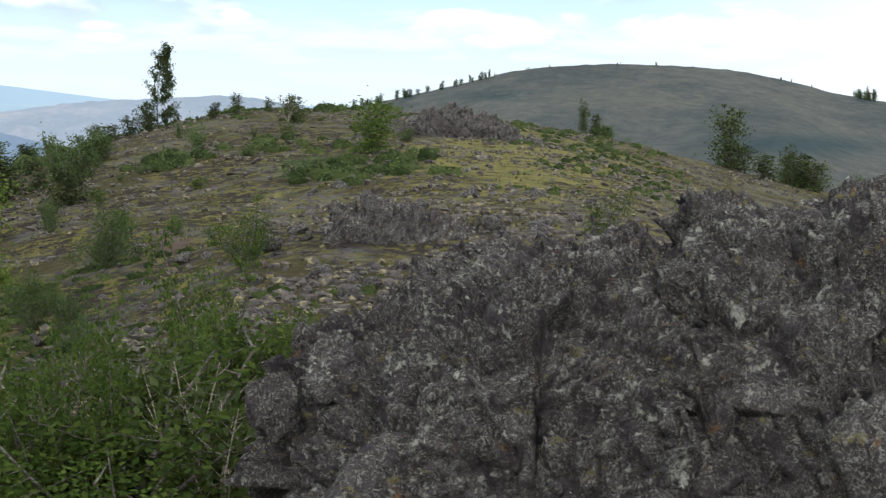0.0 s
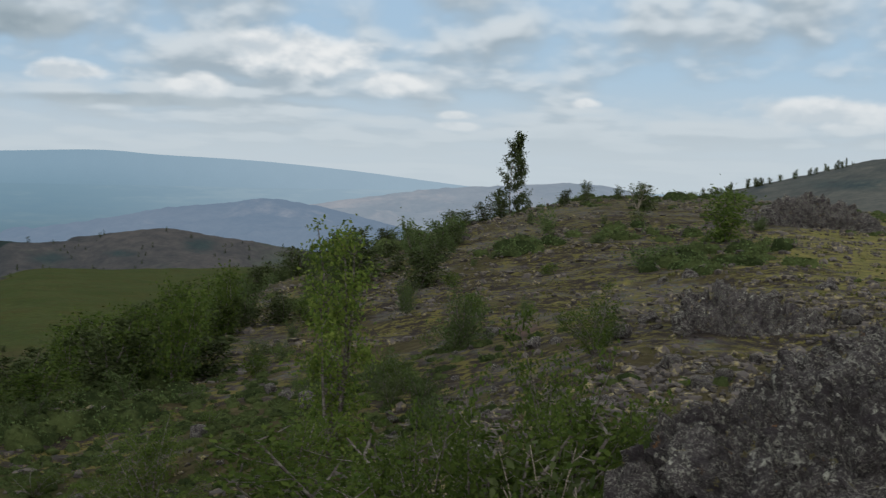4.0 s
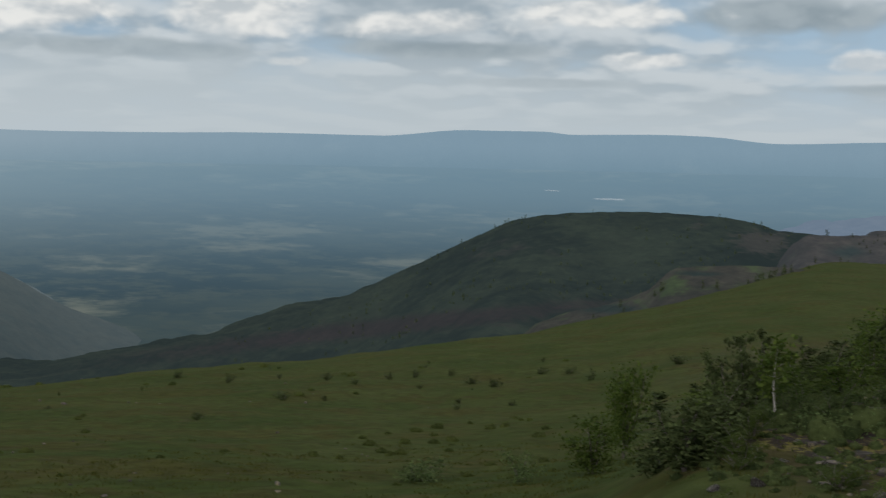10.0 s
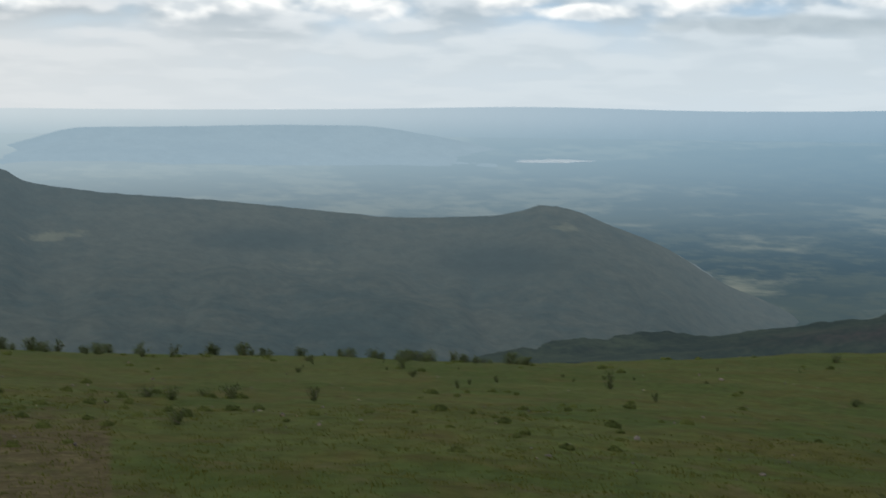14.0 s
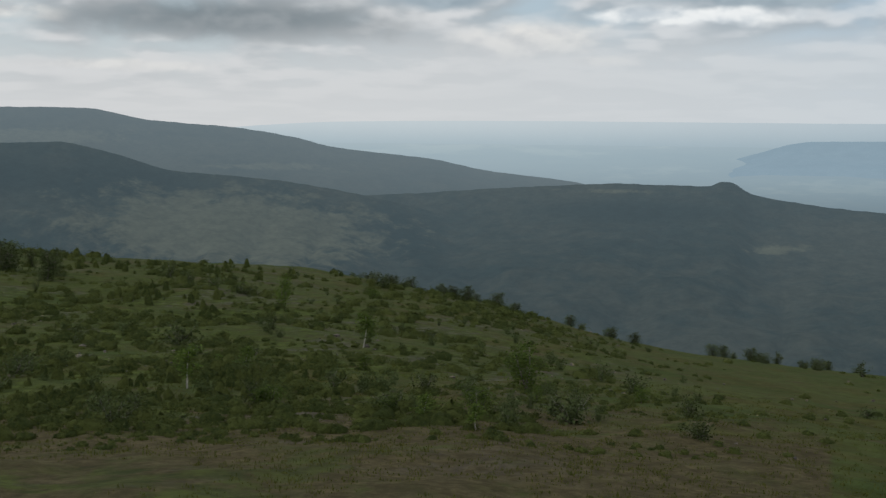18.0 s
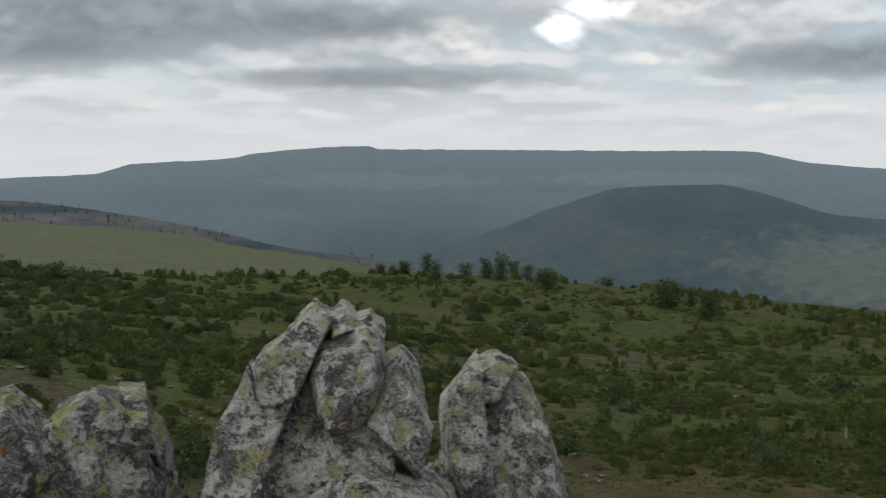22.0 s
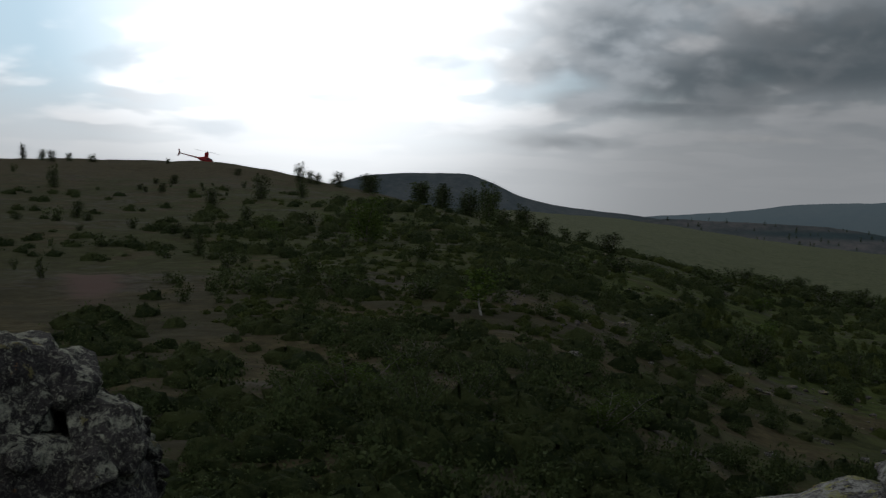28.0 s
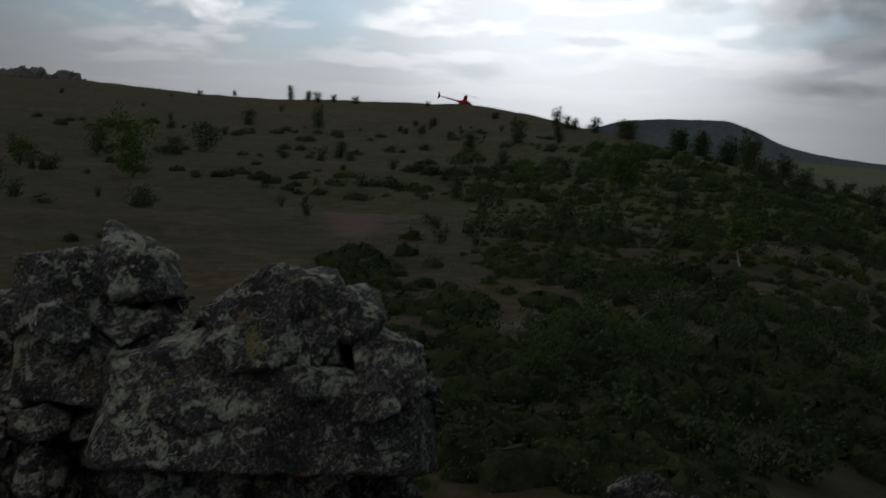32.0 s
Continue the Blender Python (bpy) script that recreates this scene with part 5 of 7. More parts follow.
slab_rock("rock_ledge", "long low grey ledge with yellow-green lichen",
     [(248, 0.9), (246.2, 1.15), (245.4, 1.19), (244.1, 1.225), (242.7, 1.24), (241.2, 1.26), (239.3, 1.28), (238.4, 1.30), (237, 1.33), (235.9, 1.34), (235.2, 1.35), (234.6, 1.33), (234.0, 1.29), (233.4, 1.2), (232.8, 0.9)],
     2.25, 0.20, 0.25, 0.2, ROCK_SHADED, 0.26, 0.030, (460, (253, 60), 0.55), 13,
          239, 2.18, LEDGE, 0.12, 0.15, 0.07)
slab_rock("rock_block", "squat lichened block at the end of the ledge",
     [(235, 0.8), (234.3, 1.2), (233.8, 1.30), (233.1, 1.33), (232.4, 1.345), (231.4, 1.335), (230.9, 1.31), (230.4, 1.25), (229.9, 1.1), (229.4, 0.8)],
     2.22, 0.17, 0.22, 0.2, ROCK_SHADED, 0.24, 0.028, (300, (240, 50), 0.55), 14,
          232.2, 2.16, BLOCK, 0.09, 0.12, 0.06)
slab_rock("rock_block", "small dark block below the ledge",
     [(249.4, 0.9), (248.5, 1.2), (247.9, 1.255), (247.1, 1.27), (246.4, 1.28), (245.8, 1.26), (245.4, 1.2), (244.8, 0.9)],
     2.0, 0.08, 0.14, 0.3, ROCK_MID, 0.12, 0.014, (160, (133, 30), 0.6), 15,
          247, 2.0, SMALL, 0.06, 0.4, 0.05)
slab_rock("rock_bluff", "dark lumpy rock bluff crusted with pale lichen",
     [(277.6, 0.2), (276.6, 0.75), (275.2, 0.98), (274.3, 1.03), (273.2, 1.06), (272.4, 1.09), (271.4, 1.115), (269.4, 1.12), (268.8, 1.09), (268.2, 1.0), (266.8, 0.945), (265.6, 0.90), (265.1, 0.80), (264.9, 0.5), (264.8, 0.0), (264.7, -0.8)],
     4.8, 0.62, 0.6, -1.3, ROCK_MID, 0.40, 0.075, (480, (260, 50), 0.55), 16,
          270, 4.68, BLUFA + broken(26, -0.50, 0.34, 0.45, 1.02, 0.11, 71), 0.20, 0.25, 0.20)
slab_rock("rock_bluff", "dark broken rock bluff with rust-coloured lichen",
     [(287, 0.2), (284, 0.8), (282.2, 0.88), (280.6, 0.92), (279.9, 1.02), (279.5, 1.13), (279, 1.16), (277.8, 1.17), (277, 1.22), (275.8, 1.18), (274.9, 1.13), (274.3, 0.95), (273.5, 0.6), (272.6, 0.0)],
     5.1, 0.64, 0.6, -1.3, ROCK_MID, 0.38, 0.075, (440, (240, 50), 0.55), 17,
          278, 4.98, BLUFB + broken(22, -0.22, 0.36, 0.45, 1.06, 0.10, 72), 0.20, 0.25, 0.20)
crag("rock_block", "low dark block in the grass with pale crusts",
     [(258.6, 0.0), (257.8, 0.36), (257.4, 0.5), (256.3, 0.51), (254.8, 0.47), (254.1, 0.4), (253.4, 0.0)],
     4.8, 0.3, 0.3, -1.2, ROCK_MID, 0.2, 0.03, 140, (120, 30), 0.6, 18)
slab_rock("rock_block", "small pale stone poking up below the tor",
     [(212.3, 0.6), (211.7, 1.02), (210.6, 1.08), (209.7, 1.02), (209.1, 0.6)],
     2.3, 0.10, 0.10, 0.2, ROCK_SHADED, 0.12, 0.01, (80, (80, 20), 0.6), 19,
          214, 2.3, STONE, 0.06, 0.4, 0.05)

# ---------------------------------------------------------------- plants
rng = np.random.default_rng(11)


def tubes(paths):
    """Tapered round branches: each path is a list of (x, y, z, radius)."""
    verts, faces = [], []
    for path in paths:
        base = len(verts)
        for i, (x, y, z, r) in enumerate(path):
            for k in range(5):
                a = k * 2 * math.pi / 5
                verts.append((x + r * math.cos(a), y + r * math.sin(a), z))
            if i:
                o = base + 5 * i
                for k in range(5):
                    j = (k + 1) % 5
                    faces.append((o - 5 + k, o - 5 + j, o + j, o + k))
    return np.array(verts), np.array(faces)


def leaf_cards(centres, size, flat=0.0):
    """One small pointed leaf at each centre, turned at random."""
    n = len(centres)
    a = rng.normal(size=(n, 3))
    a[:, 2] *= 1 - flat
    a /= np.linalg.norm(a, axis=1, keepdims=True)
    b = np.cross(a, rng.normal(size=(n, 3)))
    b /= np.linalg.norm(b, axis=1, keepdims=True)
    s = (size * rng.uniform(0.6, 1.3, n))[:, None] if np.ndim(size) == 0 else (size * rng.uniform(0.6, 1.3, n))[:, None]
    v = np.stack([centres - a * s, centres - b * s * 0.55 + a * s * 0.1, centres + a * s, centres + b * s * 0.55 + a * s * 0.1], 1).reshape(-1, 3)
    return v, np.arange(4 * n).reshape(-1, 4)


# kind: stems, spread at the top, crown from, crown width, leaves, leaf size, clump size, leaf stuff, bark
KINDS = {
    "tallbirch": dict(stems=6, spread=0.20, start=0.03, wide=0.30, leaves=6000, size=0.021, clump=0.055, leaf=LEAF_YOUNG, bark=BARK, shape="bush", high=2.6),
    "birch": dict(stems=6, spread=0.55, start=0.12, wide=0.5, leaves=3400, size=0.019, clump=0.052, leaf=LEAF_BIRCH, bark=BARK, shape="bush", high=1.5),
    "birch_far": dict(stems=4, spread=0.35, start=0.12, wide=0.42, leaves=1500, size=0.045, clump=0.13, leaf=LEAF_BIRCH, bark=BARK, shape="bush", high=2.0),
    "willow": dict(stems=8, spread=0.8, start=0.05, wide=0.8, leaves=1700, size=0.030, clump=0.085, leaf=LEAF_WILLOW, bark=BARK, shape="dome", high=1.0),
    "willow_far": dict(stems=6, spread=0.8, start=0.05, wide=0.8, leaves=1000, size=0.048, clump=0.12, leaf=LEAF_WILLOW, bark=BARK, shape="dome", high=1.2),
    "dark": dict(stems=3, spread=0.28, start=0.08, wide=0.34, leaves=2000, size=0.040, clump=0.09, leaf=LEAF_DARK, bark=BARK, shape="column", high=2.0),
    "dark_far": dict(stems=5, spread=0.17, start=0.0, wide=0.36, leaves=2400, size=0.046, clump=0.14, leaf=LEAF_DARK, bark=BARK, shape="column", high=3.0),
    "low": dict(stems=7, spread=0.9, start=0.02, wide=0.95, leaves=1300, size=0.030, clump=0.09, leaf=LEAF_DARK, bark=BARK, shape="dome", high=0.9),
    "low_far": dict(stems=8, spread=0.9, start=0.02, wide=0.95, leaves=480, size=0.07, clump=0.11, leaf=LEAF_DARK, bark=BARK, shape="dome", high=1.2),
    "whitetrunk": dict(stems=1, spread=0.08, start=0.34, wide=0.34, leaves=520, size=0.055, clump=0.10, leaf=LEAF_BIRCH, bark=BARK_WHITE, shape="bush", high=1.8),
    "snag": dict(stems=6, spread=0.5, start=0.35, wide=0.45, leaves=160, size=0.06, clump=0.12, leaf=LEAF_DARK, bark=DEADWOOD, shape="bush", high=1.6),
    "sprig": dict(stems=7, spread=0.10, start=0.55, wide=0.12, leaves=900, size=0.010, clump=0.022, leaf=LEAF_YOUNG, bark=BARK, shape="bush", high=2.6),
    "flag": dict(stems=1, spread=0.10, start=0.03, wide=0.78, leaves=7500, size=0.044, clump=0.066, leaf=LEAF_DARK, bark=BARK, shape="flag", high=5.2),
}
WORDS = {
    "tallbirch": ("birch_tree", "slender bright green mountain birch", "tree"),
    "birch": ("birch_shrub", "leafy bright green birch shrub", "shrub"),
    "willow": ("willow_shrub", "rounded grey-green willow shrub", "shrub"),
    "dark": ("stunted_tree", "stunted dark green wind-bent tree", "tree"),
    "low": ("dwarf_shrub", "low dark green dwarf shrub", "shrub"),
    "whitetrunk": ("birch_sapling", "white-trunked birch sapling", "tree"),
    "snag": ("wind_bitten_shrub", "half-dead wind-bitten shrub", "shrub"),
    "sprig": ("birch_sapling", "thin young birch with small bright leaves", "tree"),
    "flag": ("flagged_tree", "tall ragged lone tree leaning windward", "tree"),
}
MODELS = {}


def plant_meshes(kind, seed):
    k = KINDS[kind]
    g = np.random.default_rng(seed)
    high = k["high"]
    paths, tips = [], []
    for s in range(k["stems"]):
        turn = g.uniform(0, 2 * math.pi)
        out = k["spread"] * high * (0.35 + 0.65 * g.random()) if k["stems"] > 1 else 0.05 * high
        top = high * (g.uniform(0.6, 1.0) if s else 1.0)
        if k["shape"] == "dome":
            top = high * math.sqrt(max(0.15, 1 - (out / (k["spread"] * high * 1.05)) ** 2)) * g.uniform(0.75, 1.0)
        bend = g.uniform(-0.06, 0.06, 2) * high
        r0 = 0.016 * high ** 0.9 * (0.9 if k["stems"] < 3 else 0.8)
        path = []
        for i in range(7):
            u = i / 6
            lean = 0.15 * high * u * u if k["shape"] == "flag" else 0
            path.append((math.cos(turn) * out * u ** 1.3 + bend[0] * math.sin(3 * u) + lean, math.sin(turn) * out * u ** 1.3 + bend[1] * math.sin(3 * u), top * u - 0.05 * (u == 0), r0 * (1 - 0.85 * u) + 0.003))
        paths.append(path)
        twigs = 60 if k["shape"] == "flag" else 9
        for b in range(twigs):
            u = k["start"] + (1 - k["start"]) * ((b + g.random()) / twigs) ** (1.15 if k["shape"] == "flag" else 1.0)
            i = min(5, int(u * 6))
            p, q = np.array(path[i]), np.array(path[i + 1])
            o = p + (q - p) * (u * 6 - i)
            fall = {"column": 0.55 + 0.45 * math.sin(math.pi * min(1, u * 0.95)), "bush": 0.5 + 0.5 * math.sin(math.pi * u), "dome": 0.5, "flag": max(0.20, 1.0 - 0.85 * u)}[k["shape"]]
            reach = k["wide"] * high * 0.5 * fall * g.uniform(0.5, 1.15)
            t2 = g.uniform(0, 2 * math.pi)
            if k["shape"] == "flag":
                t2 = g.normal(0, 1.5) if u > 0.35 else t2
            rise = reach * g.uniform(0.1, 0.9)
            e = (o[0] + math.cos(t2) * reach, o[1] + math.sin(t2) * reach, o[2] + rise, 0.002 * high)
            m = ((o[0] + e[0]) / 2, (o[1] + e[1]) / 2, o[2] + rise * 0.35, 0.004 * high)
            paths.append([tuple(o[:3]) + (0.005 * high,), m, e])
            tips.append(e[:3]), tips.append(m[:3]), tips.append(tuple(np.array(e[:3]) * 0.6 + np.array(m[:3]) * 0.4))
        tips.append(path[-1][:3]), tips.append(path[-2][:3])
    if k["shape"] == "column":
        for s in range(16):
            a, out = g.uniform(0, 2 * math.pi), k["wide"] * high * g.uniform(0.05, 0.48)
            tips.append((math.cos(a) * out, math.sin(a) * out, high * g.uniform(0.03, 0.36)))
    tips = np.array(tips)
    pick = g.integers(0, len(tips), k["leaves"])
    spread = k["clump"] * high ** 0.5 * g.uniform(0.5, 1.3, len(tips))[pick]
    if k["shape"] == "column":
        spread = spread * np.clip(1.45 - 1.1 * tips[pick, 2] / high, 0.25, 1.3)
    c = tips[pick] + g.normal(size=(k["leaves"], 3)) * spread[:, None]
    c[:, 2] = np.abs(c[:, 2] - 0.03) + 0.03
    lv, lf = leaf_cards(c, k["size"] * (high ** 0.3))
    tv, tf = tubes(paths)
    name = WORDS[kind.replace("_far", "")][0]
    return mesh_from(name + "_stems", tv, tf, k["bark"]), mesh_from(name + "_crown", lv, lf, k["leaf"], False)


def plant(kind, az, r, h, w, where):
    """Sets one plant of a kind on the ground, h metres high and w wide."""
    far = kind + "_far" if r > (32 if kind == "birch" else 48) and kind + "_far" in KINDS else kind
    variant = int(rng.integers(0, 3)) if kind not in ("flag", "tallbirch") else 0
    base, label, cat = WORDS[kind]
    k = KINDS[far]
    wide = k["wide"] + 0.5 * k["spread"] if k["shape"] != "dome" else 1.7
    sz = h / k["high"]
    sx = max(0.5 * sz, min(2.2 * sz, w / (k["high"] * wide)))
    turn = Matrix.Rotation(rng.uniform(0, 6.28) if kind != "flag" else radians(az - 90), 4, "Z")
    m = Matrix.Translation(spot(az, r, 0.04)) @ turn @ Matrix.Diagonal((sx, sx, sz, 1))
    key = (far, variant)
    if key in MODELS:
        first, scale = MODELS[key]
        ob = copy_thing(first, m @ Matrix.Diagonal((1 / scale[0], 1 / scale[1], 1 / scale[2], 1)))
        ob.name = base
    else:
        ob = new(base)
        stems, crown = plant_meshes(far, 100 + 7 * variant + len(MODELS))
        part("trunk", stems, ob)
        part("crown", crown, ob)
        ob.matrix_basis = m
        MODELS[key] = (ob, tuple(ob.scale))
    return tagged(ob, label + " " + where, cat, cat + "s " + where)


for a, r, h, w in ((78.35, 95.0, 4.2, 2.3), (77.9, 96.0, 1.8, 1.6), (84.3, 96.7, 2.4, 0.7), (83.8, 97.5, 1.7, 0.8), (75.9, 89.0, 2.6, 1.2), (75.4, 90.0, 2.2, 2.4), (74.9, 89.5, 2.0, 2.0), (76.8, 91.0, 1.8, 2.4), (102.2, 85.0, 1.5, 1.2), (102.8, 83.5, 1.2, 1.6), (99.5, 88.0, 1.2, 0.9), (98.6, 90.0, 1.5, 0.7), (97.3, 90.0, 1.0, 0.6), (96.2, 76.0, 1.6, 1.3)):
    plant("dark", a, r, h, w, "on the ridge crest")
plant("flag", 101.75, 86.0, 5.0, 3.3, "on the ridge crest")
for a, r, h, w in ((100.2, 66.7, 1.6, 1.6), (73.3, 96.7, 1.8, 2.8), (104.6, 68.7, 1.6, 3.1), (103.6, 34.2, 1.7, 1.7), (101.0, 38.1, 0.7, 0.7), (105.9, 44.7, 1.0, 0.9), (95.3, 53.5, 0.6, 3.3), (98.3, 59.9, 0.5, 4.7), (91.6, 65.1, 0.7, 1.6), (105.3, 27.1, 1.0, 1.2), (107.0, 30.0, 1.0, 1.6),):
    plant("willow", a, r, h, w, "on the scree ridge")
for a, r, h, w in ((96.5, 75.2, 1.5, 1.2),):
    plant("snag", a, r, h, w, "on the scree ridge")
for a, r, h, w in ((92.9, 57.5, 2.1, 2.1), (98.2, 27.6, 1.4, 1.2), (83.5, 26.0, 1.2, 0.9)):
    plant("birch", a, r, h, w, "on the scree ridge")
for a, r, h, w in ((109.0, 22.7, 4.1, 1.4),):
    plant("tallbirch", a, r, h, w, "near the crag")
for a, r, h, w in ((103.7, 34.8, 0.9, 1.8), (97.9, 28.8, 1.1, 1.1), (105.7, 64.0, 2.2, 2.4), (104.5, 70.4, 1.6, 2.6), (106.8, 30.4, 0.7, 1.1), (105.2, 27.6, 0.7, 0.7), (96.1, 51.0, 0.9, 3.1), (106.1, 46.6, 1.1, 0.6), (101.1, 39.2, 0.6, 0.6),):
    plant("willow", a, r, h, w, "near the crag")
for a, r, h, w in ((98.6, 16.2, 1.6, 1.2), (102.4, 16.5, 1.0, 0.9), (110.9, 19.1, 1.5, 1.2), (116.3, 22.7, 1.6, 1.1), (107.0, 17.6, 0.9, 0.6),):
    plant("birch", a, r, h, w, "near the crag")
for a, r, h, w in ((108.2, 58.5, 2.4, 3.1),):
    plant("dark", a, r, h, w, "near the crag")
for a, r, h, w in ((125.4, 35.9, 2.4, 1.0), (124.3, 34.0, 2.2, 1.0), (118.4, 36.1, 1.9, 1.6), (128.0, 31.8, 1.4, 1.6), (126.4, 29.3, 1.3, 1.3), (108.7, 77.5, 1.8, 3.5), (106.8, 69.6, 0.9, 1.7), (110.8, 70.0, 1.1, 1.1), (112.2, 64.0, 1.3, 1.6),):
    plant("dark", a, r, h, w, "along the flank of the ridge")
for a, r, h, w in ((123.3, 32.6, 1.8, 0.8),):
    plant("whitetrunk", a, r, h, w, "along the flank of the ridge")
for a, r, h, w in ((115.6, 36.3, 2.3, 1.1), (117.0, 36.5, 1.7, 0.9), (119.4, 37.6, 1.5, 1.2), (114.7, 41.6, 1.9, 1.0), (121.0, 33.6, 1.2, 1.4), (129.4, 59.9, 3.9, 1.7), (109.5, 24.2, 1.2, 0.9), (116.0, 25.0, 1.0, 1.1), (111.3, 22.6, 0.8, 1.0), (106.0, 22.2, 0.7, 0.8), (103.0, 19.3, 0.6, 1.0), (113.8, 54.1, 1.6, 1.8),):
    plant("birch", a, r, h, w, "along the flank of the ridge")
for a, r, h, w in ((112.6, 53.5, 1.6, 2.0), (125.8, 29.3, 0.7, 1.1), (104.0, 34.0, 1.0, 1.7),):
    plant("willow", a, r, h, w, "along the flank of the ridge")
for a, r, h, w in ((126.9, 29.3, 1.6, 1.4), (125.5, 30.7, 1.3, 1.1),):
    plant("dark", a, r, h, w, "at the meadow edge")
for a, r, h, w in ((129.5, 87.9, 4.0, 2.2), (130.7, 51.6, 2.1, 1.9), (118.7, 45.0, 1.5, 2.0), (115.4, 43.9, 2.1, 1.2), (113.4, 46.9, 2.3, 1.1), (117.1, 43.6, 1.6, 1.4),):
    plant("birch", a, r, h, w, "at the meadow edge")
for a, r, h, w in ((138.2, 55.4, 1.1, 4.5), (117.5, 35.4, 0.9, 1.9), (120.9, 31.8, 0.9, 1.4), (133.7, 51.0, 1.3, 2.1),):
    plant("willow", a, r, h, w, "at the meadow edge")
for a, r, h, w in ((139.3, 194.1, 1.4, 1.8), (138.2, 201.2, 1.3, 1.7), (136.7, 203.7, 1.2, 2.0), (135.8, 180.6, 1.3, 2.5), (134.9, 171.1, 1.3, 2.8), (132.9, 201.2, 1.3, 2.8), (131.7, 196.5, 1.3, 3.2), (130.8, 174.2, 1.6, 2.2), (128.7, 161.1, 1.5, 1.1), (127.2, 174.2, 1.3, 3.6), (122.3, 222.9, 1.3, 1.7), (143.8, 156.3, 1.2, 2.2), (147.2, 129.0, 0.6, 1.5), (146.0, 194.1, 1.1, 1.6), (141.9, 200.0, 1.3, 2.0), (140.7, 179.5, 1.0, 1.6), (134.1, 149.0, 0.7, 1.5), (136.4, 143.7, 0.7, 1.4),):
    plant("low", a, r, h, w, "on the green meadow")
for a, r, h, w in ((175.3, 56.4, 0.9, 1.1), (176.6, 83.3, 0.8, 1.4), (175.6, 82.8, 0.9, 1.5), (173.1, 85.8, 1.1, 1.8), (174.3, 96.1, 0.7, 1.6), (169.7, 80.8, 1.0, 1.1), (157.2, 132.9, 2.0, 1.2), (166.0, 177.4, 1.9, 1.0), (148.1, 221.6, 1.5, 2.7), (146.0, 202.4, 1.2, 2.5), (147.3, 126.7, 0.8, 1.5), (143.8, 160.1, 0.8, 2.0), (145.9, 40.9, 0.6, 1.2), (153.2, 32.2, 0.7, 0.8), (150.7, 34.8, 0.6, 0.9), (142.8, 40.1, 0.5, 1.0), (155.3, 115.1, 1.0, 0.9), (166.7, 29.3, 0.4, 0.5), (148.7, 33.6, 0.7, 0.8), (145.2, 34.4, 0.6, 0.7),):
    plant("low", a, r, h, w, "on the open meadow")
for a, r, h, w in ((211.9, 177.4, 3.5, 3.2), (210.3, 168.0, 3.5, 2.6), (216.9, 206.1, 3.2, 3.4),):
    plant("dark", a, r, h, w, "on the heath slope")
for a, r, h, w in ((205.4, 179.5, 2.4, 2.7), (204.6, 172.1, 2.0, 2.1), (203.6, 165.0, 1.5, 3.4), (202.4, 154.5, 1.5, 3.6), (196.7, 206.1, 2.2, 4.8), (211.5, 76.6, 1.3, 2.2), (205.0, 94.4, 1.9, 3.7), (201.9, 57.1, 1.3, 1.6), (196.2, 53.8, 1.0, 2.1), (188.6, 53.8, 1.4, 2.9), (192.9, 62.8, 1.0, 2.1), (183.2, 48.3, 0.8, 1.9), (214.0, 78.4, 1.1, 1.9), (206.9, 56.8, 0.7, 1.4), (198.6, 65.9, 1.0, 1.6), (214.5, 139.5, 1.4, 3.4), (217.1, 121.5, 1.8, 2.5),):
    plant("low", a, r, h, w, "on the heath slope")
for a, r, h, w in ((200.8, 142.0, 3.2, 1.6), (190.5, 71.3, 2.3, 2.0),):
    plant("birch", a, r, h, w, "on the heath slope")
for a, r, h, w in ((204.7, 66.3, 1.9, 1.1), (202.2, 76.1, 1.4, 0.9), (197.4, 96.2, 2.2, 1.3), (194.7, 49.2, 1.0, 0.7), (192.6, 46.3, 0.9, 0.6),):
    plant("whitetrunk", a, r, h, w, "on the heath slope")
for a, r, h, w in ((221.9, 246.9, 3.6, 2.2), (221.5, 200.0, 2.9, 2.0), (219.4, 209.9, 3.2, 2.3), (218.8, 209.9, 4.3, 2.3), (218.2, 246.9, 3.3, 2.2), (217.7, 239.6, 2.7, 2.0), (216.8, 211.2, 2.7, 3.0), (211.8, 180.6, 3.8, 3.4), (210.1, 177.4, 3.4, 2.6), (210.9, 192.9, 2.5, 1.6), (228.5, 195.0, 1.5, 1.8), (232.8, 195.0, 1.5, 1.5), (223.9, 225.0, 2.0, 2.4), (222.9, 209.9, 2.2, 2.4), (220.3, 209.9, 2.2, 2.9),):
    plant("dark", a, r, h, w, "on the heath below the rocks")
for a, r, h, w in ((214.3, 231.1, 1.7, 5.3), (243.0, 116.5, 1.6, 4.8), (240.8, 146.3, 1.7, 4.8), (238.3, 142.0, 1.8, 5.9), (236.8, 154.5, 1.3, 5.1), (230.0, 197.6, 1.5, 4.9), (217.5, 129.8, 1.7, 4.3), (214.2, 82.3, 1.4, 3.0), (211.2, 79.4, 1.3, 2.6), (212.4, 67.9, 1.0, 2.0), (236.3, 72.5, 1.2, 2.7), (241.0, 62.8, 1.5, 2.8),):
    plant("low", a, r, h, w, "on the heath below the rocks")
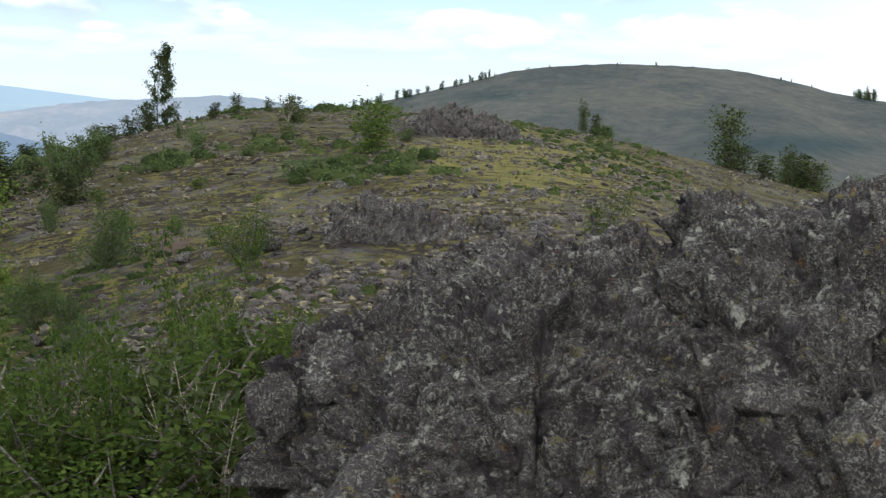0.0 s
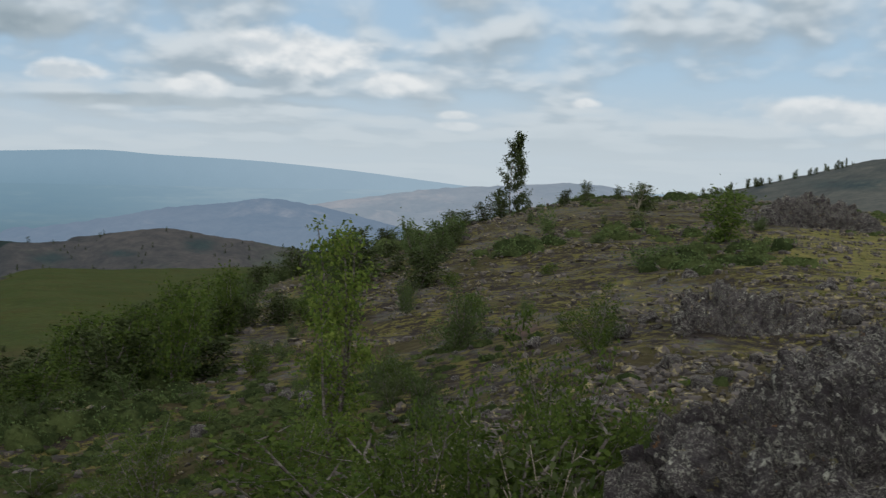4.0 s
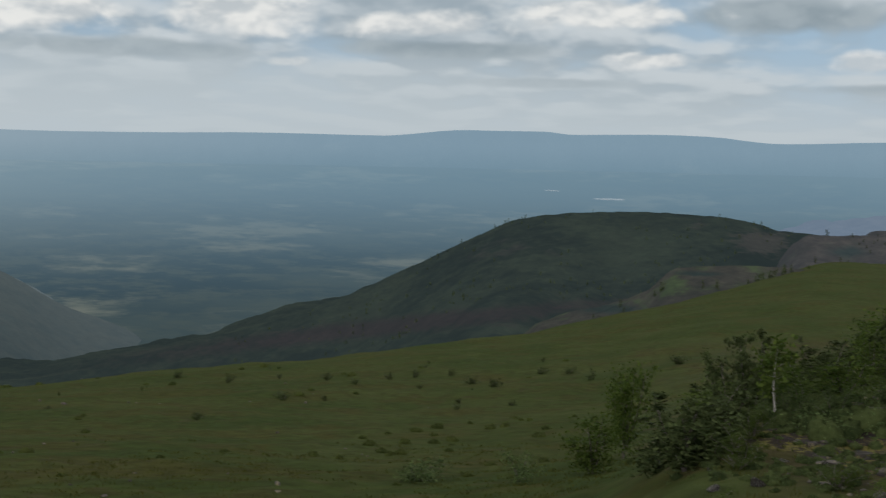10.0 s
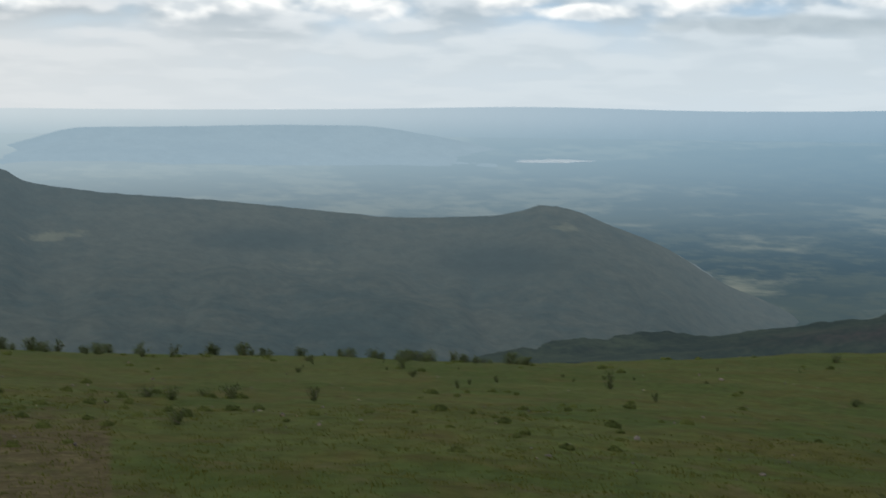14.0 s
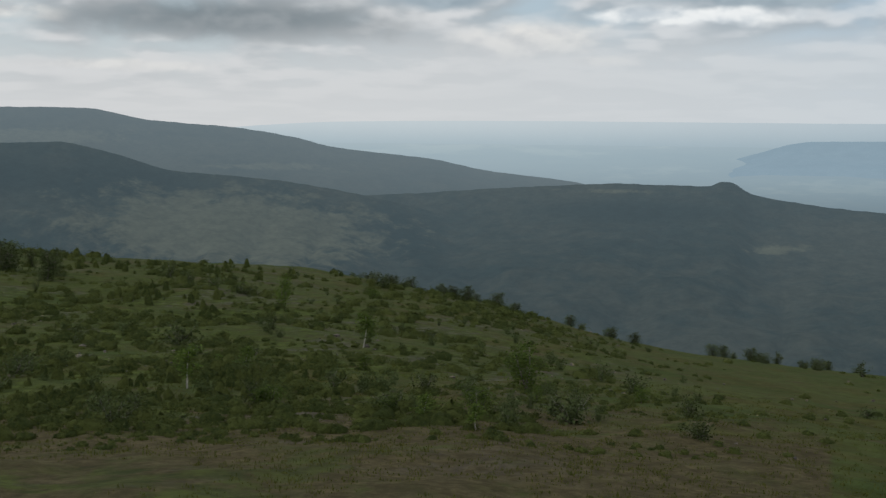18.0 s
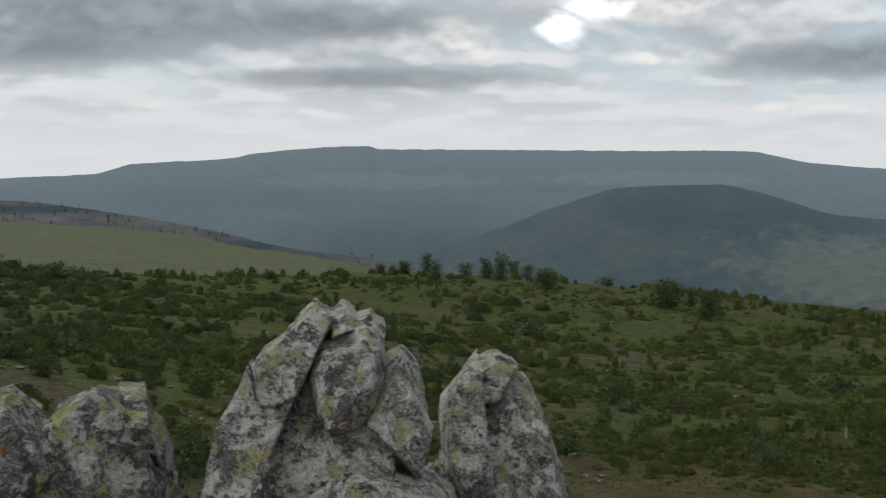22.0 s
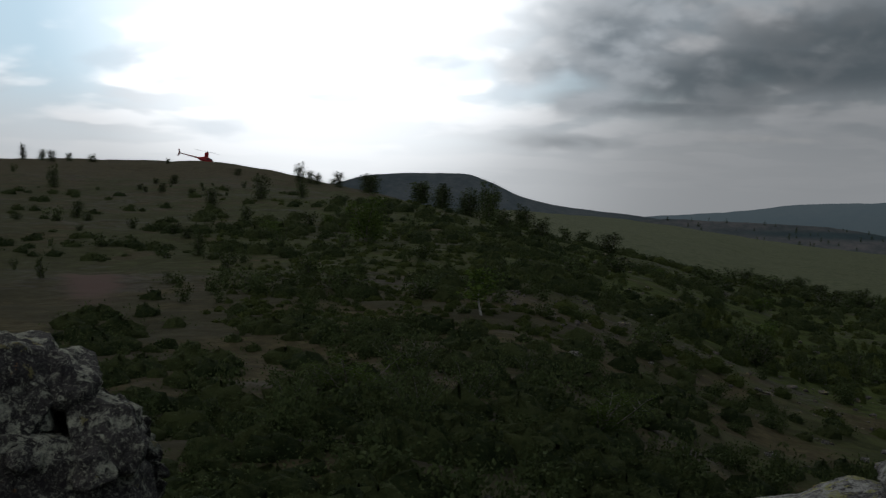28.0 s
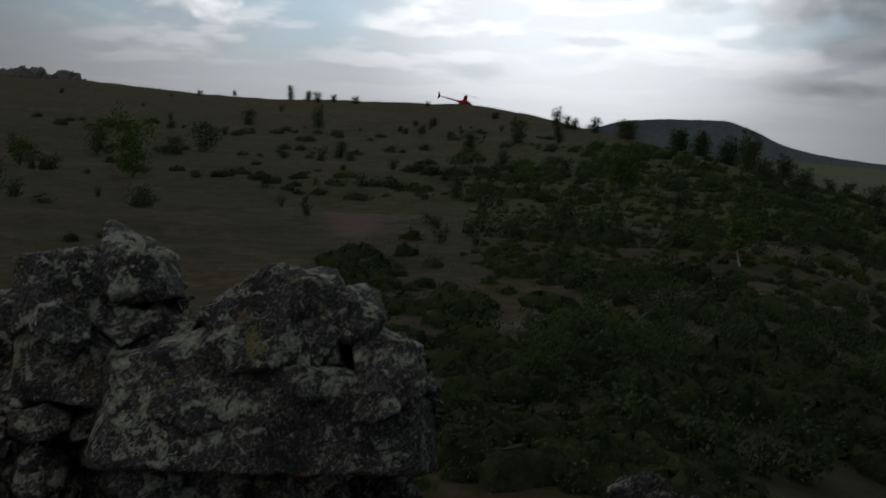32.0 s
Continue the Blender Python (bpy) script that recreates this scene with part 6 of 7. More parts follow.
for a, r, h, w in ((257.2, 228.3, 3.2, 2.8), (255.0, 177.4, 2.9, 1.8), (254.2, 175.3, 3.2, 1.6), (253.2, 176.4, 3.2, 1.9), (252.3, 156.3, 4.6, 2.2), (250.9, 171.8, 2.7, 1.9), (249.0, 168.0, 3.0, 1.8), (248.3, 166.6, 3.1, 2.1), (251.6, 134.5, 2.2, 3.3), (250.0, 132.9, 2.0, 3.3), (247.2, 129.8, 2.0, 3.2), (245.1, 160.2, 1.9, 1.5),):
    plant("dark", a, r, h, w, "on the near ridge")
for a, r, h, w in ((257.1, 100.9, 2.2, 1.9),):
    plant("birch", a, r, h, w, "on the near ridge")
for a, r, h, w in ((252.4, 46.6, 1.5, 1.1),):
    plant("whitetrunk", a, r, h, w, "on the near ridge")
for a, r, h, w in ((237.2, 73.0, 1.8, 1.8), (248.8, 87.4, 1.3, 2.5), (246.9, 99.7, 1.2, 3.3), (243.2, 129.8, 1.3, 3.7), (240.6, 151.7, 1.6, 3.8), (251.8, 51.6, 0.8, 1.5), (255.0, 28.4, 0.7, 1.3), (250.5, 31.1, 0.5, 1.1), (245.5, 49.2, 1.0, 1.8), (241.7, 67.9, 1.7, 2.8),):
    plant("low", a, r, h, w, "on the near ridge")
for a, r, h, w in ((271.2, 314.0, 3.6, 1.6), (270.5, 306.6, 2.5, 1.8), (270.1, 301.1, 2.5, 1.7), (269.4, 308.4, 1.9, 1.5), (268.5, 310.3, 1.9, 1.8), (260.1, 241.0, 3.4, 1.8), (259.7, 238.1, 2.2, 1.6), (259.4, 238.1, 2.0, 1.6), (258.5, 239.6, 2.8, 1.8), (257.2, 246.9, 3.3, 3.7), (255.1, 177.4, 2.8, 2.9), (254.2, 175.3, 3.2, 2.5), (253.0, 176.0, 3.9, 2.6), (252.1, 174.2, 4.3, 2.9), (250.8, 171.6, 3.5, 2.1), (274.9, 312.2, 1.3, 1.3), (273.5, 376.2, 1.6, 1.2),):
    plant("dark", a, r, h, w, "along the skyline")
for a, r, h, w in ((281.9, 100.3, 2.1, 1.5), (278.9, 123.0, 3.1, 2.0), (277.5, 92.2, 4.1, 2.3), (274.6, 134.5, 2.7, 2.8), (257.3, 99.1, 3.1, 2.4),):
    plant("birch", a, r, h, w, "on the brown slope")
for a, r, h, w in ((275.9, 129.8, 1.8, 1.6), (270.0, 201.2, 3.3, 1.5), (269.1, 139.5, 1.8, 1.3), (272.9, 206.1, 2.4, 1.7), (264.2, 82.3, 1.6, 0.9), (263.7, 166.0, 2.1, 1.5), (262.3, 123.7, 1.6, 1.1), (261.7, 176.3, 3.3, 1.9), (260.0, 182.8, 2.4, 1.5),):
    plant("dark", a, r, h, w, "on the brown slope")
for a, r, h, w in ((268.0, 91.1, 0.9, 2.5), (265.5, 81.3, 0.7, 1.5), (261.9, 56.4, 1.2, 2.1), (251.8, 58.5, 1.7, 1.6), (258.4, 54.8, 1.0, 2.5), (254.9, 52.2, 0.9, 1.9), (280.9, 66.3, 0.5, 2.2), (271.4, 74.8, 0.7, 0.4),):
    plant("low", a, r, h, w, "on the brown slope")


def crown_of(tree):
    return [c for c in tree.children if c.name.startswith("crown")][0].data


def scatter(kinds, count, az0, az1, r0, r1, h0, h1, where, seed, thicket=""):
    """More plants of the same sorts, thickly in some places and thinly in others. thicket: join them under this label."""
    g = np.random.default_rng(seed)
    made, pool = 0, []
    while made < count:
        az, r = g.uniform(az0, az1), math.exp(g.uniform(math.log(r0), math.log(r1)))
        p = np.array([[r * math.cos(radians(az)) * 0.05, r * math.sin(radians(az)) * 0.05, 0.0]])
        if vnoise(p, seed)[0] < g.uniform(-0.5, 0.6):
            continue
        h = g.uniform(h0, h1)
        kind = kinds[g.integers(0, len(kinds))]
        made += 1
        if not thicket:
            plant(kind, az, r, h, h * g.uniform(0.8, 1.8), where)
            continue
        first, scale = MODELS[(kind + "_far", int(g.integers(0, 3)))]
        me = crown_of(first)
        co = np.zeros(len(me.vertices) * 3, np.float32)
        me.vertices.foreach_get("co", co)
        k = h / KINDS[kind + "_far"]["high"]
        a = g.uniform(0, 6.28)
        wide = k * g.uniform(0.5, 1.1)
        turn = np.array([[math.cos(a), -math.sin(a), 0], [math.sin(a), math.cos(a), 0], [0, 0, 1]])
        pool.append((co.reshape(-1, 3) * np.array([wide, wide, k])) @ turn.T + np.array(spot(az, r, 0.04)))
    if thicket:
        v = np.concatenate(pool)
        tagged(new("thicket", mesh_from("thicket", v, np.arange(len(v)).reshape(-1, 4), LEAF_DARK, False)), thicket, "thicket", kind="stuff")


scatter(["dark", "dark", "willow"], 26, 103, 113, 60, 88, 0.6, 1.5, "along the ridge flank", 1)
scatter(["dark", "dark", "willow", "birch"], 24, 113, 127, 36, 52, 0.7, 1.6, "along the lower flank", 2)
scatter(["willow", "birch", "low"], 34, 92, 113, 18, 80, 0.4, 0.9, "among the scree", 3)
scatter(["birch", "willow"], 22, 74, 84, 88, 125, 0.7, 1.8, "behind the crag", 4)
scatter(["birch"], 6, 99.5, 110, 12.5, 17, 0.7, 1.2, "below the crag", 11)
scatter(["low", "dark", "dark"], 80, 160, 198, 210, 262, 1.0, 2.6, "along the meadow's lip", 5)
scatter(["low", "low", "birch"], 60, 183, 228, 45, 210, 0.4, 1.4, "on the heath slope", 6)
scatter(["low"], 190, 183, 228, 50, 220, 0.35, 1.1, "", 16, "low dark thickets all over the heath slope")
scatter(["low", "low", "birch"], 60, 224, 262, 22, 120, 0.4, 1.2, "on the dark slope", 7)
scatter(["low"], 190, 224, 264, 24, 170, 0.35, 1.1, "", 17, "dense low dark thickets over the near slope")
scatter(["low"], 130, 240, 266, 17, 62, 0.35, 0.9, "", 18, "low dark thickets close below the tor")
scatter(["dark", "low", "low"], 46, 236, 253, 110, 172, 0.8, 1.9, "on the near ridge", 8)
scatter(["low", "low", "dark"], 60, 258, 284, 60, 300, 0.4, 1.5, "on the brown slope", 9)
scatter(["low"], 30, 132, 172, 120, 250, 0.4, 0.9, "on the green meadow", 10)
scatter(["birch", "willow", "birch"], 22, 99, 127, 15, 36, 0.4, 0.9, "on the stony near slope", 12)
scatter(["dark"], 26, 103, 124, 44, 80, 0.8, 1.8, "on the crest of the ridge flank", 13)
scatter(["birch"], 8, 101.5, 108, 10.5, 13.5, 1.3, 1.9, "beside the crag", 14)
for az, r, tall, wide in ((98.7, 13.2, 2.3, 1.1), (99.6, 12.6, 2.2, 1.0), (101.0, 12.4, 2.1, 1.1), (102.6, 12.0, 1.9, 1.0), (104.6, 11.6, 1.7, 0.9), (106.3, 12.0, 2.2, 0.9), (107.8, 12.6, 1.8, 0.9)):
    plant("birch", az, r, tall, wide, "beside the crag")
for az, r, tall in ((99.2, 10.6, 1.3), (100.3, 11.2, 1.6), (101.2, 11.8, 1.2), (104.6, 15.0, 1.1)):
    plant("snag", az, r, tall, 0.8, "beside the crag")
# tips of a birch that grows right under the rocks
plant("sprig", 196.0, 3.7, 2.98, 0.55, "under the rocks")
plant("sprig", 194.6, 3.9, 2.84, 0.5, "under the rocks")


def hill_trees(knots, away, az0, az1, count, h0, h1, where, seed):
    """Small trees along the crest of a far hill."""
    g = np.random.default_rng(seed)
    for i in range(count):
        az = g.uniform(az0, az1)
        ob = plant("dark", az if 66 < az < 285 else 100, 300.0, g.uniform(h0, h1), g.uniform(0.5, 1.1) * h0, where)
        d = away * g.uniform(0.985, 1.0)
        p = on_hill(knots, away, az)
        ob.location = Vector((p.x * d / away, p.y * d / away, p.z - 0.6))


hill_trees(DOME_TOP, 620, 88.0, 94.5, 34, 2.0, 4.5, "on the dome hill", 51)
hill_trees(DOME_TOP, 620, 70.5, 75.0, 18, 2.5, 6.0, "on the dome hill", 52)
hill_trees(DOME_TOP, 620, 75.0, 88.0, 12, 0.8, 2.0, "on the dome hill", 53)


def far_wood(on, label, count, az0, az1, row0, row1, h0, h1, seed):
    """Trees too far off to count, spread over the face of a hill and joined into one mass. row: 0 at the foot, 59 on the crest."""
    g = np.random.default_rng(seed)
    rows, cols, lo, step, face = HILLS[on]
    crowns = []
    for k in range(3):
        me = crown_of(MODELS[("dark_far", k)][0])
        co = np.zeros(len(me.vertices) * 3, np.float32)
        me.vertices.foreach_get("co", co)
        quad = co.reshape(-1, 4, 3)[::14]
        crowns.append(quad.mean(1, keepdims=True) + 2.6 * (quad - quad.mean(1, keepdims=True)))
    pool = []
    while len(pool) < count:
        az, row = g.uniform(az0, az1), int(g.integers(row0, row1 + 1))
        p = face[row, min(cols - 1, max(0, int((az - lo) / step)))]
        if vnoise(np.array([[az * 0.9, row * 0.12, 0.0]]), seed)[0] < g.uniform(-0.7, 0.5):
            continue
        h = g.uniform(h0, h1) / 3.0
        w = h * g.uniform(0.7, 1.3)
        a = g.uniform(0, 6.28)
        turn = np.array([[math.cos(a), -math.sin(a), 0], [math.sin(a), math.cos(a), 0], [0, 0, 1]])
        pool.append((crowns[len(pool) % 3].reshape(-1, 3) * np.array([w, w, h])) @ turn.T + p - np.array([0, 0, 0.15 * h]))
    v = np.concatenate(pool)
    tagged(new("far_trees", mesh_from("far_trees", v, np.arange(len(v)).reshape(-1, 4), LEAF_DARK, False)), label, "trees", kind="stuff")


far_wood("backdrop_low_ridge", "small dark trees dotted over the low heath ridge", 110, 222, 247, 38, 59, 1.5, 3.6, 56)
far_wood("backdrop_wooded_hill", "dark trees along the crest and face of the wooded hill", 300, 121.5, 146, 28, 59, 1.6, 3.4, 57)
far_wood("backdrop_stony_spur", "small dark trees on the stony spur", 46, 121, 131.5, 40, 59, 2.0, 4.6, 54)
far_wood("backdrop_red_knoll", "small dark trees on the red knoll", 60, 110, 122, 36, 59, 2.0, 4.4, 55)

# ---------------------------------------------------------------- ground cover


def cover_points(count, az0, az1, r0, r1, want, seed):
    g = np.random.default_rng(seed)
    az, r = g.uniform(az0, az1, count * 3), np.exp(g.uniform(math.log(r0), math.log(r1), count * 3))
    x, y = r * np.cos(np.radians(az)), r * np.sin(np.radians(az))
    n = fbm(np.stack([x, y, 0 * x], 1) * 0.10, 4, seed) + 0.5 * vnoise(np.stack([x, y, 0 * x], 1) * 0.02, seed + 3)
    n = n - 0.7 * (1 - np.clip(np.minimum(az - az0, az1 - az) / 6.0, 0, 1))
    keep = np.where(n + g.uniform(-0.25, 0.25, len(n)) > want)[0][:count]
    z = height(az[keep], r[keep])
    return np.stack([x[keep], y[keep], z], 1), r[keep], g


def mounds(p, wide, tall, g):
    """A squat uneven cushion at each point."""
    ring, up = np.array([1.0, 0.86, 0.52, 0.05]), np.array([-0.25, 0.45, 0.85, 1.0])
    a = np.arange(8) * math.pi / 4
    v = np.stack([ring[:, None] * np.cos(a), ring[:, None] * np.sin(a), up[:, None] + 0 * a], 2).reshape(1, -1, 3)
    v = v * g.uniform(0.65, 1.3, (len(p), 32, 1)) * (wide[:, None, None] * np.array([1, 1, 0]) + tall[:, None, None] * np.array([0, 0, 1])) + p[:, None, :]
    i = (np.arange(3)[:, None] * 8 + np.arange(8)).ravel()
    o = (np.arange(3)[:, None] * 8 + (np.arange(8) + 1) % 8).ravel()
    f = np.stack([i, o, o + 8, i + 8], 1)[None] + (np.arange(len(p)) * 32)[:, None, None]
    return v.reshape(-1, 3), f.reshape(-1, 4)


def scrub(name, label, count, az0, az1, r0, r1, want, leaves, mat, wide, tall, leaf, seed):
    """Low growth that nobody could count: cushions with a fringe of small leaves, as one mass."""
    p, r, g = cover_points(count, az0, az1, r0, r1, want, seed)
    size = g.uniform(0.5, 1.5, len(p)) * (1 + r / 90)
    d = g.normal(size=(len(p), leaves, 3))
    d /= np.linalg.norm(d, axis=2, keepdims=True)
    d = d * g.uniform(0.75, 1.25, (len(p), leaves, 1)) * np.array([wide, wide, tall]) * 1.35 * size[:, None, None]
    d[:, :, 2] = np.abs(d[:, :, 2])
    c = (p[:, None, :] + d).reshape(-1, 3)
    v, f = leaf_cards(c, np.repeat(leaf * (1 + r / 45), leaves))
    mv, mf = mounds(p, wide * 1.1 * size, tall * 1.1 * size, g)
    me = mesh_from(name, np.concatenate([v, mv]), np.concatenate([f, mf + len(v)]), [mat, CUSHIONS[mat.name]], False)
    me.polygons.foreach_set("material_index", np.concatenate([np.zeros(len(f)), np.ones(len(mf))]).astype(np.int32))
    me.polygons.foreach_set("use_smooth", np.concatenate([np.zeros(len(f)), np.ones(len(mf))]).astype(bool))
    tagged(new(name, me), label, "ground cover", kind="stuff")


scrub("heath_scrub", "dense green dwarf heath over the slopes", 1500, 186, 250, 46, 240, 0.38, 80, LEAF_HEATH, 0.22, 0.15, 0.018, 21)
scrub("heath_tufts", "small tufts of heather and sedge all over the slopes", 5200, 182, 264, 42, 210, -0.15, 14, LEAF_HEATH, 0.10, 0.07, 0.016, 27)
scrub("young_birch_growth", "knee-high young birches all over the green slope", 900, 196, 244, 60, 230, 0.05, 40, LEAF_HEATH, 0.11, 0.22, 0.016, 29)
scrub("ridge_tufts", "small green tufts and moss cushions between the stones", 3500, 80, 128, 14, 100, 0.05, 14, LEAF_WILLOW, 0.10, 0.06, 0.014, 28)
scrub("crowberry_mats", "dark crowberry mats over the near slopes", 1000, 216, 270, 20, 170, 0.18, 70, LEAF_DARK, 0.28, 0.20, 0.022, 22)
scrub("near_heath", "low dark heath and crowberry close below the tor", 360, 236, 270, 14, 48, 0.02, 60, LEAF_DARK, 0.26, 0.17, 0.020, 26)
scrub("brown_heath", "thin brown-green heath on the far slope", 420, 254, 285, 30, 200, 0.42, 60, LEAF_DARK, 0.20, 0.13, 0.018, 25)
scrub("willow_scrub", "grey-green dwarf willow among the stones", 1300, 87, 128, 13, 110, 0.24, 60, LEAF_WILLOW, 0.26, 0.17, 0.022, 23)
scrub("meadow_growth", "tussocks and dwarf shrubs in the green meadow", 260, 128, 200, 45, 260, 0.34, 40, LEAF_HEATH, 0.15, 0.10, 0.018, 24)


def grass(name, label, count, az0, az1, r0, r1, seed):
    p, r, g = cover_points(count, az0, az1, r0, r1, -0.4, seed)
    blades = 7
    tall = g.uniform(0.04, 0.10, len(p)) * (1 + r / 300)
    root = p[:, None, :] + g.normal(size=(len(p), blades, 3)) * np.array([0.09, 0.09, 0.0]) * (1 + r / 90)[:, None, None]
    tip = root + np.stack([g.normal(0, 0.05, (len(p), blades)), g.normal(0, 0.05, (len(p), blades)), np.ones((len(p), blades))], 2) * tall[:, None, None]
    a = g.uniform(0, 6.28, (len(p), blades))
    side = np.stack([np.cos(a), np.sin(a), 0 * a], 2) * (0.010 * (1 + r / 40))[:, None, None]
    v = np.stack([root - side, root + side, tip], 2).reshape(-1, 3)
    tagged(new(name, mesh_from(name, v, np.arange(len(v)).reshape(-1, 3), GRASS, False)), label, "grass", kind="stuff")


grass("meadow_grass", "short green mountain grass on the meadow", 11000, 128, 232, 22, 90, 31)
grass("slope_grass", "thin grass between stones and shrubs", 1800, 74, 128, 14, 60, 32)


def scree(name, label, count, az0, az1, r0, r1, want, s0, s1, seed):
    """Loose angular stones lying on the slope."""
    m, n = material("scree_stone_" + name)
    q = n.add("ShaderNodeTexCoord").outputs["Object"]
    isle = n.add("ShaderNodeNewGeometry").outputs["Random Per Island"]
    col = n.mix(isle, (0.036, 0.031, 0.030, 1), (0.100, 0.088, 0.081, 1))
    col = n.mix(n.ramp(n.noise(q, 6.0, 4.0, 0.7), 0.52, 0.66), col, (0.24, 0.205, 0.10, 1))
    finish(n, col, 0.92, n.noise(q, 14.0, 5.0, 0.7), 0.6, 0.03)
    p, r, g = cover_points(count, az0, az1, r0, r1, want, seed)
    bm = bmesh.new()
    bmesh.ops.create_icosphere(bm, subdivisions=1, radius=1.0)
    base = np.array([v.co[:] for v in bm.verts])
    tri = np.array([[v.index for v in f.verts] for f in bm.faces])
    bm.free()
    k = len(p)
    size = s0 * (s1 / s0) ** (g.random(k) ** 2.2) * (1 + r / 140)
    shape = base[None] * g.uniform(0.55, 1.25, (k, len(base), 1)) * g.uniform(0.5, 1.2, (k, 1, 3)) * np.array([1, 1, 0.65])
    a = g.uniform(0, 6.28, k)
    rot = np.stack([np.stack([np.cos(a), -np.sin(a), 0 * a], 1), np.stack([np.sin(a), np.cos(a), 0 * a], 1), np.stack([0 * a, 0 * a, 1 + 0 * a], 1)], 1)
    v = np.einsum("kij,knj->kni", rot, shape) * size[:, None, None] + p[:, None, :] + np.array([0, 0, 0.12]) * size[:, None, None]
    f = (tri[None] + (np.arange(k) * len(base))[:, None, None]).reshape(-1, 3)
    tagged(new(name, mesh_from(name, v.reshape(-1, 3), f, m, False)), label, "stones", kind="stuff")


scree("ridge_scree", "loose grey-brown angular stones over the ridge", 30000, 72, 127, 13, 105, -0.3, 0.025, 0.17, 41)
scree("slope_stones", "scattered stones showing through the heath", 1100, 196, 252, 40, 150, 0.12, 0.05, 0.18, 42)
scree("meadow_stones", "a few pale stones in the meadow", 160, 135, 196, 45, 250, 0.15, 0.06, 0.16, 43)

def loose_stones(count, az0, az1, r0, r1, s0, s1, where, mat, seed):
    """Single angular stones lying on the slope, a few shapes turned and scaled."""
    g = np.random.default_rng(seed)
    shapes = []
    for k in range(6):
        bm = bmesh.new()
        bmesh.ops.create_icosphere(bm, subdivisions=3, radius=1.0)
        v = np.array([q.co[:] for q in bm.verts])
        f = np.array([[q.index for q in t.verts] for t in bm.faces])
        bm.free()
        for c in range(11):
            d = g.normal(size=3)
            d /= np.linalg.norm(d)
            v = v - np.maximum(0, v @ d - g.uniform(0.35, 0.75))[:, None] * d
        v = v * (1 + 0.05 * fbm(v * 3, 3, seed + k))[:, None] * np.array([1, 0.8, 0.65])
        shapes.append(mesh_from("stone", v, f, mat, False))
    for k in range(count):
        az, r = g.uniform(az0, az1), math.exp(g.uniform(math.log(r0), math.log(r1)))
        s = s0 * (s1 / s0) ** g.random() ** 1.5
        ob = tagged(new("stone", shapes[k % 6]), "angular grey-brown stone lying " + where, "stone", "loose stones " + where)
        ob.matrix_world = Matrix.Translation(spot(az, r, -0.2 * s)) @ Matrix.Rotation(g.uniform(0, 6.28), 4, "Z") @ Matrix.Rotation(g.uniform(-0.3, 0.3), 4, "X") @ Matrix.Scale(s, 4)


loose_stones(190, 84, 126, 14, 48, 0.10, 0.42, "on the scree ridge", ROCK_DARK, 61)
loose_stones(60, 222, 256, 18, 90, 0.12, 0.40, "among the heath", ROCK_DARK, 62)

# ---------------------------------------------------------------- lakes on the plain
WATER, wn = material("lake_water")
finish(wn, (0.30, 0.36, 0.40, 1), 0.12, wn.noise(wn.add("ShaderNodeTexCoord").outputs["Object"], 0.02), 0.05, 0.5)


def lake(az, r, wide, deep, seed):
    """A lake with an uneven shore, lying in the lowland."""
    g = np.random.default_rng(seed)
    k = np.linspace(0, 2 * math.pi, 48, endpoint=False)
    rad = 1 + 0.22 * np.sin(2 * k + g.uniform(0, 6)) + 0.14 * np.sin(5 * k + g.uniform(0, 6)) + 0.08 * np.sin(9 * k + g.uniform(0, 6))
    far = np.array([1250.0, 1700, 2200, 2700, 3200, 3600, 4000, 4300, 4600, 4900])
    fel = np.array([-12.0, -9.2, -7.0, -5.4, -4.1, -3.1, -2.3, -1.7, -1.2, -0.8])
    rr = r + deep * rad * np.sin(k)
    aa = np.radians(az) + wide * rad * np.cos(k) / r
    z = EYE + rr * np.tan(np.radians(np.interp(rr, far, fel))) + 2.5
    v = np.concatenate([np.stack([rr * np.cos(aa), rr * np.sin(aa), z], 1), [[r * math.cos(radians(az)), r * math.sin(radians(az)), z.mean()]]])
    f = np.array([(i, (i + 1) % 48, 48) for i in range(48)])
    tagged(new("lake", mesh_from("lake", v, f, WATER)), "pale lake shining on the hazy plain", "lake", kind="structure")


lake(159.8, 4215, 105, 36, 1)
lake(130.2, 4110, 38, 22, 2)
lake(132.6, 4260, 20, 14, 3)

# ---------------------------------------------------------------- helicopter on the skyline
PAINT, hn = material("red_helicopter_paint")
finish(hn, hn.mix(hn.noise(hn.add("ShaderNodeTexCoord").outputs["Object"], 2.0), (0.26, 0.012, 0.016, 1), (0.34, 0.02, 0.022, 1)), 0.35)
DARK_METAL, hn = material("dark_blade_metal")
finish(hn, hn.mix(hn.noise(hn.add("ShaderNodeTexCoord").outputs["Object"], 5.0), (0.03, 0.03, 0.03, 1), (0.07, 0.07, 0.07, 1)), 0.5)
GLASS, hn = material("tinted_canopy_glass")
finish(hn, (0.10, 0.12, 0.13, 1), 0.08, None, **{"Transmission Weight": 0.6, "IOR": 1.45})


def lofted(stations, sides=14):
    """A closed skin through rounded cross-sections (x, width, low, high)."""
    v, f = [], []
    for x, w, lo, hi in stations:
        for k in range(sides):
            a = 2 * math.pi * k / sides
            v.append((x, w / 2 * math.cos(a), (lo + hi) / 2 + (hi - lo) / 2 * math.sin(a)))
    for i in range(len(stations) - 1):
        for k in range(sides):
            j = (k + 1) % sides
            f.append((i * sides + k, i * sides + j, (i + 1) * sides + j, (i + 1) * sides + k))
    return v, f


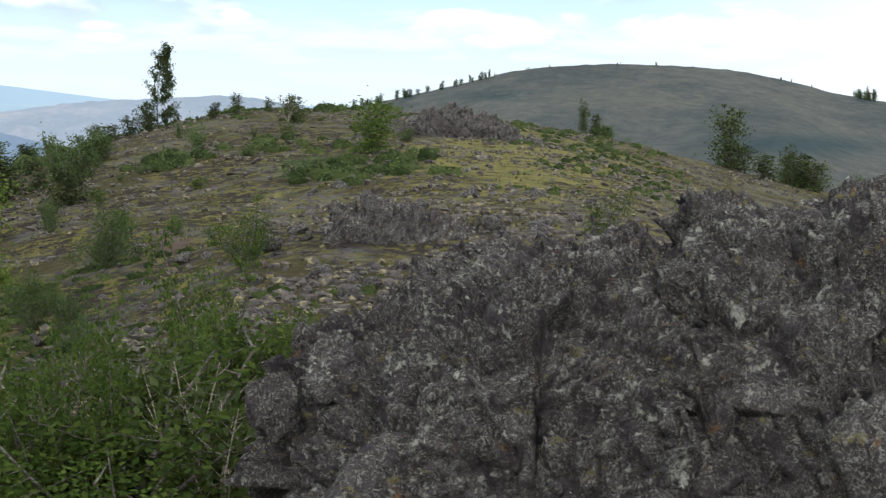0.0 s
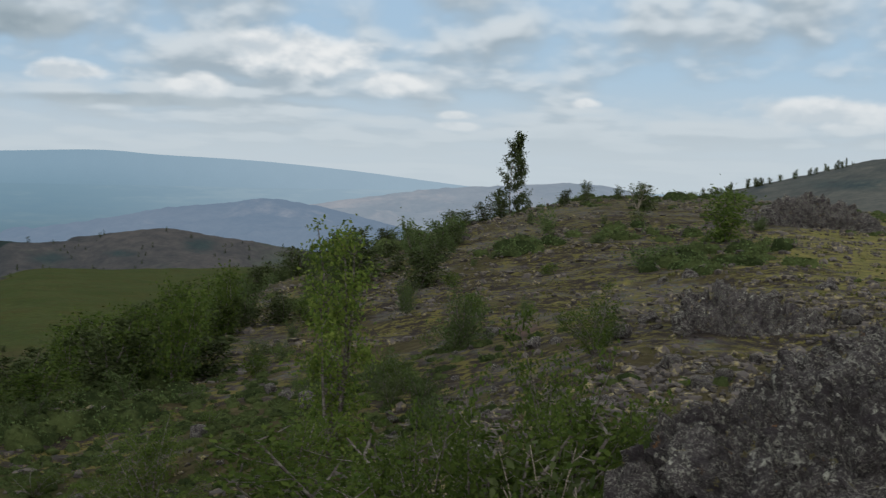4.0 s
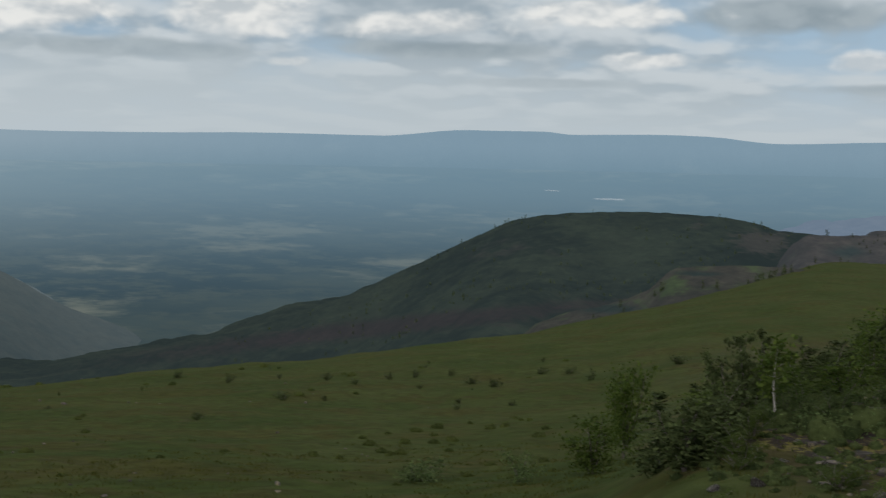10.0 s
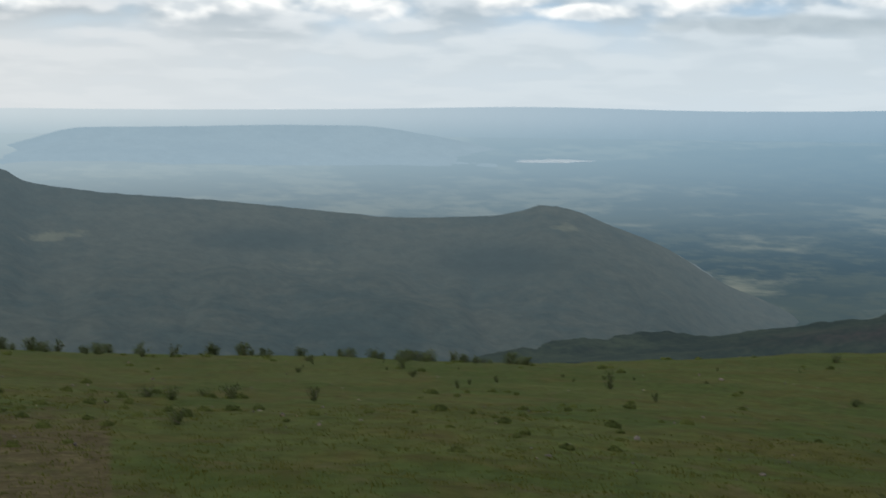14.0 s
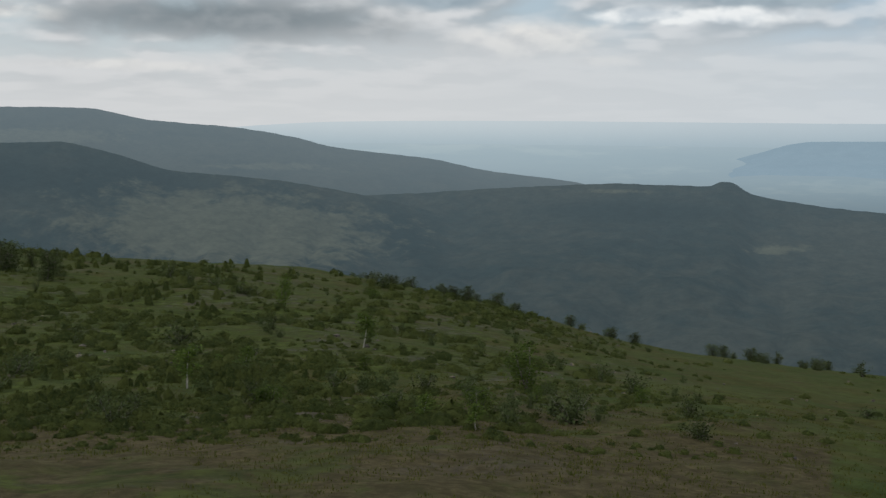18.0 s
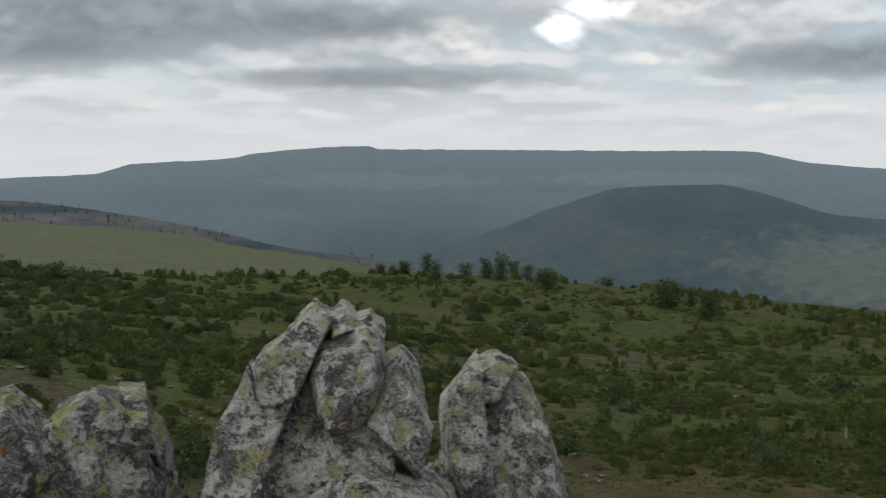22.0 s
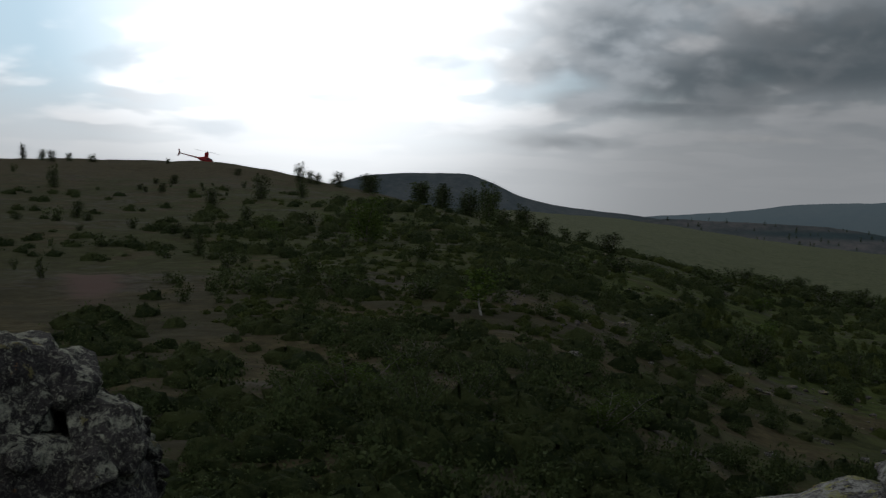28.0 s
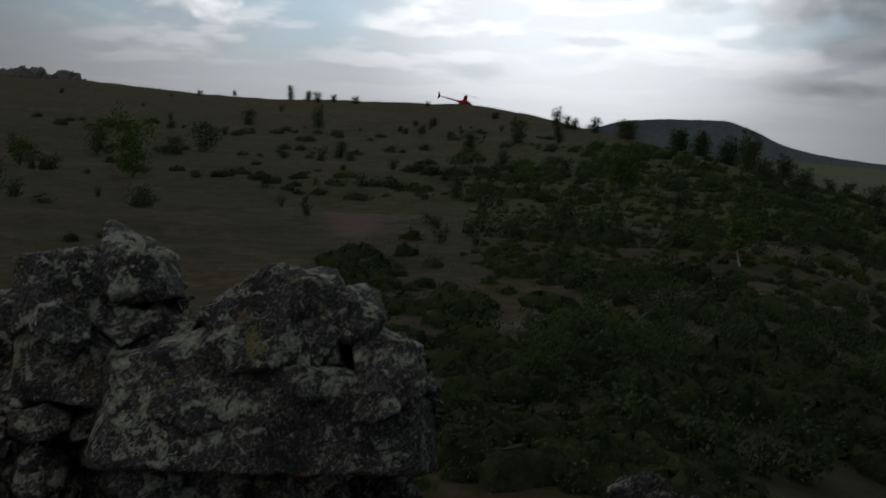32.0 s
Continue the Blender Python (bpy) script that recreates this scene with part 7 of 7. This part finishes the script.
def skin(name, stations, mat, parent, label="", sides=14):
    v, f = lofted(stations, sides)
    return part(name, mesh_from(name, v, f, mat), parent, label)


def rod(name, a, b, r, mat, parent, label="", r2=None):
    a, b = Vector(a), Vector(b)
    bm = bmesh.new()
    bmesh.ops.create_cone(bm, segments=10, radius1=r, radius2=r if r2 is None else r2, depth=(b - a).length, cap_ends=True,
                          matrix=Matrix.Translation((a + b) / 2) @ (b - a).to_track_quat("Z", "Y").to_matrix().to_4x4())
    me = bpy.data.meshes.new(name)
    bm.to_mesh(me)
    bm.free()
    me.materials.append(mat)
    return part(name, me, parent, label)


def slab(name, pts, thick, mat, parent, label="", axis=1):
    """A flat bevelled plate cut to an outline."""
    bm = bmesh.new()
    off = Vector([thick / 2 if i == axis else 0 for i in range(3)])
    face = bm.faces.new([bm.verts.new(Vector(p) - off) for p in pts])
    ext = bmesh.ops.extrude_face_region(bm, geom=[face])
    bmesh.ops.translate(bm, vec=off * 2, verts=[e for e in ext["geom"] if isinstance(e, bmesh.types.BMVert)])
    bmesh.ops.recalc_face_normals(bm, faces=bm.faces)
    me = bpy.data.meshes.new(name)
    bm.to_mesh(me)
    bm.free()
    me.materials.append(mat)
    return part(name, me, parent, label)


def helicopter():
    h = new("helicopter")
    cabin = skin("cabin", [(1.75, 0.1, 0.75, 0.9), (1.6, 0.7, 0.55, 1.15), (1.2, 1.15, 0.45, 1.55), (0.6, 1.3, 0.42, 1.85), (-0.1, 1.3, 0.42, 1.95), (-0.8, 1.2, 0.5, 1.9), (-1.5, 0.85, 0.75, 1.7), (-2.1, 0.45, 1.05, 1.6), (-2.4, 0.2, 1.2, 1.5)], PAINT, h, "red cabin shell")
    skin("windscreen", [(1.66, 0.55, 0.8, 1.2), (1.3, 1.14, 0.85, 1.55), (0.8, 1.27, 1.0, 1.80), (0.55, 1.315, 1.1, 1.8)], GLASS, cabin, "curved tinted windscreen")
    for s in (-1, 1):
        slab("door", [(0.45, s * 0.66, 0.7), (-0.35, s * 0.66, 0.7), (-0.35, s * 0.655, 1.65), (0.3, s * 0.655, 1.65)], 0.03, PAINT, cabin)
        slab("side_window", [(0.40, s * 0.675, 1.15), (-0.30, s * 0.675, 1.15), (-0.28, s * 0.67, 1.6), (0.26, s * 0.67, 1.6)], 0.02, GLASS, cabin, "tinted side window")
    skin("mast_fairing", [(0.25, 0.05, 1.75, 3.0), (0.05, 0.32, 1.75, 3.1), (-0.35, 0.36, 1.7, 3.1), (-0.75, 0.06, 1.6, 2.9)], PAINT, h, "tall red mast fairing")
    rod("rotor_hub", (-0.2, 0, 3.05), (-0.2, 0, 3.3), 0.10, DARK_METAL, h)
    for s in (-1, 1):
        slab("rotor_blade", [(-0.2, 0, 3.22), (-0.2 + s * 3.9, s * 2.6, 3.16), (-0.30 + s * 3.9, s * 2.85, 3.16), (-0.38, s * 0.2, 3.22)], 0.035, DARK_METAL, h, "long thin dark blade", 2)
    skin("tail_boom", [(-2.0, 0.42, 1.15, 1.6), (-4.5, 0.26, 1.42, 1.72), (-6.9, 0.16, 1.72, 1.92)], PAINT, h, "slim red tail boom", 10)
    slab("tail_fin", [(-6.6, 0, 1.8), (-7.05, 0, 2.75), (-7.3, 0, 2.75), (-7.15, 0, 1.75), (-7.35, 0, 1.05), (-7.1, 0, 1.05)], 0.06, PAINT, h, "upright dark red tail fin")
    slab("tail_plane", [(-6.3, 0.05, 1.85), (-6.75, 0.05, 1.85), (-6.75, 1.0, 1.85), (-6.4, 1.0, 1.85)], 0.04, PAINT, h, "", 2)
    tail = rod("tail_rotor", (-6.95, -0.2, 1.85), (-6.95, -0.1, 1.85), 0.06, DARK_METAL, h)
    slab("tail_blade", [(-6.93, -0.2, 1.15), (-6.83, -0.2, 1.15), (-6.95, -0.2, 2.55), (-7.05, -0.2, 2.55)], 0.02, DARK_METAL, tail)
    for s in (-1, 1):
        skid = rod("skid", (1.5, s * 0.95, 0.06), (-1.4, s * 0.95, 0.06), 0.05, DARK_METAL, h, "dark landing skid")
        rod("skid_toe", (1.5, s * 0.95, 0.06), (1.85, s * 0.95, 0.25), 0.045, DARK_METAL, skid)
        for x in (0.8, -0.8):
            rod("skid_leg", (x, s * 0.95, 0.06), (x, s * 0.45, 0.6), 0.04, DARK_METAL, h)
    return tagged(h, "small red helicopter parked on the skyline ridge", "helicopter")


HELI_AZ, HELI_R = 263.98, 343.0
helicopter().matrix_world = Matrix.Translation(spot(HELI_AZ, HELI_R, 0.05)) @ Matrix.Rotation(radians(HELI_AZ - 90 + 12), 4, "Z") @ Matrix.Rotation(radians(8), 4, "Y")
